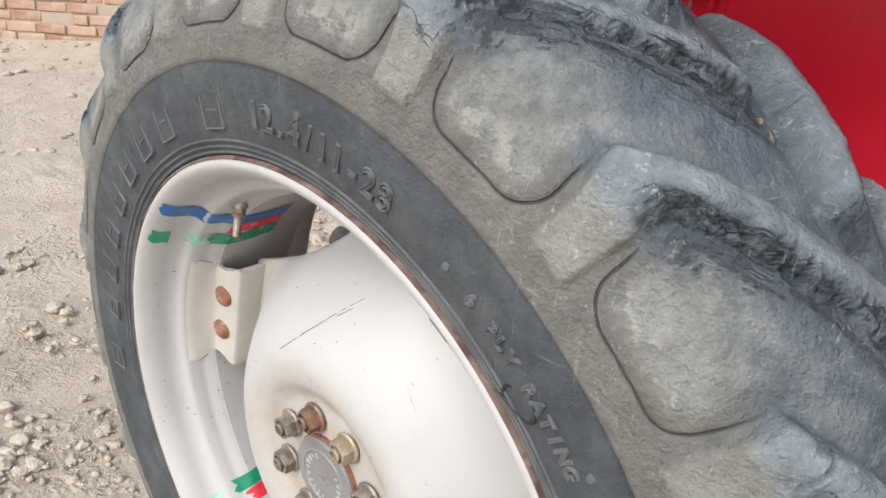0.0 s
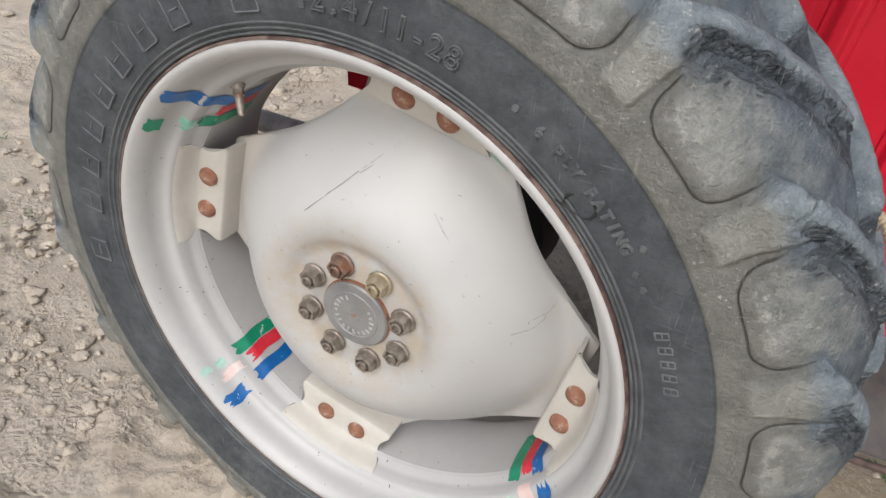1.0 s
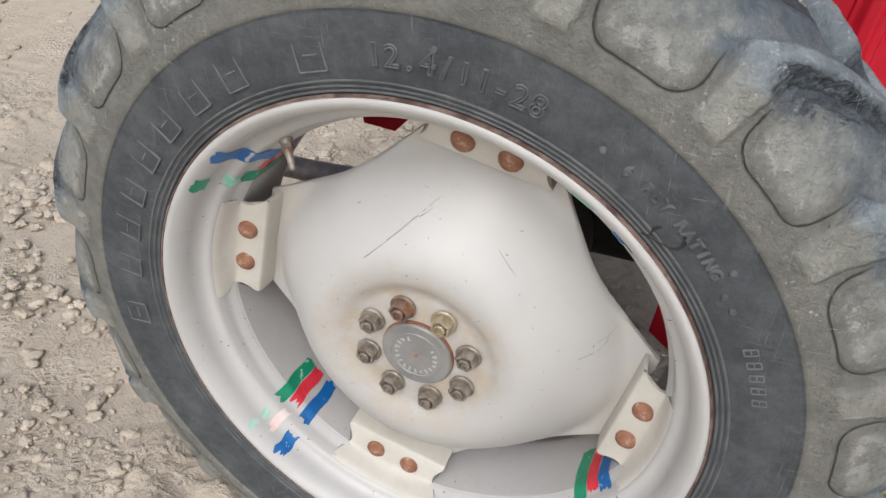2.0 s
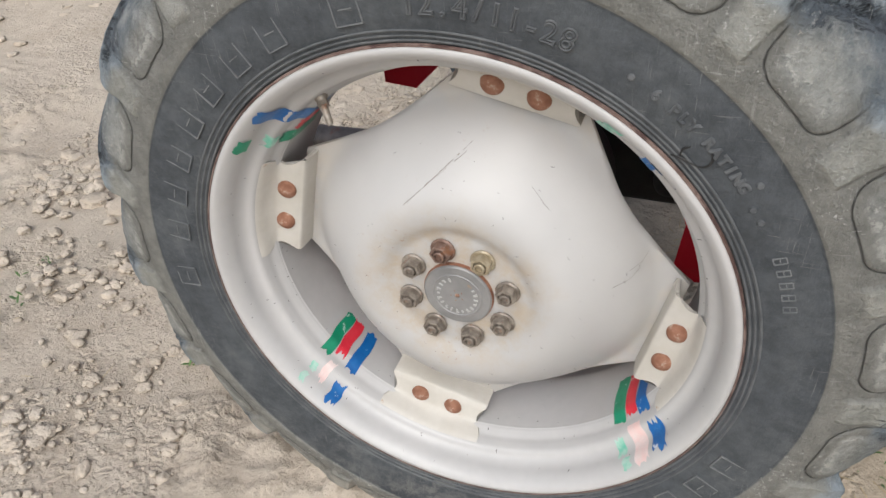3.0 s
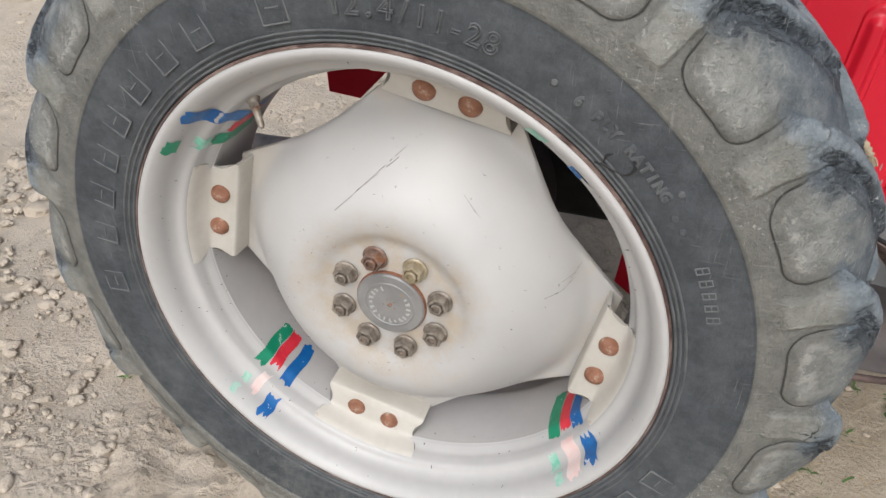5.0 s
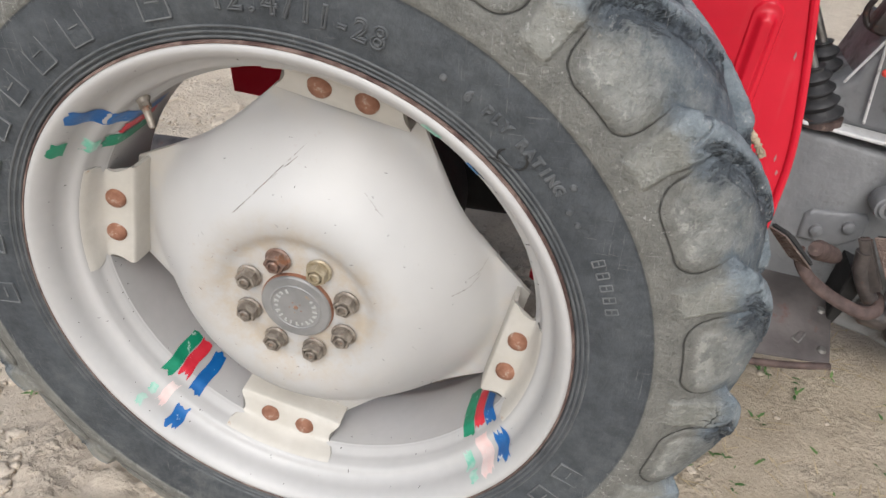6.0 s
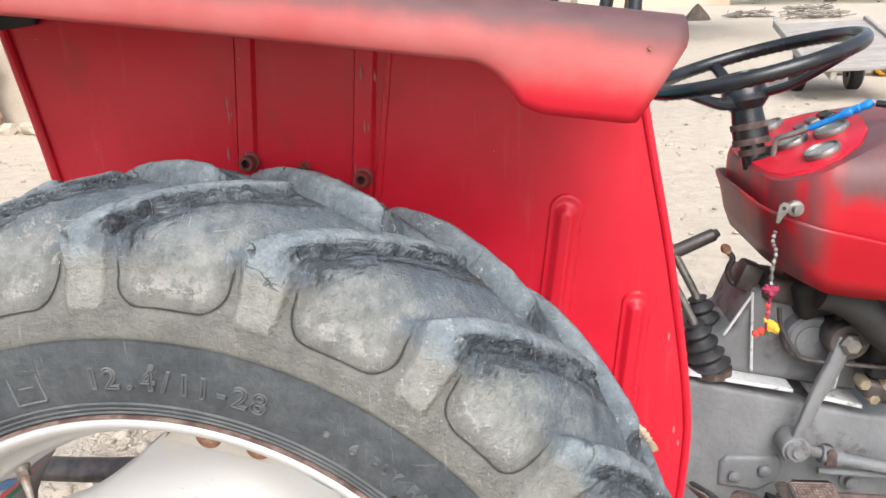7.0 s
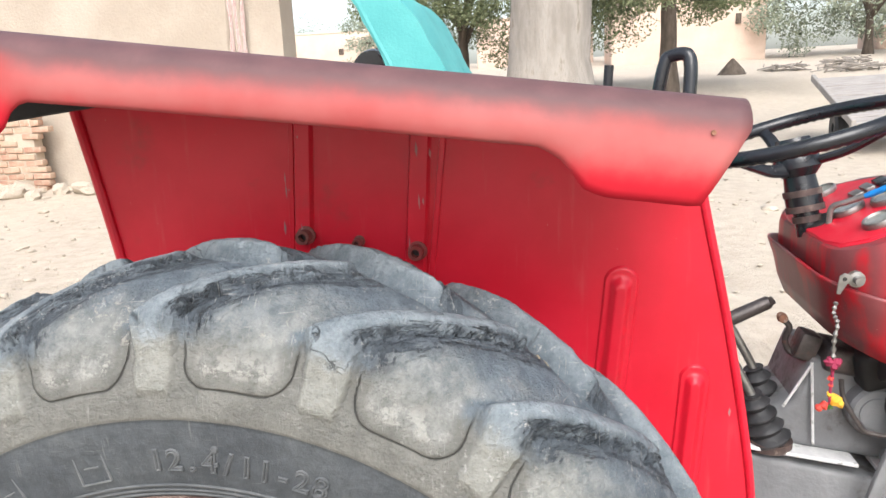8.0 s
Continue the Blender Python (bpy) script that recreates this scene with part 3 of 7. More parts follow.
def smooth_path(points, steps=8):
    """A rounded way through points."""
    p = [Vector(q) for q in points]
    out = []
    for i in range(len(p) - 1):
        p0, p1, p2, p3 = p[max(i - 1, 0)], p[i], p[i + 1], p[min(i + 2, len(p) - 1)]
        for k in range(steps):
            t = k / steps
            out.append(0.5 * (2 * p1 + (p2 - p0) * t + (2 * p0 - 5 * p1 + 4 * p2 - p3) * t * t + (3 * p1 - p0 - 3 * p2 + p3) * t ** 3))
    return out + [p[-1]]


def lattice(p, seed):
    """Smooth value noise for an array of points (n, 3), from 0 to 1."""
    i = np.floor(p).astype(np.int64)
    f = p - i
    f = f * f * (3 - 2 * f)
    out = np.zeros(len(p))
    for dx in (0, 1):
        for dy in (0, 1):
            for dz in (0, 1):
                h = (i[:, 0] + dx) * 374761393 + (i[:, 1] + dy) * 668265263 + (i[:, 2] + dz) * 2147483647 + seed * 974711
                h = (h ^ (h >> 13)) * 1274126177 & 0x7FFFFFFF
                h = (h ^ (h >> 16)) & 0xFFFF
                w = np.where(dx, f[:, 0], 1 - f[:, 0]) * np.where(dy, f[:, 1], 1 - f[:, 1]) * np.where(dz, f[:, 2], 1 - f[:, 2])
                out += w * h / 65535.0
    return out


def rough_noise(p, seed, octaves=4, gain=0.5):
    out, amp, total = np.zeros(len(p)), 1.0, 0.0
    for k in range(octaves):
        out += amp * lattice(p * 2.0 ** k, seed + k)
        total, amp = total + amp, amp * gain
    return out / total


def step(x, a, b):
    t = np.clip((x - a) / (b - a), 0, 1)
    return t * t * (3 - 2 * t)


def wheel_point(angle, r, y):
    a = radians(angle)
    return Vector((r * math.cos(a), y, AXLE + r * math.sin(a)))


AXLE = 0.62

# ---- ground ----


def ground_height(x, y):
    """Level by the tractor, rising gently towards the houses."""
    x, y = np.asarray(x, float), np.asarray(y, float)
    rise = np.where(y > 0.6, (y - 0.6) * 0.046 * step(y, 0.6, 3.0), 0.0)
    rise = np.minimum(rise, 2.9)
    return 0.028 + rise


def build_ground():
    def axis(a, b, fine, far):
        mids = list(np.arange(a, b, fine))
        lo, hi, d = [a], [b], fine
        while hi[-1] < far:
            d *= 1.12
            hi.append(hi[-1] + d)
            lo.append(lo[-1] - d)
        return np.array(lo[:0:-1] + mids + hi)
    xs, ys = axis(-2.3, 1.7, 0.0125, 2500), axis(-0.7, 2.3, 0.0125, 2500)
    gx, gy = np.meshgrid(xs, ys, indexing="ij")
    x, y = gx.ravel(), gy.ravel()
    near = np.exp(-np.maximum(np.hypot(x, y) - 3, 0) / 6)
    p = np.stack([x, y, 0 * x], 1)
    z = ground_height(x, y)
    z = z + 0.05 * (rough_noise(p * 1.3, 3, 3) - 0.5) * near + 0.9 * (rough_noise(p * 0.02, 5, 3) - 0.5) * (1 - np.exp(-np.maximum(np.hypot(x, y) - 14, 0) / 60))
    lumps = rough_noise(p * 9, 11, 3)
    crumbs = rough_noise(p * 32, 17, 3)
    broken = step(rough_noise(p * 2.2, 23, 3), 0.48, 0.68)
    outside = np.maximum(np.maximum(-2.3 - x, x - 1.7), np.maximum(np.maximum(-0.7 - y, y - 2.3), 0))
    near = near * (1 - step(outside, 0.0, 1.2))
    z = z + near * (0.022 * rough_noise(p * 5, 41, 2) + 0.020 * step(lumps, 0.44, 0.72) * (0.2 + 0.8 * broken) + 0.016 * (step(crumbs, 0.50, 0.72)) * (0.10 + 0.90 * broken) + 0.010 * step(rough_noise(p * 55, 31, 2), 0.52, 0.72) * broken + 0.0022 * lattice(p * 78, 37))
    bank = np.exp(-(((x) / 0.42) ** 2)) * np.exp(-(((y - 0.14) / 0.26) ** 2))
    z = z + 0.035 * bank
    nx, ny = len(xs), len(ys)
    idx = np.arange(nx * ny).reshape(nx, ny)
    faces = np.stack([idx[:-1, :-1], idx[1:, :-1], idx[1:, 1:], idx[:-1, 1:]], -1).reshape(-1, 4)
    return tagged(new("ground", mesh_from("ground", np.stack([x, y, z], 1), faces.tolist(), SAND)),
                  "dry pale sandy earth, broken into clods beside the tyre", "ground", kind="structure")


ground = build_ground()


def lump_shape(seed, rough=0.55, squash=0.75, cuts=2):
    bm = bmesh.new()
    bmesh.ops.create_icosphere(bm, subdivisions=cuts, radius=1.0)
    co = np.array([v.co[:] for v in bm.verts])
    k = 1 + rough * (2 * rough_noise(co * 1.9 + 7 * seed, seed, 4, 0.65) - 1)
    co = co * k[:, None] * (1, 1, squash)
    faces = [[v.index for v in f.verts] for f in bm.faces]
    bm.free()
    return co, faces


def scatter_lumps(name, count, spread, sizes, seed, material, label, category, keep):
    """Many loose lumps lying on the ground, as one stuff object."""
    rng = np.random.default_rng(seed)
    shapes = [lump_shape(s + 1, 0.80, 0.62, 3) for s in range(8)]
    grains = [lump_shape(s + 1, 0.70, 0.70, 1) for s in range(8)]
    verts, faces, base = [], [], 0
    for _ in range(count):
        x, y = rng.uniform(*spread[0]), rng.uniform(*spread[1])
        size = sizes[0] * (sizes[1] / sizes[0]) ** (rng.random() ** 4.6)
        if not keep(x, y, rng):
            continue
        co, fs = (shapes if size > 0.014 else grains)[rng.integers(8)]
        a = rng.uniform(0, 6.28)
        turn = np.array([[math.cos(a), -math.sin(a), 0], [math.sin(a), math.cos(a), 0], [0, 0, 1]])
        co = (co * (rng.uniform(0.7, 1.3), rng.uniform(0.7, 1.3), rng.uniform(0.6, 1.0))) @ turn.T * size
        z = float(ground_height(x, y)) + 0.017 - 0.22 * size + 0.035 * math.exp(-((x / 0.42) ** 2)) * math.exp(-(((y - 0.14) / 0.26) ** 2))
        verts.append(co + (x, y, z))
        faces += [[i + base for i in f] for f in fs]
        base += len(co)
    return tagged(new(name, mesh_from(name, np.concatenate(verts), faces, material, True)), label, category, kind="stuff")


def by_tyre(x, y, rng):
    wheel = abs(x) < 0.30 and -0.02 < y < 0.30
    heaped = 0.5 + noise.noise(Vector((x * 2.6, y * 2.6, 4.0))) + 0.5 * noise.noise(Vector((x * 7, y * 7, 9.0)))
    return not wheel and rng.random() < (0.25 + 0.75 * math.exp(-((x + 0.35) ** 2 + (y - 0.1) ** 2))) * float(step(heaped, -0.30, 1.40))


scatter_lumps("clods", 60000, ((-2.4, 0.3), (-0.7, 2.4)), (0.0022, 0.022), 4, CLOD, "loose dry earth clods of many sizes on the sand", "clods", by_tyre)
scatter_lumps("rubble_clods", 900, ((-7, 4), (2.2, 9)), (0.012, 0.055), 8, CLOD, "scattered earth lumps over the open yard", "clods", lambda x, y, rng: True)
scatter_lumps("rubble_clods", 2200, ((-6.5, -2.2), (-1.0, 4.0)), (0.004, 0.040), 18, CLOD, "scattered earth lumps over the open yard", "clods", lambda x, y, rng: True)
scatter_lumps("rubble_clods", 3600, ((-1.9, 0.25), (0.75, 2.3)), (0.005, 0.045), 28, CLOD, "broken earth clods heaped behind the wheel", "clods", lambda x, y, rng: True)
scatter_lumps("pebbles", 2600, ((0.3, 2.2), (-0.5, 2.4)), (0.0025, 0.016), 9, CLOD, "fine crumbs of dry earth on trodden ground", "pebbles", lambda x, y, rng: not (abs(x) < 0.3 and y < .3))

# ---- the tractor ----
tractor = thing("tractor", "old red farm tractor with grey castings, parked on bare sandy earth", "tractor")

LUGS, FIRST_BAR = 19, 91.3
SIDE = [(0.000, 0.377), (-0.008, 0.386), (-0.0125, 0.396), (-0.0165, 0.413), (-0.0195, 0.437), (-0.021, 0.462), (-0.020, 0.484), (-0.015, 0.506),
        (-0.006, 0.529), (0.008, 0.550), (0.028, 0.566), (0.055, 0.577), (0.095, 0.584), (0.140, 0.586)]


def build_tyre():
    """A worn cross-ply tractor tyre: a carcass sheet and its slanting bars, each bar a mesh of its own."""
    half = np.array([tuple(p) for p in smooth_path([(y, r, 0) for y, r in SIDE], 10)])[:, :2]
    full = np.concatenate([half, np.stack([0.28 - half[-2::-1, 0], half[-2::-1, 1]], 1)])
    length = np.r_[0, np.cumsum(np.hypot(*np.diff(full, axis=0).T))]
    mid = length[-1] / 2
    s = np.r_[np.linspace(0, mid, 118), np.linspace(mid, length[-1], 58)[1:]]
    y, r = np.interp(s, length, full[:, 0]), np.interp(s, length, full[:, 1])
    dy, dr = np.gradient(y, s), np.gradient(r, s)
    size = np.hypot(dy, dr)
    ny, nr = -dr / size, dy / size
    nt = 1900
    th = np.linspace(0, 2 * np.pi, nt, endpoint=False)
    S, TH = np.meshgrid(s, th, indexing="ij")
    R, Y = r[:, None] + 0 * TH, y[:, None] + 0 * TH
    uc = np.abs(S - mid)
    outer = S <= mid
    deg = np.degrees(TH)
    pitch = 360 / LUGS
    p = np.stack([R * np.cos(TH), Y, R * np.sin(TH)], -1).reshape(-1, 3)
    flat_noise = lambda scale, seed, octaves=3: rough_noise(p * scale + 50, seed, octaves).reshape(S.shape)
    n_big, n_mid = flat_noise(14, 2), flat_noise(45, 7)
    # how far along its bar a place lies, and how far from the bar's middle line
    shoulder = 0.122
    lead = 17.5 * (1 - np.clip(uc / shoulder, 0, 1) ** 1.15)
    first = np.where(outer, FIRST_BAR, FIRST_BAR - pitch / 2)
    phase = (deg - first + lead + (n_big - 0.5) * 1.6) / pitch
    number = np.round(phase)
    d = (phase - number) * radians(pitch) * R
    crown = 1 - step(uc, 0.10, 0.15)
    pad_end = 0.503 + (n_big - 0.5) * 0.012
    # noise laid along each bar, so that tears and cracks follow its crest
    seedling = number + 40 * outer
    barwise = lambda along, across, seed, octaves=3: rough_noise(
        np.stack([uc * along + 31.7 * seedling, d * across + 60 + 6 * (n_mid - 0.5), seedling * 3.3], -1).reshape(-1, 3), seed, octaves).reshape(S.shape)
    half_width = 0.031 * crown + (0.0245 - 0.10 * np.clip(0.56 - R, 0, 0.06)) * (1 - crown)
    half_width = half_width * step(uc, -0.004, 0.030)
    ragged = np.where(d < 0, 1.0, 0.25) * (0.016 * (barwise(34, 20, 3, 2) - 0.5) + 0.005 * (n_mid - 0.5)) * (0.25 + 0.75 * crown)
    gap = half_width + ragged - np.abs(d)
    wide = np.where(d < 0, 0.006 + 0.020 * crown, 0.007 + 0.012 * crown)
    rise = np.clip((gap + 0.003 + 0.010 * crown) / wide, 0, 1)
    on = step(rise, 0, 1) * step(uc, 0.002, 0.014)
    on = on * np.where(R < 0.56, step(R, pad_end - 0.004, pad_end + 0.006), 1.0)
    tall = 0.0054 + 0.0250 * step(R, 0.530, 0.572)
    worn = 1 - 0.30 * np.clip(np.abs(d) / 0.04, 0, 1.2) ** 2
    brim = step(-d, half_width * 0.10, half_width * 0.62) * (1 - step(-d, half_width + 0.010, half_width + 0.024)) * step(R, 0.548, 0.563) * step(uc, 0.004, 0.02)
    chips = step(barwise(30, 44, 21, 4), 0.475, 0.515) * brim
    layers = barwise(14, 62, 33, 3)
    split = np.exp(-((layers - 0.5) / 0.020) ** 2) * brim * step(barwise(13, 26, 52, 2), 0.42, 0.52)
    across = np.exp(-((flat_noise(24, 61, 3) - 0.5) / 0.013) ** 2) * step(R, 0.546, 0.560) * step(flat_noise(11, 64, 2), 0.50, 0.62)
    # behind each torn edge the hollow slopes gently down to the next bar
    beyond = np.clip((np.where(d < 0, -d, radians(pitch) * R - d) - half_width) / (radians(pitch) * R - 2 * half_width), 0, 1)
    slope = 0.0225 * (1 - beyond) ** 1.25 * step(R, 0.535, 0.572) * step(uc, 0.0, 0.02)
    h = on * tall * worn + (1 - on) * slope - np.clip(on * 2, 0, 1) * (0.0085 * chips + 0.0070 * split + 0.0040 * across) + on * 0.003 * (n_mid - 0.5) + 0.0022 * (barwise(18, 40, 71, 2) - 0.5) * crown
    # the panels between the bars, with a thin groove at their foot
    mid_phase = phase + 0.5
    a = (mid_phase - np.round(mid_phase)) * radians(pitch) * 0.54
    q1, q2 = np.abs(a) - 0.056 + 0.026 - 0.10 * (R - 0.53), (0.508 - R) + 0.026
    apart = np.hypot(np.maximum(q1, 0), np.maximum(q2, 0)) + np.minimum(np.maximum(q1, q2), 0) - 0.026
    low = 1 - 0.999 * step(R, 0.575, 0.587)
    h = h + (1 - on) * low * (0.0022 * step(-apart, 0.0, 0.004) + 0.0016 * step(-apart, 0.011, 0.024) - 0.0010 * np.exp(-(apart / 0.0020) ** 2))
    h = h + 0.0020 * step(R, 0.4762, 0.4782) - 0.0016 * np.exp(-((R - 0.4762) / 0.0014) ** 2)
    h = h + 0.0010 * (flat_noise(90, 12, 2) - 0.5) + 0.003 * (n_big - 0.5) * step(R, 0.48, 0.52)
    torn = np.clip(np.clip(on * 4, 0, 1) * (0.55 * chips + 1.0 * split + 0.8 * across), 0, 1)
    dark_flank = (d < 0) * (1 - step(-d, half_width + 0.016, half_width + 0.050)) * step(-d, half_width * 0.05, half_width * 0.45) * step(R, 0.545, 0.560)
    panel = (1 - on) * step(-apart, 0.008, 0.020) * (1 - step(R + 0.03 * (n_mid - 0.5), 0.555, 0.588))
    Rn, Yn = R + h * nr[:, None], Y + h * ny[:, None]
    # the tyre sags a little where it stands
    X, Z = Rn * np.cos(TH), Rn * np.sin(TH)
    sag = np.clip(-Z - 0.585, 0, 1)
    Z = Z + sag * 0.6
    V = np.stack([X, Yn, AXLE + Z], -1).reshape(-1, 3)
    rows, cols = S.shape
    W = V.reshape(rows, cols, 3)
    du, dv = np.gradient(W, axis=0), np.roll(W, -1, 1) - np.roll(W, 1, 1)
    normals = np.cross(dv, du)
    normals /= np.linalg.norm(normals, axis=-1, keepdims=True) + 1e-12
    middle = np.stack([R * 0 + 0.50 * np.cos(TH), R * 0 + 0.14, AXLE + 0.50 * np.sin(TH)], -1)
    flip = np.sign(((W - middle) * normals).sum(-1).mean())
    normals = (normals * flip).reshape(-1, 3)
    idx = np.arange(rows * cols).reshape(S.shape)
    nxt = np.roll(idx, -1, 1)
    F = np.stack([idx[:-1], idx[1:], nxt[1:], nxt[:-1]], -1).reshape(-1, 4)
    lug_id = (np.mod(number, LUGS) + np.where(outer, 0, LUGS)).ravel().astype(int)
    strong = (on.ravel() > 0.06)
    face_on = strong[F].sum(1) >= 3
    face_id = np.where(face_on, lug_id[F[:, 0]], -1)

    probe = F[len(F) // 2]
    inward = np.dot(np.cross(V[probe[1]] - V[probe[0]], V[probe[2]] - V[probe[0]]), normals[probe[0]]) < 0

    def piece(select):
        f = F[select]
        used, back = np.unique(f, return_inverse=True)
        return used, V[used], back.reshape(f.shape).tolist()

    def skin(name, select, material):
        used, verts, faces = piece(select)
        me = mesh_from(name, verts, faces, material)
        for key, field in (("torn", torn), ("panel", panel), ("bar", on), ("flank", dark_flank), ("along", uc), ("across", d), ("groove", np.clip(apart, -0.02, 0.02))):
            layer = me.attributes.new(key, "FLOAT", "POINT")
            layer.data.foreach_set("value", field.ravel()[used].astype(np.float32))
        if inward:
            me.flip_normals()
        me.normals_split_custom_set_from_vertices(normals[used].tolist())
        return me

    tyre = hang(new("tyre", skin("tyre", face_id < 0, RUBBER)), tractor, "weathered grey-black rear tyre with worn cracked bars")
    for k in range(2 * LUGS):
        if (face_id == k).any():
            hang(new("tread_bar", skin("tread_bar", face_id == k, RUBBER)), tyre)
    return tyre


tyre = build_tyre()


def tyre_face(r):
    """How far out the sidewall stands at a radius."""
    return float(np.interp(r, [b for _, b in SIDE[:10]], [a for a, _ in SIDE[:10]]))


def on_sidewall(angle, r, lift=0.0):
    """A frame on the sidewall: x along the writing, y outwards from the axle, z out of the rubber."""
    a = radians(angle)
    out = Vector((math.cos(a), 0, math.sin(a)))
    along = Vector((math.sin(a), 0, -math.cos(a)))
    m = Matrix((along, out, along.cross(out))).transposed().to_4x4()
    m.translation = wheel_point(angle, r, tyre_face(r) - lift)
    return m


def letters(parent, text, start, end, r, height):
    """Raised writing round the sidewall, a character at a time."""
    for i, ch in enumerate(text):
        if ch == " ":
            continue
        bm = bmesh.new()
        cu = bpy.data.curves.new("glyph", "FONT")
        cu.body, cu.size, cu.extrude, cu.align_x, cu.align_y, cu.resolution_u = ch, height * 1.38, 0.0019, "CENTER", "CENTER", 3
        cu.fill_mode, cu.bevel_depth, cu.bevel_resolution = "NONE", 0.0012, 0
        ob = bpy.data.objects.new("glyph", cu)
        me = bpy.data.meshes.new_from_object(ob)
        me.transform(on_sidewall(start + (end - start) * i / (len(text) - 1), r))
        bm.from_mesh(me)
        bpy.data.objects.remove(ob)
        part("raised_letter", bm, LETTER, parent, "moulded raised figure on the sidewall", smooth=False)


def bars(parent, start, end, count, r, height, width, label):
    """Moulded writing left as plain raised outlines of its size."""
    for i in range(count):
        bm = bmesh.new()
        m = on_sidewall(start + (end - start) * i / max(count - 1, 1), r)
        w, t = width / 2, height / 2
        for x0, y0, sx, sy in ((-w, 0, 0.0013, height), (w, 0, 0.0013, height), (0, t, width, 0.0013), (0, -t, width, 0.0013), (0, 0, width * 0.5, 0.0013)):
            bmesh.ops.create_cube(bm, size=1.0, matrix=m @ Matrix.Translation((x0, y0, 0)) @ Matrix.Diagonal((sx, sy, 0.0026, 1)))
        part("moulded_bar", bm, RIDGE, parent, label, smooth=False)


for r_, w in ((0.3885, 0.0024), (0.3945, 0.0019), (0.4010, 0.0022)):
    y_ = tyre_face(r_)
    part("bead_ring", lathe([(r_ - w, y_ + 0.001), (r_ - 0.6 * w, y_ - 0.7 * w), (r_, y_ - w), (r_ + 0.6 * w, y_ - 0.7 * w), (r_ + w, y_ + 0.001)], 180, (0, 0, AXLE), True), LETTER, tyre, "moulded ring round the bead")
letters(tyre, "12.4/11-28", 92.4, 69.3, 0.431, 0.024)
letters(tyre, "6 PLY RATING", 55.4, 37.2, 0.430, 0.0115)
bars(tyre, 171, 117, 7, 0.434, 0.040, 0.030, "large moulded word on the sidewall")
bars(tyre, 183, 183, 1, 0.438, 0.036, 0.034, "square moulded emblem")
bars(tyre, 102.6, 102.6, 1, 0.431, 0.036, 0.034, "square moulded emblem")
bars(tyre, 24.0, 15.0, 5, 0.432, 0.014, 0.0075, "small moulded word on the sidewall")
bars(tyre, -24, -80, 8, 0.436, 0.038, 0.028, "large moulded word on the sidewall")
for angle, r in ((59.5, 0.430), (33.4, 0.427), (31.0, 0.428), (36.6, 0.446), (84, 0.447), (-63, 0.40)):
    part("moulded_dot", lathe([(0.0001, -0.0025), (0.003, -0.0022), (0.0045, 0.0), (0.0045, 0.003)], 12, wheel_point(angle, r, tyre_face(r))), LETTER, tyre)

for line in (((47.2, 0.3865), (46.4, 0.394), (44.6, 0.400), (43.2, 0.404)), ((43.2, 0.404), (42.6, 0.412), (43.0, 0.421), (44.4, 0.427)), ((46.0, 0.396), (46.8, 0.405), (46.5, 0.414))):
    pts = smooth_path([wheel_point(a, r, tyre_face(r) - 0.0012) for a, r in line], 6)
    part("bead_crack", tube(pts, [0.0004 + 0.0012 * math.sin(math.pi * k / (len(pts) - 1)) for k in range(len(pts))], 6), DARK, tyre, "split in the rubber by the bead")

# rim: inner face of the pressing, from the outer flange through the well to the far flange
RIM = [(0.383, -0.005), (0.381, -0.012), (0.374, -0.013), (0.366, -0.006), (0.360, 0.006), (0.356, 0.023), (0.350, 0.033), (0.340, 0.039), (0.336, 0.050),
       (0.334, 0.060), (0.330, 0.068), (0.3265, 0.076), (0.3255, 0.090), (0.3255, 0.190), (0.334, 0.205), (0.350, 0.235), (0.362, 0.262), (0.375, 0.277), (0.382, 0.280)]


RIM_LINE = [tuple(p)[:2] for p in smooth_path([(r, y, 0) for r, y in RIM], 4)][8:]


def rim_radius(y):
    return float(np.interp(y, [b for _, b in RIM_LINE], [a for a, _ in RIM_LINE]))


wheel_rim = part("wheel_rim", lathe([tuple(p)[:2] for p in smooth_path([(r, y, 0) for r, y in RIM], 4)] + [(0.377, 0.272), (0.340, 0.196), (0.331, 0.186), (0.331, 0.094), (0.343, 0.060), (0.376, 0.004)],
                              192, (0, 0, AXLE), True), SILVER, tractor, "pale silver-painted steel wheel rim with chipped paint")
part("rim_edge", lathe([(0.3818, -0.0128), (0.3836, -0.0128), (0.3850, -0.009), (0.3835, -0.005), (0.3815, -0.0105)], 192, (0, 0, AXLE), True), RIMRUST, wheel_rim, "rust-flaked rim flange edge")


def strip(material, a0, a1, y0, y1, seed, name="tape_stripe", ragged=0.5):
    """A length of tape stuck over the rim's steps, torn at its ends."""
    rng = random.Random(seed)
    bm = bmesh.new()
    na, nd = 7, 26
    tear0, tear1 = [rng.uniform(0, ragged) * 0.16 for _ in range(na)], [rng.uniform(0, ragged) * 0.30 for _ in range(na)]
    grid = []
    for i in range(na):
        row = []
        for k in range(nd):
            f = tear1[i] + (1 - tear0[i] - tear1[i]) * k / (nd - 1)
            y = y0 + (y1 - y0) * f
            a = a0 + (a1 - a0) * i / (na - 1) + 0.25 * math.sin(9 * f + seed) * (1 if i in (0, na - 1) else 0)
            row.append(bm.verts.new(wheel_point(a, rim_radius(y) - 0.0012, y)))
        grid.append(row)
    for i in range(na - 1):
        for k in range(nd - 1):
            bm.faces.new((grid[i][k], grid[i + 1][k], grid[i + 1][k + 1], grid[i][k + 1]))
    return part(name, bm, material, wheel_rim, "torn striped tape stuck on the rim")


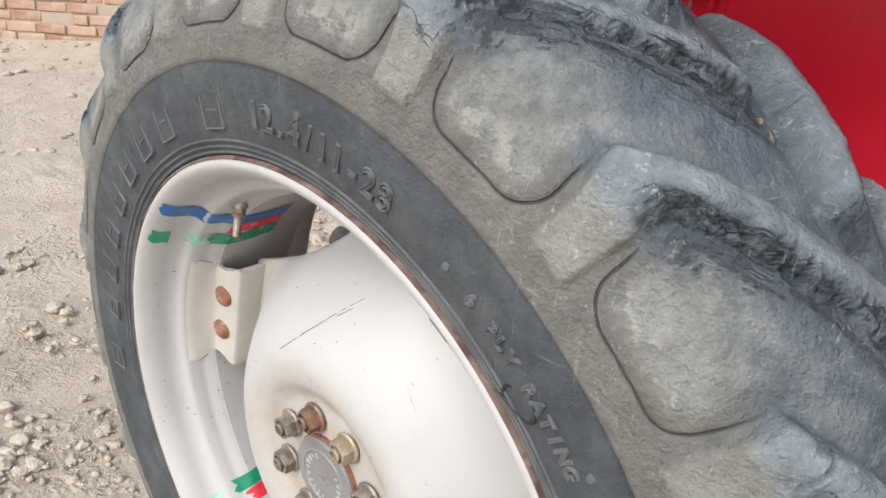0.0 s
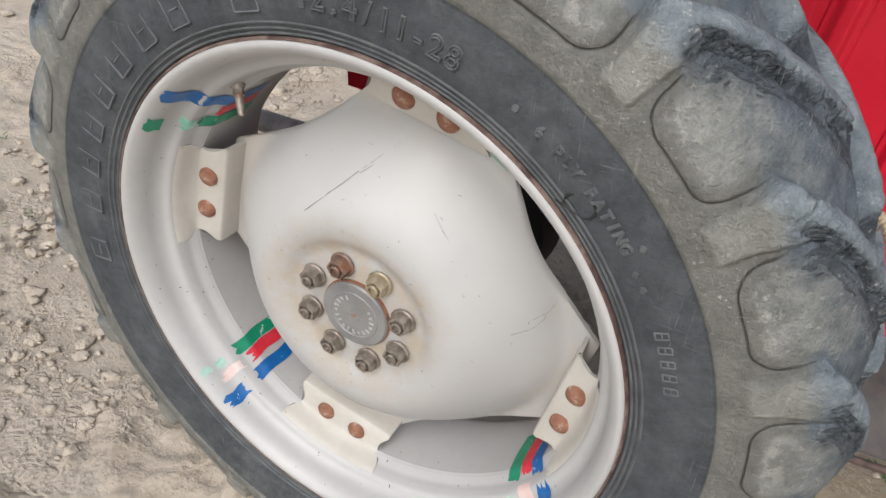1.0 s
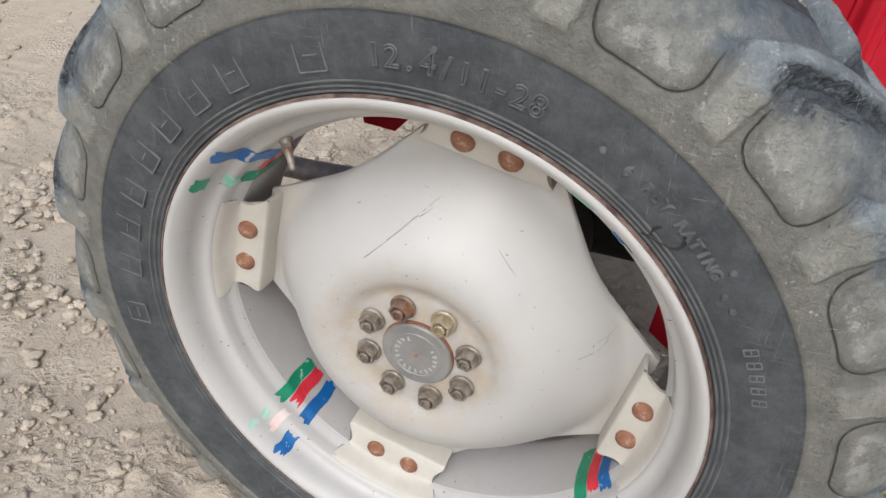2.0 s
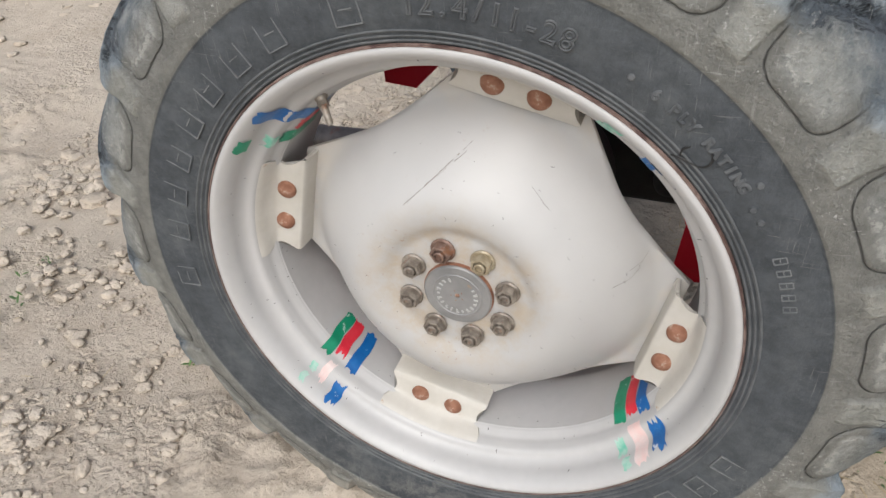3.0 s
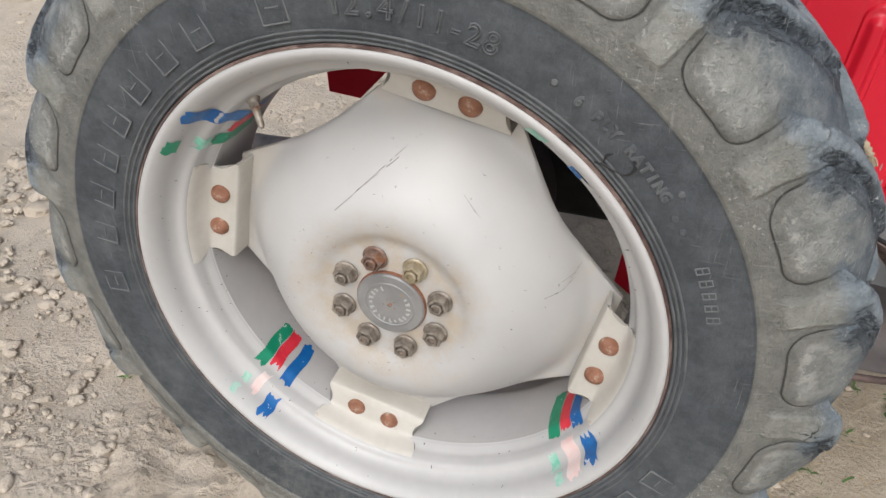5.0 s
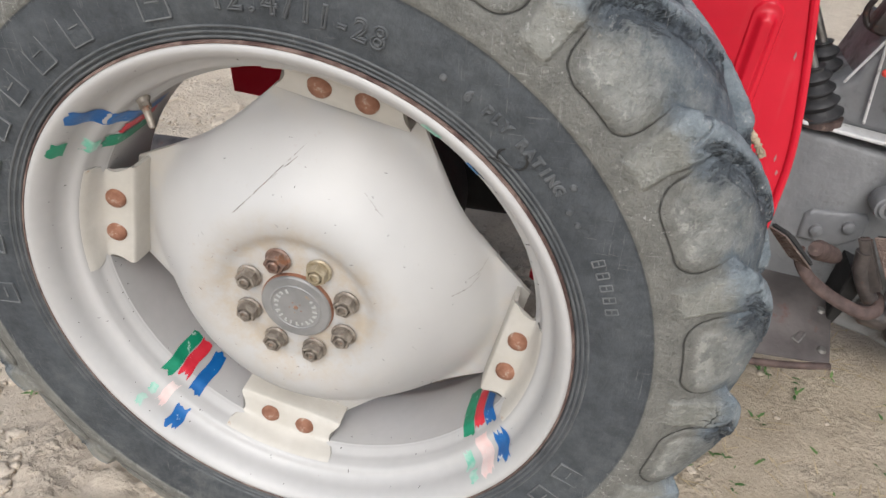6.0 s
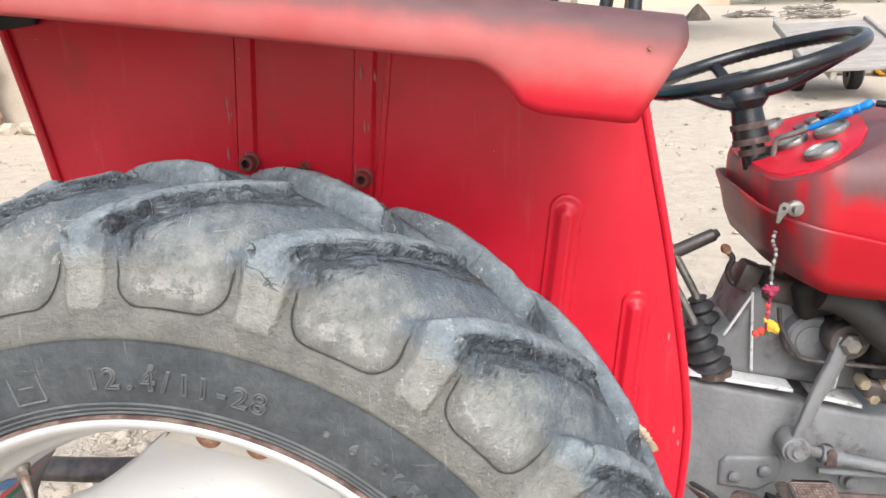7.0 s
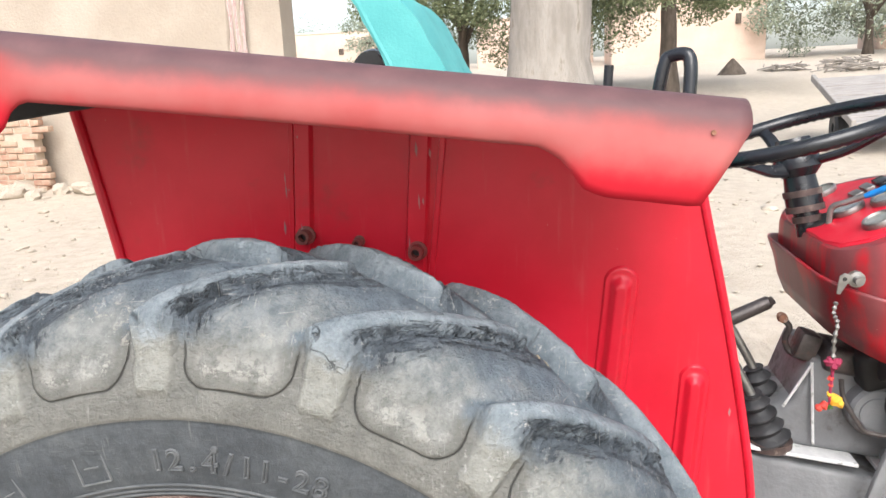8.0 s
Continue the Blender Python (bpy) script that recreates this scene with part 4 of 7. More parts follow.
for k, (mat_, a0, a1, y0, y1, rag) in enumerate([
        (DECAL_G, -143.6, -139.9, 0.046, 0.150, 0.4), (DECAL_R, -139.6, -135.9, 0.062, 0.150, 0.5), (DECAL_B, -133.9, -130.0, 0.050, 0.150, 0.5),
        (DECAL_B, -133.0, -129.3, -0.009, 0.036, 1.0), (FADE_G, -142.0, -139.8, 0.018, 0.034, 0.9), (FADE_R, -138.6, -136.0, 0.010, 0.054, 1.0),
        (FADE_G, -142.4, -140.5, -0.009, 0.014, 1.0),
        (DECAL_B, 130.8, 135.2, -0.011, 0.150, 0.12), (DECAL_R, 135.7, 139.6, 0.066, 0.150, 0.5),
        (DECAL_G, 140.2, 144.3, 0.050, 0.150, 0.4), (FADE_G, 141.0, 144.6, 0.030, 0.052, 1.0), (DECAL_G, 141.6, 145.6, -0.010, 0.014, 0.5),
        (DECAL_G, -44.8, -40.6, 0.054, 0.150, 0.3), (DECAL_R, -40.3, -36.4, 0.060, 0.150, 0.4), (DECAL_B, -36.0, -31.8, 0.052, 0.150, 0.4),
        (DECAL_B, -34.0, -29.4, -0.009, 0.040, 0.9), (FADE_R, -40.0, -35.5, -0.009, 0.050, 0.7), (FADE_G, -45.2, -42.5, 0.012, 0.040, 1.0), (FADE_G, -44.0, -41.6, -0.009, 0.012, 0.9),
        (FADE_G, 54.4, 58.2, -0.0122, 0.055, 0.25), (DECAL_B, 43.6, 46.8, -0.006, 0.060, 0.4)]):
    strip(mat_, a0, a1, y0, y1, k, ragged=rag)

valve = part("valve_stem", tube([wheel_point(125, 0.333, 0.060), wheel_point(125, 0.324, 0.054), wheel_point(124.8, 0.300, 0.040), wheel_point(124.8, 0.297, 0.038)],
                                [0.010, 0.0056, 0.0046, 0.0030], 12), NUTSTEEL, wheel_rim, "dusty brass tyre valve")
part("valve_nut", tube([wheel_point(125, 0.326, 0.056), wheel_point(125, 0.320, 0.0520)], 0.0078, 6), NUTSTEEL, wheel_rim)

# dished wheel centre with four lugs
DISH = [(0.0, 0.0345), (0.085, 0.0345), (0.098, 0.034), (0.108, 0.030), (0.120, 0.0235), (0.138, 0.0200), (0.155, 0.0220), (0.172, 0.0300), (0.190, 0.0430), (0.208, 0.0590), (0.226, 0.0780), (0.243, 0.098),
        (0.256, 0.114), (0.268, 0.123), (0.300, 0.127), (0.33, 0.128)]
EAR = 76.5


def build_disc():
    prof = np.array([tuple(p)[:2] for p in smooth_path([(r, y, 0) for r, y in DISH], 6)])
    n, m = 240, 46
    verts, faces = [], []
    for side in (0, 1):
        for i in range(m):
            for k in range(n):
                a = 360 * k / n
                ear = (a - EAR + 45) % 90 - 45
                if abs(ear) < 15:
                    edge = 0.300 / math.cos(radians(ear))
                else:
                    edge = (0.251 + 2e-5 * (45 - abs(ear)) ** 2) / math.cos(radians(45 - abs(ear)))
                f = i / (m - 1)
                r = 0.0525 + (edge - 0.0525) * f
                # the pressing swells a little less towards the lugs
                near_ear = math.exp(-(ear / 24.0) ** 2)
                rr = r * (1 - 0.03 * near_ear * step(r, 0.2, 0.27)) + 0.006 * (1 - near_ear) * step(r, 0.15, 0.26)
                y = float(np.interp(rr, prof[:, 0], prof[:, 1]))
                if not side and i == m - 1:
                    r, y = r - 0.001, y + 0.001
                p = wheel_point(a, r, y + 0.007 * side)
                verts.append(p)
    size = n * m
    for side in (0, 1):
        for i in range(m - 1):
            for k in range(n):
                q = [side * size + i * n + k, side * size + i * n + (k + 1) % n, side * size + (i + 1) * n + (k + 1) % n, side * size + (i + 1) * n + k]
                faces.append(q if side == 0 else q[::-1])
    for i in (0, m - 1):
        for k in range(n):
            q = [i * n + k, i * n + (k + 1) % n, size + i * n + (k + 1) % n, size + i * n + k]
            faces.append(q if i else q[::-1])
    me = mesh_from("wheel_disc", verts, faces, DISC)
    me.set_sharp_from_angle(angle=radians(50))
    return hang(new("wheel_disc", me), tractor, "pale silver dished wheel centre, scratched and dust-stained")


wheel_disc = build_disc()


def scratch(points, width, seed):
    """A shallow scored line through the paint."""
    rng = random.Random(seed)
    prof_r, prof_y = [a for a, _ in DISH], [b for _, b in DISH]
    bm = bmesh.new()
    pts = []
    for i in range(len(points) - 1):
        (xa, za), (xb, zb) = points[i], points[i + 1]
        for k in range(12):
            f = k / 12
            pts.append((xa + (xb - xa) * f, za + (zb - za) * f))
    prev = None
    for i, (x, z) in enumerate(pts):
        w = width * rng.uniform(0.1, 1.0)
        r = math.hypot(x, z - AXLE)
        y = float(np.interp(r, prof_r, prof_y)) - 0.0014
        pair = (bm.verts.new((x, y, z + w)), bm.verts.new((x + w * 0.4, y, z - w)))
        if prev and rng.random() < 0.85:
            bm.faces.new((prev[0], prev[1], pair[1], pair[0]))
        prev = pair
    return part("scratch", bm, NUTSTEEL, wheel_disc)


NUT_TURN = 104.4
scratch([(0.035, 0.863), (-0.010, 0.822), (-0.048, 0.785), (-0.071, 0.763)], 0.0007, 1)
scratch([(0.212, 0.652), (0.232, 0.655), (0.244, 0.668)], 0.0006, 2)
scratch([(0.230, 0.668), (0.247, 0.676)], 0.0006, 3)
scratch([(0.236, 0.660), (0.252, 0.690)], 0.0005, 4)
scratch([(0.010, 0.835), (-0.045, 0.790)], 0.0004, 5)
scratch([(0.100, 0.800), (0.128, 0.770)], 0.0005, 6)
rng = random.Random(3)
bm = bmesh.new()
for _ in range(90):
    a, r_ = rng.uniform(0, 360), rng.uniform(0.11, 0.25)
    y = float(np.interp(r_, [p for p, _ in DISH], [q for _, q in DISH])) - 0.0012
    t_ = rng.uniform(0, 3.14)
    l_, w = rng.uniform(0.001, 0.007), rng.uniform(0.0004, 0.0010)
    c = wheel_point(a, r_, y)
    u, v = Vector((math.cos(t_), 0, math.sin(t_))), Vector((-math.sin(t_), 0, math.cos(t_)))
    bm.faces.new([bm.verts.new(c + u * i * l_ * 0.5 + v * k * w * 0.5) for i, k in ((-1, -0.4), (0, -1), (1, 0), (0, 1))])
for _ in range(150):
    a, y = rng.uniform(0, 360), rng.uniform(-0.010, 0.10)
    r_ = rim_radius(y) - 0.0010
    l_ = rng.uniform(0.0006, 0.0030)
    pts = [(a - 0.15, y), (a - 0.15 * rng.random(), y + l_), (a + 0.2 * rng.random(), y + l_), (a + 0.12, y)]
    bm.faces.new([bm.verts.new(wheel_point(p, rim_radius(q) - 0.0010, q)) for p, q in pts])
part("paint_chip", bm, GREASY, wheel_disc, "fine dark chips in the paint")["kind"] = "stuff"


def build_nut():
    bm = lathe([(0.0001, 0.0), (0.0195, 0.0), (0.0205, -0.003), (0.0185, -0.0055), (0.0001, -0.0055)], 24)
    hexa = lathe([(0.0001, -0.004), (0.0172, -0.004), (0.0172, -0.0180), (0.0158, -0.0215), (0.0122, -0.0222), (0.0116, -0.0165), (0.0001, -0.0165)], 6)
    stud = lathe([(0.0001, -0.012), (0.0092, -0.012), (0.0092, -0.0255), (0.0080, -0.0268), (0.0062, -0.0268), (0.0056, -0.0215), (0.0001, -0.0210)], 16)
    for other in (hexa, stud):
        me = bpy.data.meshes.new("tmp")
        other.to_mesh(me)
        other.free()
        bm.from_mesh(me)
    return bm


nut_meshes = {}
for key, mat_ in (("steel", NUTSTEEL), ("rust", NUTRUST), ("brass", NUTBRASS)):
    nut_meshes[key] = mesh_of("wheel_nut", build_nut(), mat_, True, 30)
for k in range(8):
    key = "rust" if k == 0 else "brass" if k == 1 else "steel"
    ob = hang(new("wheel_nut", nut_meshes[key]), wheel_disc, "yellowed wheel nut" if key == "brass" else "rusty wheel nut" if key == "rust" else "")
    m = Matrix.Translation(wheel_point(NUT_TURN - 45 * k, 0.0765, 0.0325))
    ob.matrix_basis = m @ pose(0, 0, 0, 0, 37 * k, 0) @ Matrix.Diagonal((0.90, 0.80, 0.90, 1))

hub_cap = part("hub_cap", lathe([(0.0001, 0.0270), (0.0040, 0.0270), (0.0042, 0.0255), (0.034, 0.0255), (0.0352, 0.0243), (0.0368, 0.0243), (0.038, 0.0255), (0.0490, 0.0257), (0.0512, 0.0277), (0.0515, 0.045), (0.0001, 0.045)],
                              72, (0, 0, AXLE)), CAPGREY, wheel_disc, "grey stamped hub cap with a rusty rim")
part("cap_ring", lathe([(0.0513, 0.0295), (0.0522, 0.0297), (0.0528, 0.0315), (0.0528, 0.045), (0.0513, 0.045)], 72, (0, 0, AXLE), True), RUST, wheel_disc, "rusty ring round the hub cap")
bm = bmesh.new()
for k in range(17):
    a = 30 - 17.5 * k
    m = Matrix.Translation(wheel_point(a, 0.0285, 0.0251)) @ pose(0, 0, 0, 0, -a, 0)
    bmesh.ops.create_cube(bm, size=1.0, matrix=m @ Matrix.Diagonal((0.0065 if k % 3 else 0.004, 0.0014, 0.0026, 1)))
    if k % 2:
        bmesh.ops.create_cube(bm, size=1.0, matrix=m @ Matrix.Translation((0.002, 0, 0.0016)) @ Matrix.Diagonal((0.0018, 0.0014, 0.004, 1)))
part("cap_marks", bm, CAPMARK, wheel_disc, "illegible stamped marks on the cap", smooth=False)
for k in range(5):
    part("cap_dimple", lathe([(0.0001, -0.0008), (0.0014, 0.0), (0.0001, 0.001)], 8, wheel_point(40 + 72 * k, 0.009, 0.0257)), RUST, wheel_disc)
part("cap_plug", lathe([(0.0001, -0.001), (0.0036, 0.0), (0.0001, 0.001)], 10, wheel_point(0, 0.0, 0.0260)), RUST, wheel_disc)

# four folded brackets between rim and disc, two rivets each


def build_bracket():
    section = [(0.3425, 0.0385), (0.3385, 0.0420), (0.3345, 0.0480), (0.3295, 0.0600), (0.3240, 0.0700), (0.3160, 0.0770), (0.2960, 0.0820), (0.2865, 0.0860), (0.2805, 0.0930), (0.2790, 0.1260)]
    pts = [tuple(p)[:2] for p in smooth_path([(r, y, 0) for r, y in section], 4)]
    back = [(r - 0.0012, y + 0.0055) for r, y in pts[:-6]] + [(r + 0.0055, y) for r, y in pts[-6:]]
    ring = pts + back[::-1]
    bm = bmesh.new()
    rows = []
    for t in np.linspace(-1, 1, 13):
        row = []
        for r, y in ring:
            x = 0.087 * t + 0.004 * t * (r - 0.28) / 0.06 - 0.013 * t ** 9 * math.sin(math.pi * min(max((r - 0.286) / 0.046, 0), 1))
            bent = float(step(r, 0.314, 0.334))
            row.append(bm.verts.new((x, y, r * (1 - bent) + math.sqrt(r * r - x * x) * bent)))
        rows.append(row)
    n = len(ring)
    for a, b in zip(rows, rows[1:]):
        for k in range(n):
            bm.faces.new((a[k], a[(k + 1) % n], b[(k + 1) % n], b[k]))
    bm.faces.new(rows[0])
    bm.faces.new(rows[-1][::-1])
    return bm


bracket_mesh = mesh_of("bracket", build_bracket(), CREAM, True, 40)
rivet_mesh = mesh_of("rivet", lathe([(0.0001, -0.0075), (0.006, -0.0068), (0.0115, -0.0045), (0.0148, -0.001), (0.0152, 0.003), (0.0001, 0.004)], 28), RUST, True, 50)
for k in range(4):
    turn = EAR - 90 * k
    ob = hang(new("bracket", bracket_mesh), wheel_rim, "folded cream-painted bracket, dusty and rust-stained")
    ob.matrix_basis = Matrix.Translation((0, 0, AXLE)) @ pose(0, 0, 0, 0, 90 - turn, 0)
    for s_ in (-1, 1):
        rv = hang(new("rivet", rivet_mesh), wheel_rim, "domed rusty rivet head")
        rv.matrix_basis = Matrix.Translation(wheel_point(turn + 5.7 * s_, 0.3085, 0.0800)) @ pose(0, 0, 0, 0, 40 * k + 70 * s_, 0) @ Matrix.Diagonal((1.08, 1.0, 1.08, 1))

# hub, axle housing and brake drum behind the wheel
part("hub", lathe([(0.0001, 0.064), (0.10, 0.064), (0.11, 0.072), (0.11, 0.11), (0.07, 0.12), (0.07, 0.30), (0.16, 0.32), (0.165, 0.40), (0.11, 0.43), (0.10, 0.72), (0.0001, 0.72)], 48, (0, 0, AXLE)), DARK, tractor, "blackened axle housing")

# Plain black block added to keep the wheel's right opening dark
part("machinery_block", box((0.40, 0.20, 0.36), 0.05, 4, Matrix.Translation((0.245, 0.67, 0.645))), DARK, tractor, "added black block standing for the dark machinery behind the wheel")
# Plain block added for the axle; blocks stray light, its black stands for shade
part("axle_shade_block", box((0.56, 0.62, 0.40), 0.06, 4, Matrix.Translation((0.16, 0.92, 0.66))), DARK, tractor, "added dark block in the rear axle's place, its black standing for shade")

# the wheel leans a hair against the body
WHEEL_SEAT = Matrix(((0.99982, 0.00381, -0.01871, 0.01017), (-0.00393, 0.99997, -0.00626, 0.01801), (0.01869, 0.00633, 0.99981, -0.0103), (0, 0, 0, 1)))
for ob in (tyre, wheel_rim, wheel_disc):
    ob.matrix_basis = WHEEL_SEAT

# ---- rear fender ----
fender = part("fender", prism([(-0.372, 1.455), (-0.317, 1.159), (-0.268, 0.80), (-0.266, 0.747), (-0.205, 0.742), (-0.15, 0.80), (0.0, 0.86), (0.14, 0.80), (0.245, 0.68), (0.292, 0.54), (0.284, 0.452),
                              (0.325, 0.42), (0.45, 0.43), (0.58, 0.49), (0.640, 0.58), (0.654, 0.68), (0.652, 0.80), (0.617, 1.021), (0.576, 1.22), (0.556, 1.336)], 0.420, 0.4235),
              RED, tractor, "glossy red rear fender with a faded chalky top")
part("fender_bead", tube(smooth_path([(0.558, 0.420, 1.325), (0.578, 0.420, 1.22), (0.619, 0.420, 1.021), (0.654, 0.420, 0.80), (0.656, 0.420, 0.68), (0.642, 0.420, 0.58), (0.58, 0.420, 0.49), (0.45, 0.420, 0.428)], 6), 0.0065, 10), RED, fender, "rolled front edge")
part("fender_bead", tube(smooth_path([(-0.362, 0.418, 1.40), (-0.318, 0.418, 1.159), (-0.268, 0.418, 0.80)], 6), 0.008, 10), RED, fender, "rolled rear edge")


def rib(a, b, width, name="rib"):
    """A pressed rib: a low rounded-ended field with a narrow ridge along its middle."""
    ax, az, bx, bz = *a, *b
    length = math.hypot(bx - ax, bz - az)
    bm = bmesh.new()
    rows = []
    for i in range(15):
        f = i / 14
        lift = -0.0035 * step(f, 0.0, 0.16) - 0.0100 * step(f, 0.34, 0.80)
        rad = width / 2 * (1 - f) + 0.0008
        ring = []
        for k in range(48):
            t = 2 * math.pi * k / 48
            ring.append(bm.verts.new((rad * math.cos(t), lift + 0.003 * (i == 0), rad * math.sin(t) + (length / 2 - 0.3 * width * f) * (1 if k < 24 else -1))))
        rows.append(ring)
    for p, q in zip(rows, rows[1:]):
        for k in range(48):
            bm.faces.new((p[k], p[(k + 1) % 48], q[(k + 1) % 48], q[k]))
    bm.faces.new(rows[-1])
    bmesh.ops.recalc_face_normals(bm, faces=bm.faces[:])
    bmesh.ops.transform(bm, matrix=Matrix.Translation(((ax + bx) / 2, 0.4195, (az + bz) / 2)) @ pose(0, 0, 0, 0, math.degrees(math.atan2(ax - bx, az - bz)), 0), verts=bm.verts[:])
    return part(name, bm, RED, fender, "pressed stiffening rib")


rib((0.4655, 1.107), (0.437, 0.84), 0.050)
rib((0.571, 0.960), (0.550, 0.70), 0.044)
for x, lean, w, z0, z1, deep in ((-0.008, 0.080, 0.026, 1.130, 1.40, 0.012), (0.1665, 0.090, 0.030, 1.105, 1.37, 0.012), (0.2105, 0.132, 0.009, 1.05, 1.37, 0.006), (-0.0185, 0.080, 0.008, 1.130, 1.40, 0.005)):
    # a folded strip that leans forwards towards its top
    bm = bmesh.new()
    rows = []
    for k in range(9):
        z = z0 + (z1 - z0) * k / 8
        xa = x - lean * (1.33 - z)
        rows.append([bm.verts.new((xa + u * w, 0.4215 - deep * v, z)) for u, v in ((-0.06, 0.0), (0.0, 0.7), (0.08, 1.0), (0.45, 0.86), (0.92, 1.0), (1.0, 0.7), (1.06, 0.0))])
    for p, q in zip(rows, rows[1:]):
        for k in range(6):
            bm.faces.new((p[k], p[k + 1], q[k + 1], q[k]))
    for row in (rows[0], rows[-1]):
        bm.faces.new(row)
    part("stiffener" if w > 0.02 else "stiffener_flange", bm, RED, fender, "folded upright stiffener" if w > 0.02 else "narrow raised fold")
for x, z in ((0.000, 1.186), (0.170, 1.160), (0.082, 1.176)):
    small = 0.6 if x == 0.082 else 1.0
    part("pipe_end", lathe([(0.0062 * small, -0.020), (0.0108 * small, -0.020), (0.0108 * small, 0.0), (0.0062 * small, 0.0)], 20, (x, 0.408, z), True), RUSTYRED, fender, "open pipe end through the panel")
    part("pipe_washer", lathe([(0.008 * small, -0.004), (0.0145 * small, -0.003), (0.0145 * small, 0.0), (0.008 * small, 0.0)], 20, (x, 0.409, z), True), RUSTYRED, fender)
    part("pipe_bore", lathe([(0.0001, -0.006), (0.0064 * small, -0.006), (0.0064 * small, 0.0), (0.0001, 0.0)], 16, (x, 0.408, z)), DARK, fender)


rng = random.Random(21)
for x, z0, z1 in ((-0.012, 1.150, 1.36), (0.181, 1.130, 1.36), (0.640, 0.62, 1.20)):
    bm = bmesh.new()
    for _ in range(8 if x < 0.5 else 3):
        zz = rng.uniform(z0, z1)
        xx = x + rng.uniform(-0.010, 0.026) - 0.085 * (1.33 - zz) if x < 0.5 else 0.652 - 0.165 * max(0, zz - 0.80) - rng.uniform(0.004, 0.022)
        l_, w = rng.uniform(0.002, 0.012), rng.uniform(0.0008, 0.0022)
        deep = 0.4055 if x < 0.5 else 0.4190
        bm.faces.new([bm.verts.new((xx + i * w, deep, zz + k * l_)) for i, k in ((-1, -0.2), (0.2, -1), (1, 0.1), (-0.1, 1))])
    part("paint_chip", bm, TOPWORN, fender, "rusty chips along the fold")["kind"] = "stuff"


def fender_top(x):
    return 1.372 + (0.552 - x) * 0.139


LIP = [(-0.80, 1.44), (-0.42, 1.385), (-0.235, 1.362), (-0.213, 1.370), (-0.198, 1.392), (-0.183, 1.402), (-0.083, 1.391), (0.102, 1.369), (0.300, 1.343), (0.362, 1.335), (0.384, 1.320), (0.404, 1.291),
       (0.425, 1.284), (0.507, 1.273), (0.53, 1.278)]


def build_fender_top():
    """The crown and its outer lip, cut higher over the tyre and deep at the front corner."""
    na, ns = 120, 22
    outer_y = 0.082
    grid = []
    for i in range(na + 1):
        fx = i / na
        row = []
        x_top = -0.80 + (0.556 + 0.80) * fx
        x_low = -0.80 + (0.512 + 0.80) * fx
        top = fender_top(x_top)
        low = float(np.interp(x_low, [a for a, _ in LIP], [b for _, b in LIP]))
        for k in range(ns + 1):
            f = k / ns
            if f < 0.40:
                g = f / 0.40
                x, y, z = x_top, 0.424 + (outer_y + 0.035 - 0.424) * g, top - 0.030 + 0.030 * math.sin(1.2 * g) / math.sin(1.2)
            elif f < 0.62:
                g = (f - 0.40) / 0.22
                a = g * math.pi / 2
                x, y, z = x_top, outer_y + 0.035 - 0.035 * math.sin(a), top - 0.026 * (1 - math.cos(a))
            else:
                g = (f - 0.62) / 0.38
                z0 = top - 0.026
                z = z0 + (low - z0) * g
                drop = (z0 - z) / 0.08
                x = x_top + (x_low - x_top) * min(1, g)
                y = outer_y - 0.004 * math.sin(math.pi * g) + 0.010 * max(0, g - 0.8)
            row.append((x, y, z))
        grid.append(row)
    verts = [p for row in grid for p in row]
    n = ns + 1
    faces = [[i * n + k, i * n + k + 1, (i + 1) * n + k + 1, (i + 1) * n + k] for i in range(na) for k in range(ns)]
    me = mesh_from("fender_crown", verts, faces, CROWN)
    ob = hang(new("fender_crown", me), fender, "sun-bleached pinkish red crown, worn dark along its top")
    thick = ob.modifiers.new("sheet", "SOLIDIFY")
    thick.thickness, thick.offset = 0.003, -1.0
    return ob


build_fender_top()
# Flat black wedge added to fill the gap beneath the crown's rear
part("crown_wedge", prism([(-0.70, 1.465), (-0.70, 1.368), (-0.47, 1.374), (-0.30, 1.392), (-0.28, 1.446)], 0.404, 0.417, 0.002, 1), DARK, fender, "black wedge under the crown")
part("rivet_hole", lathe([(0.0001, -0.001), (0.0022, -0.0012), (0.0026, 0.001), (0.0001, 0.002)], 10, (0.521, 0.078, 1.343)), RUST, fender)

grab = part("grab_handle", tube(smooth_path([(0.503, 0.36, 1.345), (0.507, 0.36, 1.380), (0.514, 0.36, 1.412), (0.521, 0.358, 1.419), (0.535, 0.345, 1.421), (0.541, 0.34, 1.413), (0.541, 0.335, 1.385), (0.537, 0.33, 1.340)], 6), 0.0085, 14), BLACK, tractor, "bent black grab handle on the fender")
part("lamp_stalk", rod((0.440, 0.34, 1.37), (0.443, 0.34, 1.412), 0.006), BLACK, tractor, "short black stalk")
rope = part("rope_end", tube(smooth_path([(0.532, 0.205, 0.893), (0.541, 0.200, 0.881), (0.553, 0.203, 0.871), (0.561, 0.199, 0.860), (0.568, 0.202, 0.846)], 6), [0.0062 - 0.0001 * k + 0.0012 * math.sin(2.3 * k) for k in range(25)], 9), ROPE, tractor, "frayed rope caught on the tread")
rng = random.Random(44)
for k in range(9):
    p = Vector((0.534, 0.203, 0.891)).lerp(Vector((0.568, 0.202, 0.846)), rng.random())
    q = p + Vector((rng.uniform(-0.012, 0.016), rng.uniform(-0.010, 0.004), rng.uniform(-0.022, 0.006)))
    part("strand", tube(smooth_path([p, p.lerp(q, 0.5) + Vector((0.003, -0.003, 0.003)), q], 3), 0.0011, 5), ROPE, rope)

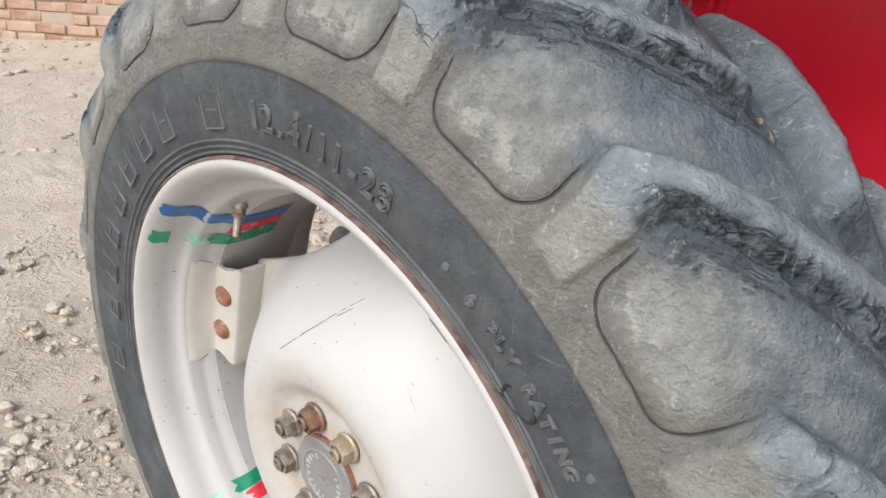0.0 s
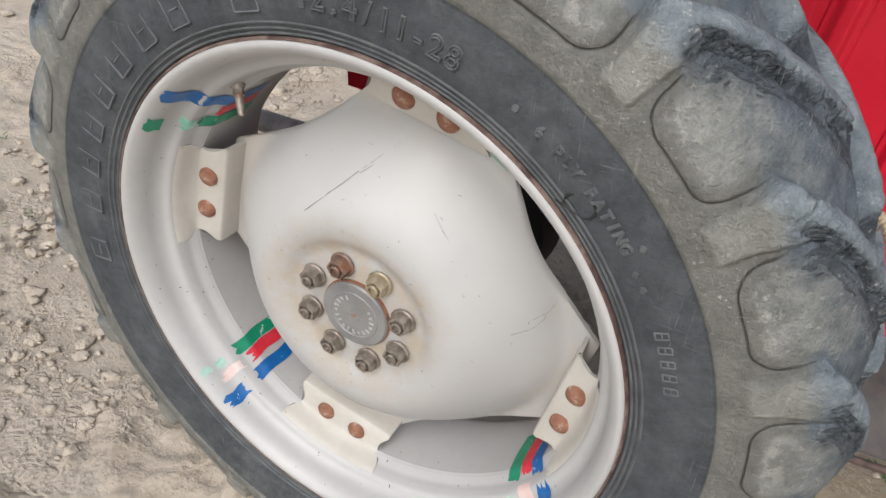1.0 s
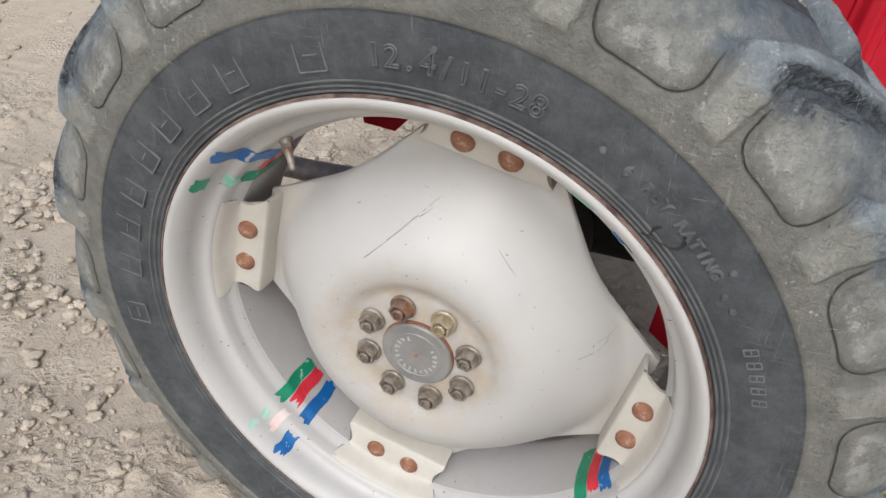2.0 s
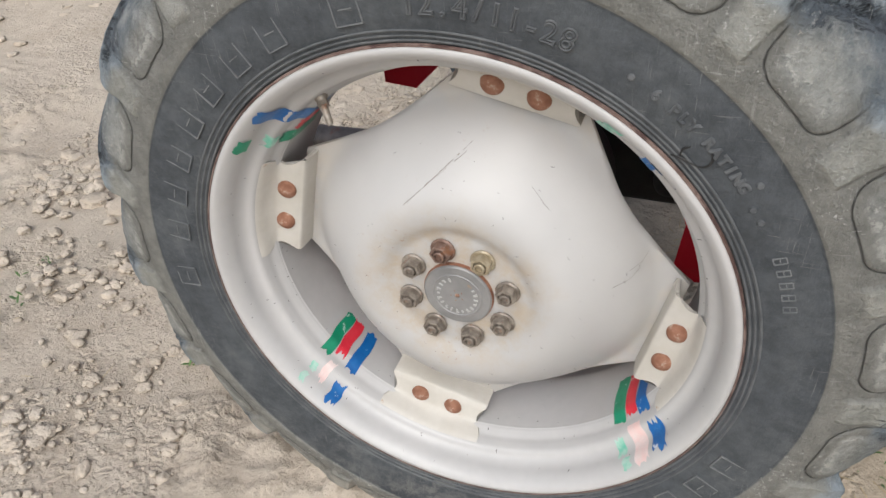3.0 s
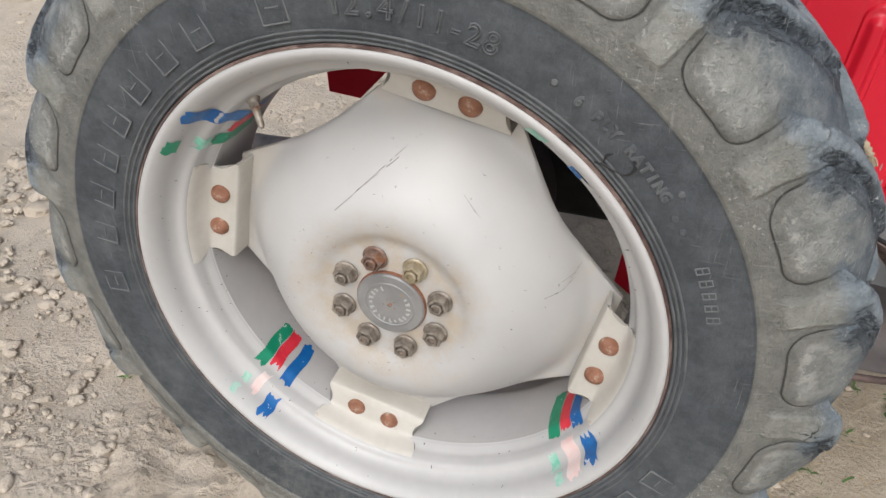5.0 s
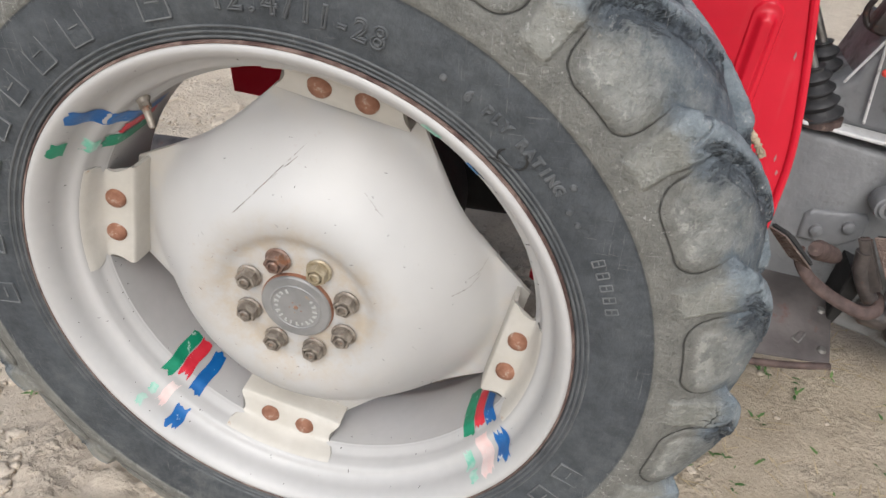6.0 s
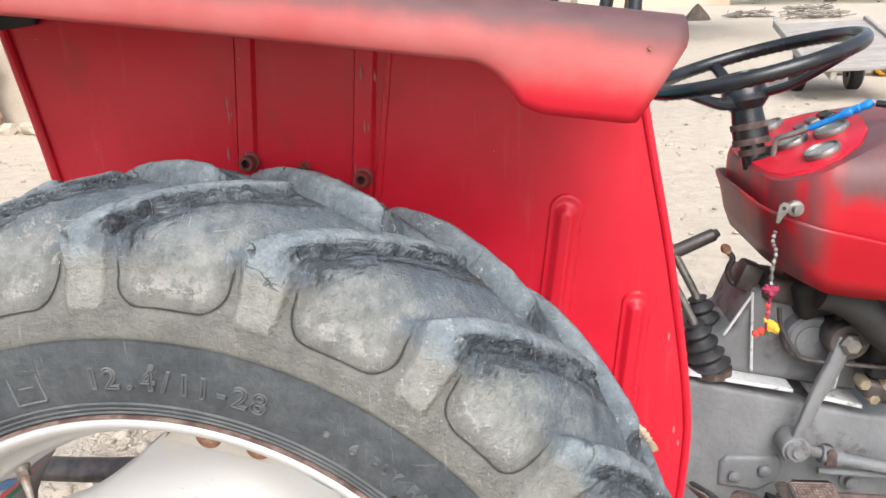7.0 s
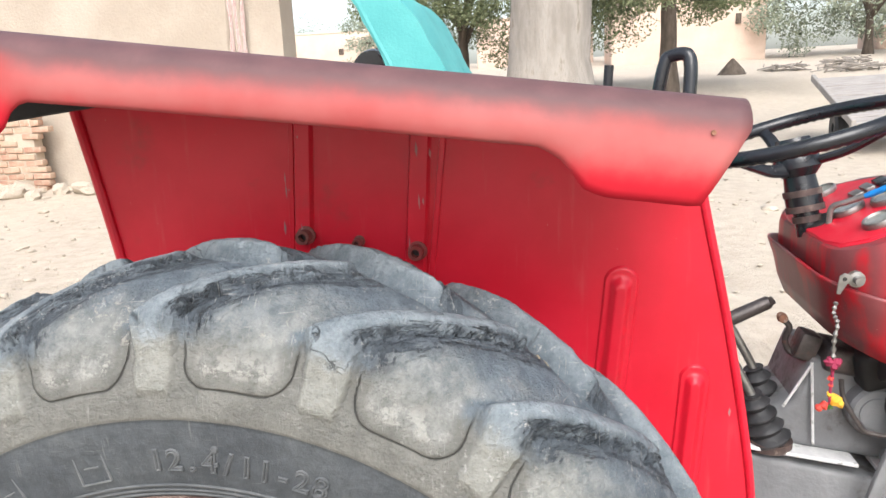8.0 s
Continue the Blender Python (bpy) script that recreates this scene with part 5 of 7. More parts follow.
# ---- seat ----
def build_seat():
    """A padded backrest, bellied between its edges, over a short cushion."""
    outline = smooth_path([Vector((X_ + 0.085, 0, Z_)) for X_, Z_ in ((0.05, 1.20), (0.035, 1.33), (-0.010, 1.44), (-0.060, 1.545), (-0.075, 1.572), (-0.060, 1.588), (-0.035, 1.582), (0.01, 1.565), (0.045, 1.535), (0.085, 1.46), (0.125, 1.38), (0.165, 1.30), (0.40, 1.22), (0.40, 1.12), (0.05, 1.12), (0.05, 1.20))], 4)[:-1]
    bm = bmesh.new()
    rows = []
    mid_ = sum(outline, Vector()) / len(outline)
    for i in range(11):
        f = i / 10
        y = 0.66 + 0.40 * f
        pinch = 1 - 0.09 * abs(2 * f - 1) ** 6
        rows.append([bm.verts.new((mid_.x + (p.x - mid_.x) * pinch + 0.004 * noise.noise(Vector((p.x * 30, y * 30, p.z * 30))), y, mid_.z + (p.z - mid_.z) * pinch + 0.004 * noise.noise(Vector((p.z * 30, y * 30, p.x * 30))))) for p in outline])
    n = len(outline)
    for p, q in zip(rows, rows[1:]):
        for k in range(n):
            bm.faces.new((p[k], p[(k + 1) % n], q[(k + 1) % n], q[k]))
    bm.faces.new(rows[0])
    bm.faces.new(rows[-1])
    bmesh.ops.recalc_face_normals(bm, faces=bm.faces[:])
    return bm


seat = part("seat", build_seat(), TEAL, tractor, "teal cloth-covered driver's seat with stitched edge")
part("seam", tube([Vector((X_ + 0.085, 0.664, Z_)) for X_, Z_ in ((0.04, 1.36), (0.012, 1.42), (-0.030, 1.505), (-0.052, 1.552), (-0.050, 1.568))], 0.006, 8), TEAL, seat, "piped seam of the cover")
part("seat_frame", prism([(X_ + 0.085, Z_) for X_, Z_ in ((0.035, 1.12), (0.030, 1.33), (-0.006, 1.42), (-0.030, 1.46), (-0.016, 1.46), (0.010, 1.41), (0.045, 1.33), (0.055, 1.12))], 0.70, 1.02, 0.006, 2), BLACK, seat, "black seat back frame")
part("exhaust_stub", lathe([(0.0001, -0.02), (0.040, -0.02), (0.044, 0.0), (0.044, 0.10), (0.0001, 0.10)], 32, (0.02, 0.82, 1.43)), BLACK, tractor, "dark round drum end behind the seat")

# ---- steering ----
column_foot, column_top = Vector((0.8475, 0.826, 1.085)), Vector((0.824, 0.848, 1.215))
column = part("steering_column", tube([column_foot, column_foot.lerp(column_top, 0.35), column_foot.lerp(column_top, 0.36), column_foot.lerp(column_top, 0.62), column_foot.lerp(column_top, 0.63), column_foot.lerp(column_top, 0.9), column_top],
              [0.023, 0.023, 0.033, 0.033, 0.031, 0.028, 0.036], 28), BLACK, tractor, "worn black steering column")
for f, w in ((0.39, 0.0345), (0.61, 0.0345), (0.24, 0.026)):
    c = column_foot.lerp(column_top, f)
    d_ = (column_top - column_foot).normalized() * 0.006
    part("clamp", tube([c - d_, c + d_], w, 24), DARKRUST, column, "brass-coloured clamp band")
wheel_m = Matrix.Translation((0.833, 0.85, 1.280)) @ pose(0, 0, 0, 0, -14.9, 0)


def build_wheel_rim():
    bm = bmesh.new()
    n, k = 144, 14
    rings = []
    for i in range(n):
        a = 2 * math.pi * i / n
        ring = []
        for j in range(k):
            b = 2 * math.pi * j / k
            lump = 0.0016 * (1 + math.cos(i * math.pi)) / 2 if math.sin(b) < -0.3 else 0
            rr = 0.0135 - lump
            ring.append(bm.verts.new(((0.187 + rr * math.cos(b)) * math.cos(a), (0.187 + rr * math.cos(b)) * math.sin(a), rr * 1.05 * math.sin(b))))
        rings.append(ring)
    for i in range(n):
        for j in range(k):
            bm.faces.new((rings[i][j], rings[(i + 1) % n][j], rings[(i + 1) % n][(j + 1) % k], rings[i][(j + 1) % k]))
    bmesh.ops.transform(bm, matrix=wheel_m, verts=bm.verts[:])
    return bm


steering_wheel = part("steering_wheel", build_wheel_rim(), BLACK, tractor, "black three-spoke steering wheel with a ribbed grip")
hub_at = wheel_m.inverted() @ column_top
for a in (100, 215, 330):
    ca, sa = math.cos(radians(a)), math.sin(radians(a))
    pts = smooth_path([(0.181 * ca, 0.181 * sa, -0.004), (0.150 * ca, 0.150 * sa, -0.022), (0.080 * ca + 0.6 * hub_at.x, 0.080 * sa + 0.6 * hub_at.y, -0.050), (0.026 * ca + hub_at.x, 0.026 * sa + hub_at.y, hub_at.z + 0.004)], 6)
    part("spoke", tube([wheel_m @ p for p in pts], [0.010 + 0.006 * k / (len(pts) - 1) for k in range(len(pts))], 10, flat=0.55), BLACK, steering_wheel, "flat tapering spoke")
part("wheel_hub", tube([column_top + (column_top - column_foot).normalized() * z for z in (-0.020, -0.004, 0.008, 0.034, 0.052)], [0.030, 0.043, 0.043, 0.036, 0.030], 28), BLACK, steering_wheel, "conical black hub")

# ---- dashboard and hood ----


def end_ring(near, rear, corner, far_x=1.75):
    """Plan of the hood's rear end: straight sides, rounded corners, a flat back."""
    mid, pts = 0.815, []
    pts += [(far_x, near), (1.40, near), (1.20, near), (1.08, near), (1.0, near), (0.95, near)]
    for k in range(13):
        a = math.pi / 2 * k / 12
        pts.append((rear + 0.085 - 0.085 * math.sin(a), near + corner - corner * math.cos(a)))
    pts += [(rear, mid - 0.06), (rear, mid)]
    return pts + [(x, 2 * mid - y) for x, y in pts[-2::-1]]


def dash_height(x):
    return 1.094 + 0.5 * (min(max(x, 0.80), 1.03) - 0.83) + 0.03 * float(step(x, 1.03, 1.4))


def build_hood():
    """The hood's upper shell; its sloping rear top carries the instruments."""
    bm = bmesh.new()
    ring = end_ring(0.578, 0.828, 0.11)
    rings = []
    for f in (0.0, 0.3, 0.6, 0.8, 0.92, 1.0):
        row = []
        for x, y in ring:
            low = 1.045 - 0.25 * max(0, min(x, 1.1) - 0.82)
            hi = dash_height(x) - 0.022 * float(step(x, 0.90, 1.1))
            tuck = (0.008 + 0.072 * float(step(x, 0.87, 1.1))) * max(0, f - 0.6) ** 2 / 0.16
            yy = y + tuck * (0.815 - y) / 0.237
            row.append(bm.verts.new((x + 0.25 * tuck * (1 if x < 0.9 else 0), yy, low + (hi - low) * f)))
        rings.append(row)
    m = len(ring)
    for a, b in zip(rings, rings[1:]):
        for k in range(m - 1):
            bm.faces.new((a[k], a[k + 1], b[k + 1], b[k]))
    last, half, prev = rings[-1], m // 2, None
    for k in range(half + 1):
        a, b = last[k], last[m - 1 - k]
        if a is b:
            for j in range(12):
                bm.faces.new((prev[j], prev[j + 1], a))
            break
        row = [a]
        for j in range(1, 12):
            g = j / 12
            hump = 0.028 * float(step(a.co.x, 0.92, 1.1)) * math.sin(math.pi * g) ** 0.6
            row.append(bm.verts.new((a.co.x + (b.co.x - a.co.x) * g, a.co.y + (b.co.y - a.co.y) * g, a.co.z + hump)))
        row.append(b)
        if prev:
            for j in range(12):
                bm.faces.new((prev[j], prev[j + 1], row[j + 1], row[j]))
        prev = row
    return bm


hood = part("hood", build_hood(), HOODRED, tractor, "red hood, blackened with soot along its upper edge")


def build_cowl():
    """The lower red shroud under the hood, its top edge rolled outwards."""
    bm = bmesh.new()
    ring = end_ring(0.566, 0.817, 0.118)
    rows = []
    for f in (0.0, 0.3, 0.7, 0.95, 1.0):
        row = []
        for x, y in ring:
            hi = 1.052 - 0.25 * max(0, min(x, 1.1) - 0.82)
            low = float(np.interp(x, [0.80, 0.83, 0.86, 0.91, 1.03, 1.75], [0.948, 0.938, 0.928, 0.912, 0.900, 0.885]))
            tuck = 0.022 * (1 - f) ** 2 - (0.007 if f >= 0.95 else 0)
            row.append(bm.verts.new((x + tuck * (1 - float(step(x, 0.82, 0.96))), y + (tuck if y < 0.815 else -tuck), low + (hi - low) * f)))
        rows.append(row)
    m = len(ring)
    for a, b in zip(rows, rows[1:]):
        for k in range(m - 1):
            bm.faces.new((a[k], a[k + 1], b[k + 1], b[k]))
    return bm


cowl = part("cowl", build_cowl(), HOODRED, tractor, "red sheet-metal shroud with a rolled upper edge")
thick = cowl.modifiers.new("sheet", "SOLIDIFY")
thick.thickness = 0.004


def on_dash(x, y, lift=0.0):
    """A frame lying on the sloping dash at a place of the plan."""
    return Matrix.Translation((x, y, dash_height(x))) @ pose(0, 0, 0, 0, -26.6, 0) @ Matrix.Translation((0, 0, lift))


outline = [(0.834, 0.71), (0.842, 0.655), (0.874, 0.622), (0.920, 0.618), (0.960, 0.650), (0.990, 0.700), (1.005, 0.76), (1.010, 0.815)]
outline = outline + [(x, 1.63 - y) for x, y in outline[-2::-1]]
bm = bmesh.new()
low_ = [bm.verts.new((x, y, dash_height(x) - 0.004)) for x, y in outline]
high_ = [bm.verts.new((x, y, dash_height(x) + 0.0045)) for x, y in outline]
for k in range(len(outline)):
    n_ = (k + 1) % len(outline)
    bm.faces.new((low_[k], low_[n_], high_[n_], high_[k]))
bm.faces.new(high_)
bmesh.ops.bevel(bm, geom=[e for e in bm.edges if all(v in high_ for v in e.verts)], offset=0.004, segments=3, affect="EDGES")
dash = part("dash_panel", bm, RED, tractor, "red instrument panel with round gauges")
for x, y in ((0.912, 0.672), (0.905, 0.802), (0.958, 0.762), (0.915, 0.975)):
    m = on_dash(x, y, 0.004) @ pose(0, 0, 0, -90, 0, 0)
    bm = lathe([(0.0240, 0.0), (0.0295, 0.0), (0.0306, -0.005), (0.0288, -0.0105), (0.0262, -0.011), (0.0240, -0.007)], 40, closed=True)
    bmesh.ops.transform(bm, matrix=m, verts=bm.verts[:])
    part("gauge", bm, STEEL, dash, "round gauge with a chromed bezel")
    bm = lathe([(0.0001, 0.0), (0.0262, 0.0), (0.0262, -0.0072), (0.0001, -0.0072)], 40)
    bmesh.ops.transform(bm, matrix=m, verts=bm.verts[:])
    part("gauge_face", bm, GLASS, dash, "dusty olive gauge glass")
for x, y, w, h_, mat_ in ((0.985, 0.862, 0.022, 0.050, BLACK), (0.962, 0.868, 0.018, 0.040, STEEL), (0.992, 0.815, 0.020, 0.030, BLACK), (0.940, 0.860, 0.020, 0.034, STEEL)):
    part("switch_plate", box((w, h_, 0.010), 0.0025, 2, on_dash(x, y, 0.008)), mat_, dash, "small worn switch plate")
part("column_slot", lathe([(0.0001, 0.0), (0.029, 0.0), (0.028, 0.003), (0.0001, 0.003)], 32), DARK, dash, "dark opening round the column")
slot_ob = bpy.data.objects["column_slot"]
slot_ob.data.transform(on_dash(0.862, 0.820, 0.004) @ pose(0, 0, 0, 90, 0, 0))
lever = part("hand_lever", tube(smooth_path([(0.866, 0.785, 1.09), (0.8665, 0.785, 1.135), (0.872, 0.783, 1.148), (0.890, 0.775, 1.156), (0.922, 0.760, 1.172)], 6), 0.0055, 10), STEEL, tractor, "thin bent lever beside the column")
part("lever_grip", tube([(0.914, 0.762, 1.168), (0.922, 0.758, 1.172), (0.958, 0.742, 1.192), (0.962, 0.740, 1.195), (0.972, 0.736, 1.200), (0.975, 0.735, 1.202), (0.983, 0.731, 1.206), (0.986, 0.730, 1.208), (0.996, 0.724, 1.214), (1.002, 0.721, 1.218)], [0.0045, 0.0058, 0.0058, 0.0078, 0.0080, 0.0066, 0.0084, 0.0066, 0.0086, 0.0055], 14), BLUE_GRIP, lever, "bright blue plastic grip")
part("bonnet_cable", tube(smooth_path([(1.005, 0.715, 1.216), (1.04, 0.69, 1.212), (1.10, 0.66, 1.206), (1.30, 0.65, 1.205)], 6), 0.006, 10), BLACK, tractor, "black cable along the hood")

key_bolt = part("hood_bolt", lathe([(0.0001, -0.022), (0.007, -0.022), (0.0075, -0.010), (0.013, -0.009), (0.0135, 0.0), (0.0001, 0.0)], 12, (0.842, 0.585, 1.065)), STEEL, tractor, "zinc bolt on the hood")
bm = prism([(0.809, 1.045), (0.814, 1.044), (0.821, 1.056), (0.828, 1.066), (0.827, 1.076), (0.819, 1.079), (0.812, 1.074), (0.810, 1.060)], 0.5645, 0.5675, 0.0006, 1)
part("key_tab", bm, STEEL, key_bolt, "drilled metal tab")
part("tab_hole", lathe([(0.0001, -0.0004), (0.0034, -0.0004), (0.0034, 0.001), (0.0001, 0.001)], 16, (0.8195, 0.5645, 1.069)), DARK, key_bolt, "hole through the tab")

charm = part("hanging_charm", tube(smooth_path([(0.812, 0.572, 1.030), (0.808, 0.568, 1.012), (0.814, 0.566, 0.995), (0.811, 0.567, 0.965), (0.812, 0.568, 0.935)], 5), [0.002 + 0.0022 * (k % 2) for k in range(21)], 8), STEEL, tractor, "beaded chain charm with cloth flowers")
part("tassel_cord", tube(smooth_path([(0.812, 0.568, 0.935), (0.813, 0.5695, 0.905), (0.8115, 0.570, 0.880), (0.812, 0.571, 0.852)], 4), [0.0022, 0.0028, 0.0024, 0.0029, 0.0024, 0.0028, 0.0024, 0.0027, 0.0023, 0.0025, 0.0022, 0.002, 0.002], 8), MAGENTA, charm, "red twisted cord")
for x, y, z, r_, mat_ in ((0.807, 0.570, 0.930, 0.010, MAGENTA), (0.820, 0.570, 0.928, 0.0095, MAGENTA), (0.814, 0.566, 0.921, 0.008, MAGENTA), (0.812, 0.57, 0.900, 0.006, REDCLOTH), (0.8125, 0.57, 0.888, 0.005, REDCLOTH),
                         (0.822, 0.570, 0.862, 0.013, GOLD), (0.828, 0.572, 0.856, 0.010, GOLD), (0.803, 0.570, 0.853, 0.009, REDCLOTH), (0.796, 0.571, 0.849, 0.008, REDCLOTH), (0.811, 0.571, 0.872, 0.006, GOLD), (0.813, 0.572, 0.850, 0.007, WEED)):
    bm = bmesh.new()
    bmesh.ops.create_icosphere(bm, subdivisions=2, radius=r_)
    for v in bm.verts:
        v.co *= 0.75 + 0.5 * noise.noise(v.co * 190 + Vector((x * 80, 0, z * 50)))
        v.co += Vector((x, y, z))
    part("cloth_petal", bm, mat_, charm)

# ---- gearbox and clutch housing ----
gearbox = part("gearbox", prism([(0.60, 0.24), (0.60, 0.690), (0.732, 0.672), (1.05, 0.606), (1.90, 0.50), (1.90, 0.14), (1.15, 0.14), (1.02, 0.20), (0.80, 0.26)], 0.742, 0.98, 0.012, 3), GREY, tractor, "grey-painted cast gearbox, oily and dusty")
bm = prism([(0.70, 0.698), (0.70, 0.691), (0.915, 0.656), (0.928, 0.654), (0.928, 0.661), (0.915, 0.664)], 0.728, 0.97, 0.002, 1)
part("gasket_edge", prism([(0.965, 0.652), (0.965, 0.643), (1.06, 0.622), (1.06, 0.631)], 0.728, 0.97, 0.002, 1), SEAM, gearbox, "pale flaking joint edge")
part("gasket_edge", bm, SEAM, gearbox, "pale flaking joint edge")
cover = part("gearbox_cover", prism([(0.70, 0.694), (0.740, 0.735), (0.815, 0.775), (0.845, 0.862), (0.965, 0.835), (1.10, 0.80), (1.10, 0.632), (0.90, 0.662)], 0.765, 0.96, 0.022, 4), GREY, gearbox, "grey cast top cover")
for a, b in (((0.842, 0.755, 0.855), (0.852, 0.752, 0.690)), ((0.842, 0.755, 0.850), (0.795, 0.755, 0.765)), ((0.985, 0.752, 0.80), (1.04, 0.752, 0.79)), ((1.028, 0.750, 0.77), (1.012, 0.750, 0.655))):
    part("casting_edge", rod(a, b, 0.0028, 8), SEAM, gearbox, "paint-worn casting edge")
part("bearing_boss", lathe([(0.0001, -0.045), (0.044, -0.045), (0.050, -0.038), (0.052, 0.0), (0.062, 0.008), (0.064, 0.05), (0.0001, 0.05)], 40, (0.955, 0.775, 0.765)), GREY, gearbox, "round bearing boss")
part("bearing_bore", lathe([(0.0001, -0.002), (0.030, -0.002), (0.032, 0.01), (0.0001, 0.01)], 32, (0.952, 0.729, 0.765)), GREY, gearbox)
arm = part("steering_arm", tube(smooth_path([(1.000, 0.700, 0.785), (0.985, 0.692, 0.745), (0.962, 0.688, 0.690), (0.942, 0.690, 0.620), (0.928, 0.696, 0.562)], 5), [0.030 - 0.0007 * k for k in range(21)], 14, flat=0.55), GREY, tractor, "grey forged steering drop arm")
part("arm_boss", lathe([(0.0001, -0.034), (0.034, -0.034), (0.038, -0.028), (0.038, 0.045), (0.0001, 0.045)], 32, (1.000, 0.715, 0.784)), GREASY, arm, "greasy shaft boss")
part("arm_bolt", lathe([(0.0001, -0.052), (0.0135, -0.052), (0.0215, -0.046), (0.0215, -0.030), (0.0001, -0.030)], 6, (1.000, 0.715, 0.784)), STEEL, arm, "large hexagon bolt")
part("ball_joint", lathe([(0.0001, -0.034), (0.010, -0.034), (0.013, -0.029), (0.020, -0.028), (0.023, -0.022), (0.027, -0.021), (0.029, -0.012), (0.029, 0.022), (0.024, 0.030), (0.0001, 0.030)], 32, (0.928, 0.700, 0.556)), GREY, arm, "ball joint with a dusty cap")
part("drag_link", tube([(0.945, 0.692, 0.552), (0.975, 0.690, 0.545), (0.976, 0.690, 0.545), (1.015, 0.689, 0.535), (1.016, 0.689, 0.535), (1.70, 0.675, 0.40)], [0.010, 0.011, 0.018, 0.018, 0.0125, 0.0125], 14), GREY, tractor, "grey steering drag link")
part("link_clamp", box((0.022, 0.040, 0.034), 0.006, 2, Matrix.Translation((0.992, 0.690, 0.541))), DARKRUST, tractor, "rusty clamp on the drag link")
for x, z, r_ in ((0.831, 0.462, 0.013), (0.889, 0.478, 0.013), (0.988, 0.675, 0.011), (1.06, 0.455, 0.018), (1.10, 0.66, 0.012)):
    part("housing_bolt", lathe([(0.0001, -0.018), (0.007, -0.018), (0.0125, -0.015), (0.0125, -0.003), (0.020, -0.002), (0.020, 0.006), (0.0001, 0.006)], 20, (x, 0.738, z)), GREY, gearbox, "oily hexagon bolt")
part("bolt_lug", prism([(0.802, 0.435), (0.802, 0.49), (0.815, 0.505), (0.86, 0.505), (0.915, 0.508), (0.925, 0.49), (0.92, 0.45), (0.88, 0.425)], 0.732, 0.755, 0.008, 3), GREY, gearbox, "cast lug for the pedal shaft")
for (ax, ay, az), lean, tall in (((0.790, 0.835, 0.712), (-0.032, 0.0, 0.100), 0.105), ((0.775, 0.765, 0.690), (-0.036, 0.0, 0.095), 0.098)):
    base = Vector((ax, ay, az))
    top_ = base + Vector(lean)
    n = 26
    pts = [base.lerp(top_, k / n) for k in range(n + 1)]
    rad = [(0.040 - 0.020 * k / n) + 0.0055 * math.sin(k * 2 * math.pi / 6.5) for k in range(n + 1)]
    gear = part("gear_lever", tube(smooth_path([top_ - Vector(lean) * 0.3, top_, top_ + Vector((-0.045, 0.005, 0.085)), top_ + Vector((-0.075, 0.01, 0.135))], 5), 0.0085, 12), STEEL, tractor, "grimy steel gear lever in a rubber boot")
    part("boot", tube(pts, rad, 24), BOOT, gear, "pleated black rubber boot")
    part("boot_collar", tube([base - Vector((0, 0, 0.012)), base + Vector((0, 0, 0.004))], 0.043, 24), DARKRUST, gear, "flanged boot collar")
part("hand_brake", tube([(0.655, 0.835, 0.885), (0.700, 0.843, 0.905), (0.715, 0.845, 0.912), (0.785, 0.851, 0.944), (0.790, 0.852, 0.946), (0.794, 0.853, 0.948)], [0.0105, 0.0105, 0.0145, 0.0135, 0.009, 0.009], 14), GREASY, tractor, "worn brown brake lever with a sleeve grip")

linkage = part("throttle_linkage", tube(smooth_path([(0.800, 0.80, 0.925), (0.812, 0.80, 0.910), (0.805, 0.80, 0.885), (0.815, 0.80, 0.860), (0.840, 0.79, 0.850)], 5), 0.006, 10), GREASY, tractor, "greasy throttle linkage")
part("linkage_knob", lathe([(0.0001, -0.012), (0.008, -0.011), (0.010, 0.0), (0.008, 0.011), (0.0001, 0.012)], 14, (0.798, 0.80, 0.929)), RUST, linkage, "red-brown end knob")
part("linkage_block", box((0.040, 0.05, 0.055), 0.008, 2, Matrix.Translation((0.842, 0.80, 0.875)) @ pose(0, 0, 0, 0, 20, 0)), GREASY, linkage, "greasy pivot block")
part("spill_pipe", tube(smooth_path([(0.875, 0.70, 0.845), (0.880, 0.695, 0.81), (0.905, 0.69, 0.765), (0.93, 0.69, 0.745), (1.02, 0.69, 0.735), (1.10, 0.69, 0.73)], 6), 0.0045, 10), GREASY, tractor, "thin bent pipe")
for c, size, mat_, turn in (((0.90, 0.80, 0.855), (0.07, 0.10, 0.05), GREASY, 12), ((0.955, 0.78, 0.85), (0.08, 0.12, 0.07), DARK, -14), ((1.06, 0.80, 0.86), (0.16, 0.2, 0.14), DARK, 0), ((1.20, 0.82, 0.80), (0.30, 0.25, 0.20), DARK, 0), ((1.075, 0.72, 0.672), (0.06, 0.05, 0.04), GREASY, 20)):
    part("engine_block" if mat_ is DARK else "bracket_block", box(size, 0.012, 3, Matrix.Translation(c) @ pose(0, 0, 0, 0, turn, 0)), mat_, tractor, "oil-black casting under the hood")
part("exhaust_pipe", tube(smooth_path([(0.93, 0.66, 0.89), (0.985, 0.655, 0.87), (1.05, 0.65, 0.81), (1.14, 0.65, 0.74), (1.25, 0.66, 0.70)], 6), 0.030, 20), DARK, tractor, "soot-black bent pipe")
for x, z in ((1.045, 0.69), (1.065, 0.66), (1.085, 0.69)):
    part("union_nut", lathe([(0.0001, -0.02), (0.010, -0.02), (0.013, -0.016), (0.013, 0.012), (0.0001, 0.012)], 6, (x, 0.715, z)), NUTBRASS, tractor, "brass union nut")

# ---- pedals and footplate ----


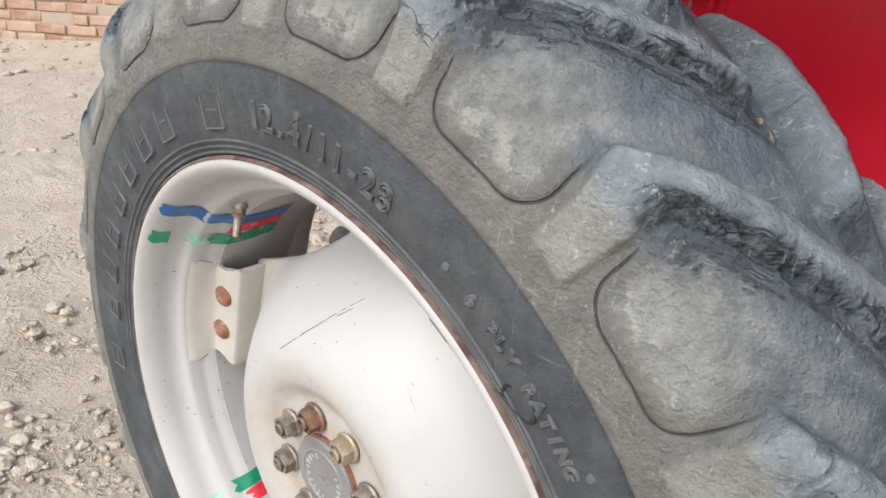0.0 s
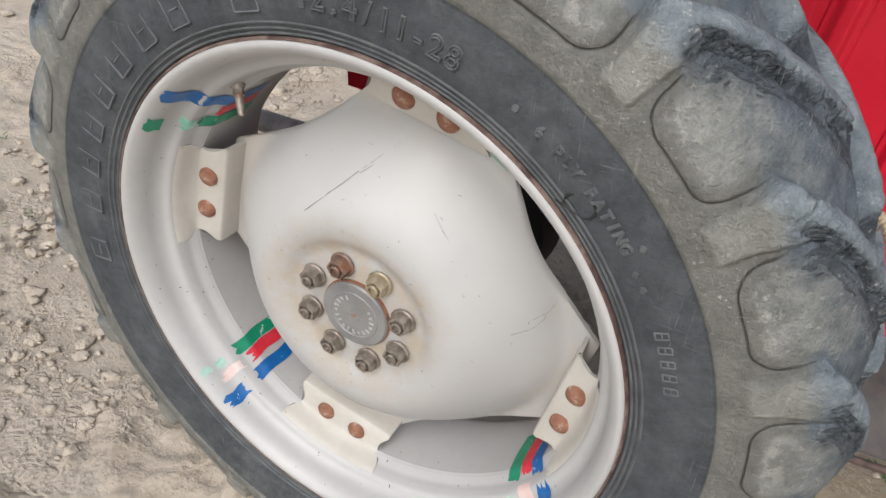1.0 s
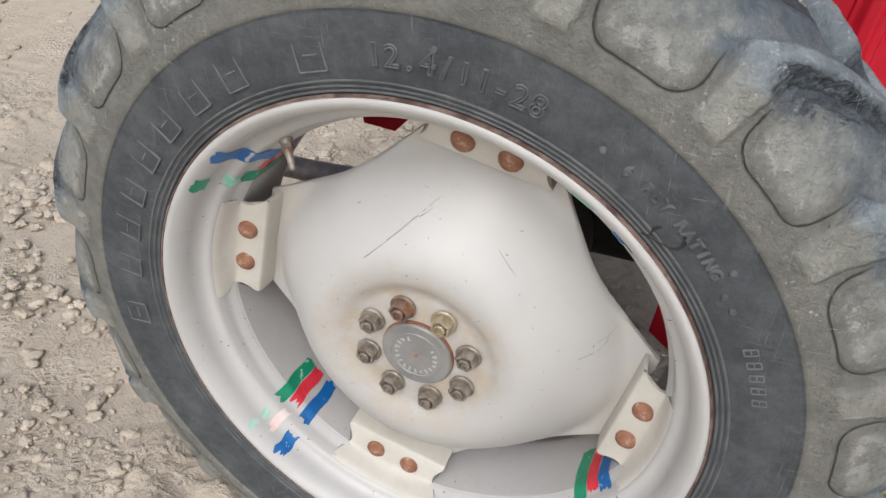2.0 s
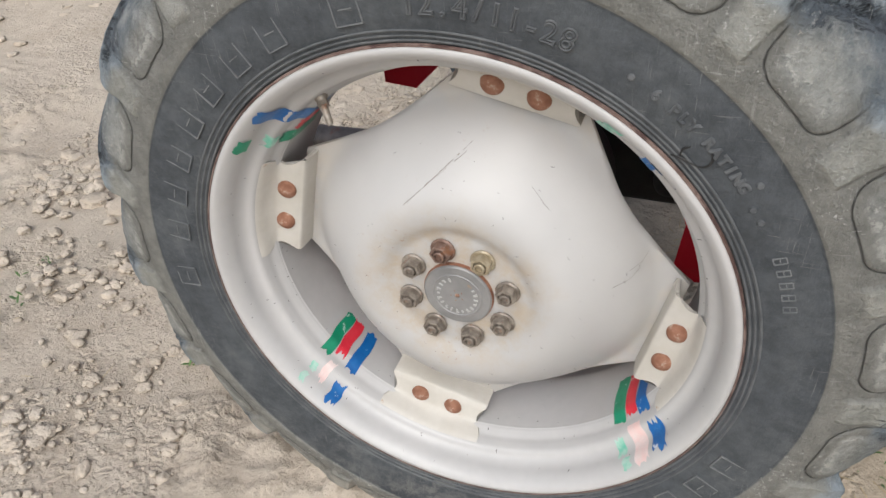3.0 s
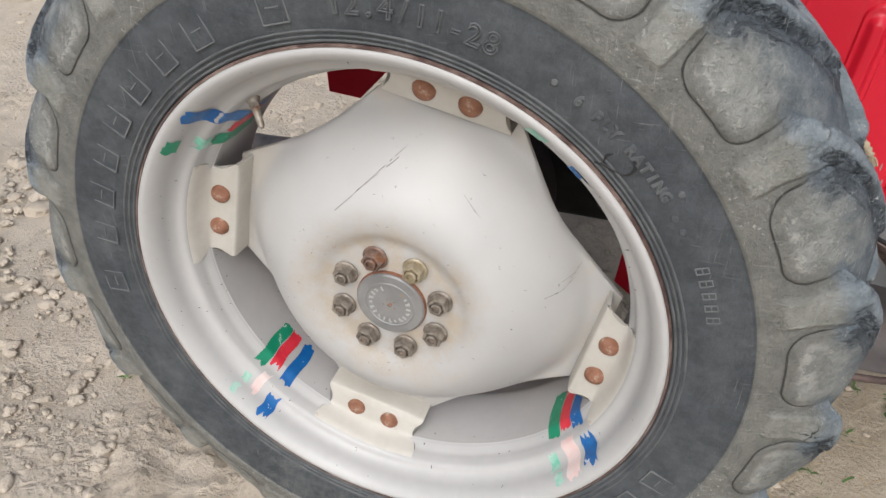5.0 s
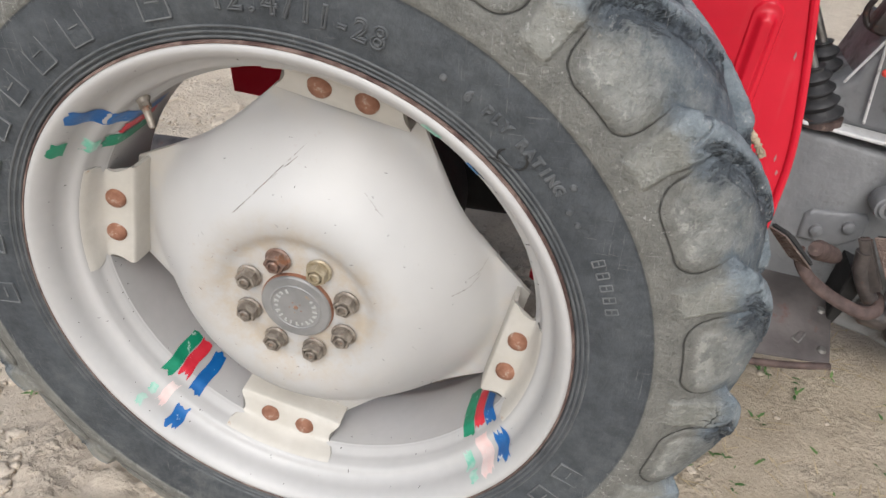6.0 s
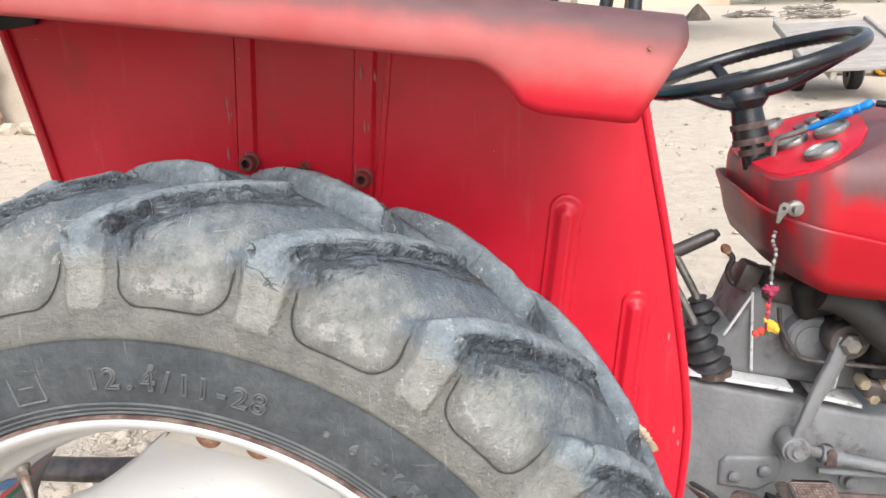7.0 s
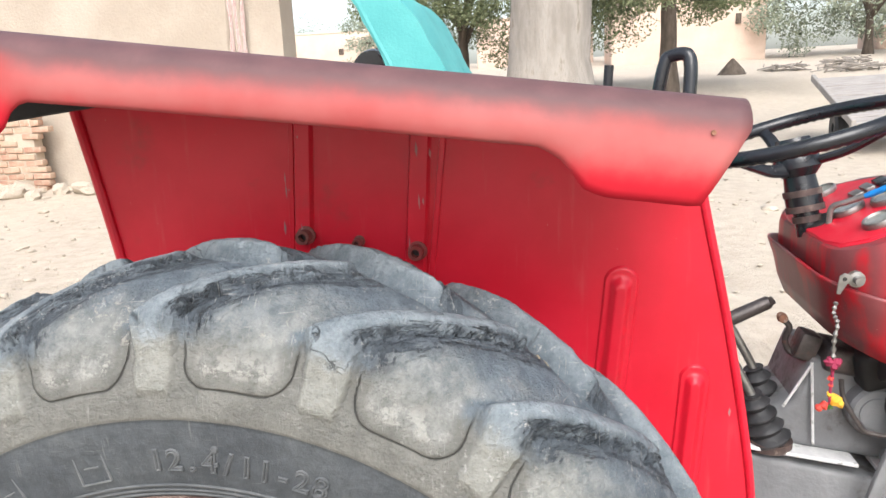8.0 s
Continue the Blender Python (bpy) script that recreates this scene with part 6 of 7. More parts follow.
def quad_plate(corners, thick, material, parent, name, label, teeth=0):
    """A plate through four corners, with its grip teeth."""
    a, b, c, d_ = [Vector(p) for p in corners]
    up = (b - a).cross(d_ - a).normalized()
    bm = bmesh.new()
    lo = [bm.verts.new(p - up * thick) for p in (a, b, c, d_)]
    hi = [bm.verts.new(p) for p in (a, b, c, d_)]
    bm.faces.new(hi)
    bm.faces.new(lo[::-1])
    for k in range(4):
        bm.faces.new((lo[k], lo[(k + 1) % 4], hi[(k + 1) % 4], hi[k]))
    bmesh.ops.bevel(bm, geom=bm.edges[:], offset=thick * 0.3, segments=2, affect="EDGES")
    plate = part(name, bm, material, parent, label)
    if teeth:
        # a lattice of raised bars, pits showing dark between them
        lift_ = 0.0022 if up.y < 0 else -thick - 0.0022
        at = lambda f, g: a.lerp(b, f).lerp(d_.lerp(c, f), g) + up * lift_
        long_ = max(teeth, round(teeth * (d_ - a).length / (b - a).length))
        grip = bmesh.new()
        for i in range(teeth + 1):
            tube([at(i / teeth, 0.0), at(i / teeth, 1.0)], 0.0021, 6, grip)
        for j in range(long_ + 1):
            tube([at(0.0, j / long_), at(1.0, j / long_)], 0.0021, 6, grip)
        part("grip_mesh", grip, PEDALRUST, parent, "rusty lattice grip of the foot pad")
    return plate


brake = part("brake_pedal", tube(smooth_path([(0.772, 0.60, 0.487), (0.785, 0.60, 0.455), (0.815, 0.60, 0.420), (0.870, 0.60, 0.385), (0.925, 0.605, 0.362), (0.955, 0.62, 0.365), (0.965, 0.66, 0.37)], 5), 0.0135, 12, flat=0.6), DARKRUST, tractor, "rusty curved brake pedal arm")
quad_plate([(0.708, 0.585, 0.548), (0.735, 0.560, 0.545), (0.800, 0.575, 0.475), (0.765, 0.605, 0.478)], 0.010, DARK, brake, "pedal_frame", "toothed steel foot pad", 4)
quad_plate([(0.736, 0.574, 0.536), (0.748, 0.567, 0.535), (0.778, 0.578, 0.498), (0.764, 0.588, 0.500)], 0.0135, DARK, brake, "pad_opening", "slot through the foot pad")
part("pedal_stub", tube([(0.802, 0.605, 0.490), (0.812, 0.62, 0.480), (0.850, 0.65, 0.455), (0.862, 0.66, 0.445)], [0.014, 0.020, 0.017, 0.012], 16), DARKRUST, tractor, "rusty shaft end")
clutch = part("clutch_pedal", tube(smooth_path([(0.900, 0.64, 0.480), (0.905, 0.64, 0.44), (0.925, 0.64, 0.40), (0.945, 0.645, 0.37)], 5), 0.016, 12), GREASY, tractor, "greasy clutch pedal")
quad_plate([(0.905, 0.640, 0.520), (0.972, 0.625, 0.530), (1.030, 0.615, 0.430), (0.965, 0.630, 0.412)], 0.012, DARK, clutch, "foot_pad", "wide toothed steel foot pad", 11)
quad_plate([(0.880, 0.648, 0.508), (0.902, 0.642, 0.515), (0.955, 0.632, 0.408), (0.932, 0.640, 0.390)], 0.014, GREASY, clutch, "pad_side", "worn side plate")
part("pedal_shaft", rod((0.985, 0.64, 0.385), (1.035, 0.76, 0.39), 0.020, 16), GREASY, tractor, "greasy pedal cross shaft")
part("pedal_roller", lathe([(0.0001, -0.015), (0.018, -0.015), (0.021, -0.01), (0.021, 0.012), (0.0001, 0.014)], 20, (1.030, 0.630, 0.383)), GREASY, tractor)
part("return_rod", rod((1.00, 0.66, 0.470), (1.60, 0.66, 0.452), 0.008, 10), DARKRUST, tractor, "rusty pull rod")
part("return_rod", rod((0.98, 0.70, 0.500), (1.60, 0.70, 0.470), 0.007, 10), GREY, tractor, "grey pull rod")
part("link_box", box((0.10, 0.06, 0.055), 0.010, 3, Matrix.Translation((1.105, 0.66, 0.395))), GREY, tractor, "grey lever box")
part("lower_casting", tube(smooth_path([(0.965, 0.74, 0.285), (1.03, 0.72, 0.272), (1.12, 0.70, 0.262), (1.6, 0.70, 0.24)], 5), [0.022, 0.026, 0.032, 0.030, 0.028, 0.025, 0.036, 0.040, 0.040, 0.04, 0.04, 0.04, 0.04, 0.04, 0.04, 0.04], 18), GREASY, tractor, "oily grey lower casting")

footplate = quad_plate([(0.585, 0.50, 0.300), (0.893, 0.568, 0.252), (0.905, 0.742, 0.330), (0.560, 0.742, 0.362)], 0.006, PLATE, tractor, "footplate", "worn dark steel footplate with slots")
part("plate_lip", tube(smooth_path([(0.585, 0.498, 0.294), (0.70, 0.515, 0.268), (0.80, 0.540, 0.252), (0.893, 0.566, 0.246)], 5), 0.0075, 10), DARKRUST, footplate, "rolled rusty edge")
part("plate_web", prism([(0.886, 0.262), (0.890, 0.330), (0.900, 0.42), (0.935, 0.405), (0.922, 0.34), (0.900, 0.275)], 0.66, 0.742, 0.003, 1), DARK, footplate, "dark bent support web")


def on_plate(u, v, lift=0.0):
    a, b, c, d_ = [Vector(p) for p in ((0.585, 0.50, 0.300), (0.893, 0.568, 0.252), (0.905, 0.742, 0.330), (0.560, 0.742, 0.362))]
    up = (b - a).cross(d_ - a).normalized()
    m = Matrix(((b - a).normalized(), up.cross((b - a).normalized()), up)).transposed().to_4x4()
    m.translation = a.lerp(b, u).lerp(d_.lerp(c, u), v) + up * lift
    return m


for u, v, w, h_, turn in ((0.62, 0.42, 0.012, 0.060, 60), (0.80, 0.28, 0.012, 0.044, -42), (0.80, 0.72, 0.010, 0.030, -42), (0.5, 0.6, 0.010, 0.04, 60)):
    m = on_plate(u, v, 0.0015) @ pose(0, 0, 0, 0, 0, turn)
    part("slot_rim", box((w + 0.005, h_ + 0.005, 0.003), 0.0012, 2, m), STEEL, footplate)
    part("slot_gap", box((w, h_, 0.003), 0.0012, 2, m @ Matrix.Translation((0, 0, 0.0012))), PLATE if h_ > 0.04 else MORTAR, footplate, "slot through the plate")
for u, v in ((0.94, 0.14), (0.93, 0.62)):
    bm = lathe([(0.0001, -0.006), (0.007, -0.005), (0.010, 0.0), (0.0001, 0.001)], 14)
    bmesh.ops.transform(bm, matrix=on_plate(u, v, 0.001) @ pose(0, 0, 0, -90, 0, 0), verts=bm.verts[:])
    part("plate_bolt", bm, STEEL, footplate)

# lower link and drawbar seen through the wheel
part("lower_link", tube(smooth_path([(-0.70, 0.62, 0.50), (-0.45, 0.60, 0.515), (-0.20, 0.62, 0.52), (0.10, 0.66, 0.50)], 5), 0.026, 12, flat=0.6), GREASY, tractor, "dark hitch arm")
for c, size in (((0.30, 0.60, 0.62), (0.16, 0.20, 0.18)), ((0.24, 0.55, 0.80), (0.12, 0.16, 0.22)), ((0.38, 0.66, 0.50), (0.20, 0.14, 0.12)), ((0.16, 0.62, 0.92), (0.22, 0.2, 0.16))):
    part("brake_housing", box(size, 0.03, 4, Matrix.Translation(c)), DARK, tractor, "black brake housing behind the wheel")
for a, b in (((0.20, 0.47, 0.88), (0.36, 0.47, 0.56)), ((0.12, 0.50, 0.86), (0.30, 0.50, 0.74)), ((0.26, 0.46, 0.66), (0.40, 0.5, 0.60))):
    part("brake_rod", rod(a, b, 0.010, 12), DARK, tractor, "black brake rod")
# far side of the tractor
far_fender = part("far_fender", prism([(-0.36, 1.42), (-0.27, 0.80), (0.0, 0.86), (0.26, 0.60), (0.64, 0.60), (0.652, 0.80), (0.552, 1.26)], 1.276, 1.280), RED, tractor, "red fender of the far side")
far_tyre = part("far_tyre", lathe([(0.38, 1.42), (0.44, 1.40), (0.52, 1.40), (0.58, 1.43), (0.60, 1.48), (0.60, 1.62), (0.58, 1.68), (0.50, 1.70), (0.38, 1.68)], 96, (0, 0, AXLE), True), RUBBER, tractor, "dark rear tyre of the far side")
part("far_disc", lathe([(0.0001, 1.50), (0.30, 1.46), (0.385, 1.43), (0.385, 1.47), (0.0001, 1.55)], 64, (0, 0, AXLE)), SILVER, tractor)

# ---- the yard ----


def wall_block(name, a, b, height, thick, material, label, seed, base=0.0):
    """A hand-made wall between two points of the plan, uneven along its top and face."""
    a, b = Vector((*a, 0)), Vector((*b, 0))
    along = (b - a).normalized()
    across = Vector((-along.y, along.x, 0))
    n, m = max(8, int((b - a).length / 0.15)), 14
    bm = bmesh.new()
    grid = {}
    for side in (0, 1):
        for i in range(n + 1):
            for k in range(m + 1):
                p = a.lerp(b, i / n)
                z0 = float(ground_height(p.x, p.y)) - 0.2 + base
                h_ = height + 0.2 + 0.10 * (noise.noise(Vector((i * 0.35, seed, 0))))
                w = (side - 0.5) * thick + 0.03 * noise.noise(Vector((i * 0.4, k * 0.4, seed + side)))
                grid[side, i, k] = bm.verts.new(p + across * w + Vector((0, 0, z0 + h_ * k / m)))
    for side in (0, 1):
        for i in range(n):
            for k in range(m):
                bm.faces.new((grid[side, i, k], grid[side, i + 1, k], grid[side, i + 1, k + 1], grid[side, i, k + 1]))
    for i in range(n):
        bm.faces.new((grid[0, i, m], grid[0, i + 1, m], grid[1, i + 1, m], grid[1, i, m]))
    for i in (0, n):
        for k in range(m):
            bm.faces.new((grid[0, i, k], grid[0, i, k + 1], grid[1, i, k + 1], grid[1, i, k]))
    return tagged(new(name, mesh_of(name, bm, material)), label, "wall", kind="structure")


wall_block("wall_north", (-9.5, 8.2), (-2.78, 8.0), 3.4, 0.40, MUD, "mud-plastered house wall, cracked and streaked", 3)
wall_block("wall_west", (-9.5, 8.2), (-8.3, 1.0), 2.6, 0.35, MUD, "mud-plastered yard wall", 8)

brick_mesh = {}
for key, size in (("stretcher", (0.225, 0.110, 0.070)), ("header", (0.112, 0.110, 0.070))):
    bm = box(size, 0.008, 1)
    for v in bm.verts:
        v.co += 0.005 * noise.noise_vector(v.co * 23)
    brick_mesh[key] = mesh_of("brick", bm, BRICK, False)


def brick_wall(name, a, b, courses, label, seed, missing=0.0, base=0.0):
    """Bricks laid in mud: a mortar core with single bricks set proud of it."""
    rng = random.Random(seed)
    a3, b3 = Vector((*a, 0)), Vector((*b, 0))
    along = (b3 - a3).normalized()
    turn = math.degrees(math.atan2(along.y, along.x))
    length = (b3 - a3).length
    z0 = float(ground_height(*((a3 + b3) / 2)[:2])) - 0.03 + base
    core = box((length, 0.17, courses * 0.082), 0.02, 2, Matrix.Translation((a3 + b3) / 2 + Vector((0, 0, z0 + courses * 0.041))) @ pose(0, 0, 0, 0, 0, turn))
    wall = tagged(new(name, mesh_of(name, core, MORTAR)), label, "wall", kind="structure")
    count = 0
    for c in range(courses):
        x = -0.06 * (c % 2) + rng.uniform(0, 0.05)
        while x < length:
            key = "header" if rng.random() < 0.3 else "stretcher"
            w = 0.112 if key == "header" else 0.225
            if rng.random() > missing and count < 290:
                ob = new("brick", brick_mesh[key])
                ob.parent = wall
                p = a3 + along * (x + w / 2)
                ob.matrix_basis = Matrix.Translation((p.x, p.y, z0 + 0.041 + c * 0.082)) @ pose(0, 0, 0, rng.uniform(-2, 2), rng.uniform(-2, 2), turn + rng.uniform(-2, 2)) @ Matrix.Translation((0, -0.042 + rng.uniform(-0.012, 0.012), 0))
                count += 1
            x += w + 0.014
    return wall


brick_wall("wall_brick", (-7.6, 0.3), (-4.3, 3.0), 9, "crumbling red brick wall laid in mud", 5, 0.05)
brick_wall("pillar_brick", (-7.2, 7.70), (-6.05, 7.70), 12, "exposed brick pier at the plaster's edge", 6, 0.06)

stone_meshes = []
for s_ in range(5):
    co, fs = lump_shape(40 + s_, 0.5, 0.75)
    stone_meshes.append(mesh_from("rubble_stone", co, fs, CLOD, False))
rng = random.Random(12)
for k in range(34):
    x, y = rng.uniform(-7.4, -3.6), rng.uniform(6.9, 7.6)
    r_ = rng.uniform(0.06, 0.17)
    ob = tagged(new("rubble_stone", stone_meshes[k % 5]), "broken lump of dried mud and brick by the wall", "rubble", "rubble heap")
    ob.matrix_basis = Matrix.Translation((x, y, float(ground_height(x, y)) + 0.35 * r_)) @ pose(0, 0, 0, rng.uniform(-20, 20), rng.uniform(-20, 20), rng.uniform(0, 360)) @ Matrix.Diagonal((r_, r_ * 0.8, r_ * 0.7, 1))

rag = thing("hanging_rag", "faded striped rag hanging down the mud wall", "rag")
for k in range(6):
    x = -3.42 + 0.045 * k
    pts = [(x + 0.02 * math.sin(3 * z + k), 7.74 - 0.02 * (k % 2), z) for z in np.linspace(3.7, 1.75 + 0.05 * (k % 3), 14)]
    part("strip", tube(pts, [0.026 + 0.006 * math.sin(2.1 * i + k) for i in range(14)], 8, flat=0.5), PALECLOTH if k % 2 else MUD, rag, "twisted faded cloth strip")


def build_tree(name, at, trunk_h, trunk_r, crown_r, crown_z, leaves, leaf, bark, seed, label, squash=0.7, lean=0.0, droop=0.0, leaf_size=0.10):
    """A tapered trunk with limbs and a crown of many small leaf clumps."""
    rng = random.Random(seed)
    gz = float(ground_height(*at))
    tree = thing(name, label, "tree", at=(at[0], at[1], gz))
    inv = Matrix.Translation((-at[0], -at[1], -gz))
    base = Vector((at[0], at[1], gz - 0.1))
    tips = []
    bm = bmesh.new()
    top_ = base + Vector((lean, 0, trunk_h))
    pts = [base.lerp(top_, k / 10) + Vector((0.04 * trunk_r * math.sin(k * 1.7), 0.04 * trunk_r * math.cos(k), 0)) for k in range(11)]
    tube(pts, [trunk_r * (1.25 - 0.40 * min(1, k / 3) - 0.022 * k) for k in range(11)], 18, bm)
    for k in range(9):
        a = 2 * math.pi * k / 9 + rng.uniform(-0.3, 0.3)
        start = base.lerp(top_, rng.uniform(0.62, 0.98))
        end = Vector((at[0] + math.cos(a) * crown_r * rng.uniform(0.45, 0.85), at[1] + math.sin(a) * crown_r * rng.uniform(0.45, 0.85), gz + crown_z + rng.uniform(-0.3, 0.5) * crown_r * squash))
        midp = start.lerp(end, 0.5) + Vector((0, 0, 0.18 * crown_r))
        limb = smooth_path([start, midp, end], 6)
        tube(limb, [trunk_r * (0.42 - 0.36 * i / (len(limb) - 1)) for i in range(len(limb))], 8, bm)
        tips += limb[5:]
    bmesh.ops.transform(bm, matrix=inv, verts=bm.verts[:])
    ob = part("trunk", bm, bark, tree, "rough bark on trunk and limbs")
    centre = np.array((at[0] + lean, at[1], gz + crown_z))
    gen = np.random.default_rng(seed)
    clumps = []
    for _ in range(46):
        v = gen.normal(size=3)
        v = v / np.linalg.norm(v) * gen.uniform(0.35, 1.0) ** 0.6 * crown_r * (1, 1, squash)
        c = centre + v
        c[2] -= droop * crown_r * (np.hypot(v[0], v[1]) / crown_r) ** 2 * gen.uniform(0.3, 1.0)
        clumps.append((c, crown_r * gen.uniform(0.14, 0.30)))
    for t_ in tips[::3]:
        clumps.append((np.array(t_[:]), crown_r * 0.18))
    per = leaves // len(clumps)
    heart = np.repeat(np.array([c for c, _ in clumps]), per, 0)
    rad = np.repeat(np.array([r_ for _, r_ in clumps]), per)
    unit = lambda a: a / np.linalg.norm(a, axis=1)[:, None]
    p = heart + unit(gen.normal(size=heart.shape)) * (gen.random(len(rad)) ** 0.45 * rad)[:, None] * (1, 1, 0.75)
    u = unit(gen.normal(size=heart.shape))
    w = unit(np.cross(u, gen.normal(size=heart.shape)))
    size = (leaf_size * gen.uniform(0.5, 1.4, len(rad)))[:, None]
    verts = np.stack([p - u * size, p + w * size * 0.42, p + u * size, p - w * size * 0.42], 1).reshape(-1, 3)
    faces = np.arange(len(verts)).reshape(-1, 4).tolist()
    verts = np.array(verts) - (at[0], at[1], gz)
    hang(new("crown", mesh_from("crown", verts, faces, leaf, False)), tree, "loose crown of small leaves")
    return tree


# a thick pale trunk stands just behind the tractor, its crown above the view
build_tree("yard_tree", (0.30, 6.3), 4.6, 0.47, 3.2, 6.4, 9000, LEAF, BARK, 4, "thick pale-barked tree behind the tractor", leaf_size=0.07)
build_tree("acacia_tree", (3.05, 19.0), 3.4, 0.26, 5.2, 4.5, 130000, LEAF, DARKBARK, 9, "dark spreading acacia in front of the mud house", 0.5, droop=0.25, leaf_size=0.052)
build_tree("acacia_tree", (-2.6, 23.0), 2.4, 0.22, 3.6, 4.2, 90000, LEAF, DARKBARK, 15, "dense low acacia behind the seat", 0.8, droop=0.4, leaf_size=0.052)
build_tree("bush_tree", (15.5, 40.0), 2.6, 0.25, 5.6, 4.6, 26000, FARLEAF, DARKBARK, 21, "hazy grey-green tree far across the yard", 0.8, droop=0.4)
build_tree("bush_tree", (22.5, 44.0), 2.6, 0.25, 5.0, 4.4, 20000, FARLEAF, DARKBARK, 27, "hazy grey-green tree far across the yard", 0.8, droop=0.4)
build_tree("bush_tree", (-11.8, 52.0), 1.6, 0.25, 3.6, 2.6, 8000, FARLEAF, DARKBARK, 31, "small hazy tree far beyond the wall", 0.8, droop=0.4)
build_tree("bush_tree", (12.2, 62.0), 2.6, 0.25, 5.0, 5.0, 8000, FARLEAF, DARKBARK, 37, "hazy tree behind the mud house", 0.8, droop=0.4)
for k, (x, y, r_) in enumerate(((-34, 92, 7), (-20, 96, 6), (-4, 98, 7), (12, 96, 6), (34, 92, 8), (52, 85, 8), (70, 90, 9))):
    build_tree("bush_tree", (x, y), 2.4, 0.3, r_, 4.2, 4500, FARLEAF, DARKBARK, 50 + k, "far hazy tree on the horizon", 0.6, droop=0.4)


def build_house(name, x0, x1, y, depth, height, label, holes):
    gz = float(ground_height((x0 + x1) / 2, y)) - 0.3
    house = thing(name, label, "house", at=((x0 + x1) / 2, y, gz))
    inv = Matrix.Translation((-(x0 + x1) / 2, -y, -gz))
    bm = box((x1 - x0, depth, height), 0.12, 3, inv @ Matrix.Translation(((x0 + x1) / 2, y + depth / 2, gz + height / 2)))
    wall = part("wall", bm, ADOBE, house, "rounded adobe wall")
    bm = box((x1 - x0 + 0.1, depth + 0.1, 0.16), 0.06, 2, inv @ Matrix.Translation(((x0 + x1) / 2, y + depth / 2, gz + height)))
    part("roof_edge", bm, ADOBE, house, "low mud parapet")
    for hx, hz, w, h_ in holes:
        part("window", box((w, 0.3, h_), 0.02, 2, inv @ Matrix.Translation((hx, y + 0.02, gz + hz))), DARKBARK, house, "small dark opening")
    return house


build_house("mud_house", 3.0, 10.7, 40.0, 6, 4.1, "pinkish mud-walled house across the yard", ((9.3, 2.4, 0.25, 0.5),))
build_house("mud_house", -24, -14, 62.0, 6, 3.6, "far low mud house beyond the wall", ((-18, 2.0, 0.4, 0.5),))
build_house("mud_hut", 18.2, 20.6, 46.0, 3, 1.6, "small low mud hut", ((19.0, 0.95, 0.35, 0.5),))
build_house("mud_house", -4.8, 2.4, 47.0, 5, 3.3, "mud-walled compound behind the acacias", ())

tent = thing("grass_stack", "small conical heap of dry fodder in the yard", "haystack", at=(6.3, 27.0, float(ground_height(6.3, 27.0))))
bm = bmesh.new()
bmesh.ops.create_cone(bm, segments=24, radius1=0.50, radius2=0.05, depth=0.55, cap_ends=True)
bmesh.ops.subdivide_edges(bm, edges=bm.edges[:], cuts=3)
for v in bm.verts:
    v.co += 0.06 * noise.noise_vector(v.co * 4) + Vector((0, 0, 0.26))
part("heap", bm, DARKBARK, tent, "grey-brown dry stalks")
for k, (x, y, w) in enumerate(((8.2, 27.5, 1.1), (9.6, 25.5, 1.6), (11.0, 30, 1.2))):
    heap = thing("stick_heap", "low heap of dry sticks on the sand", "firewood", at=(x, y, float(ground_height(x, y))))
    bm = bmesh.new()
    rng = random.Random(60 + k)
    for _ in range(40):
        p = Vector((rng.uniform(-w, w) * 0.6, rng.uniform(-0.4, 0.4), rng.uniform(0.03, 0.26)))
        d_ = Vector((rng.uniform(-1, 1), rng.uniform(-1, 1), rng.uniform(-0.2, 0.2))) * 0.45
        tube([p - d_, p + d_], 0.022, 6, bm)
    part("firewood", bm, BARK, heap)["kind"] = "stuff"

# flat wagon beyond the steering wheel
wagon = thing("farm_wagon", "flat grey-planked farm wagon tilted on the sand", "wagon", at=(4.16, 9.0, float(ground_height(4.16, 9.0))))
wm = Matrix.Translation((0, 0, 0.58)) @ pose(0, 0, 0, 15, -1, -4)
for k in range(9):
    part("plank", box((1.06, 0.19, 0.04), 0.006, 1, wm @ Matrix.Translation((0, -0.82 + 0.205 * k, 0.004 * (k % 2)))), PLANK, wagon)
for x in (-0.55, 0.55):
    part("side_rail", box((0.05, 1.9, 0.09), 0.008, 1, wm @ Matrix.Translation((x, 0, 0.02))), PLANK, wagon, "worn side rail")
for x in (-0.3, 0.3):
    part("bearer", box((0.07, 1.8, 0.10), 0.008, 1, wm @ Matrix.Translation((x, 0, -0.075))), PLANK, wagon, "bearer under the deck")
part("axle_beam", rod(wm @ Vector((-0.42, 0.33, -0.20)), wm @ Vector((0.42, 0.33, -0.20)), 0.05, 12), GREASY, wagon)
for x in (-0.42, 0.42):
    bm = lathe([(0.06, -0.07), (0.18, -0.08), (0.22, -0.05), (0.22, 0.05), (0.18, 0.08), (0.06, 0.07)], 36, closed=True)
    bmesh.ops.transform(bm, matrix=Matrix.Translation((x * 0.8, 0.35, 0.22)) @ pose(0, 0, 0, 0, 0, 82), verts=bm.verts[:])
    part("wheel", bm, BOOT, wagon, "small black wagon wheel")
sack_lump = lump_shape(90, 0.4, 0.6)
sack = tagged(new("cloth_sack", mesh_from("cloth_sack", sack_lump[0] * (0.15, 0.14, 0.19), sack_lump[1], GOLD)), "yellow cloth bundle beside the wagon", "sack")
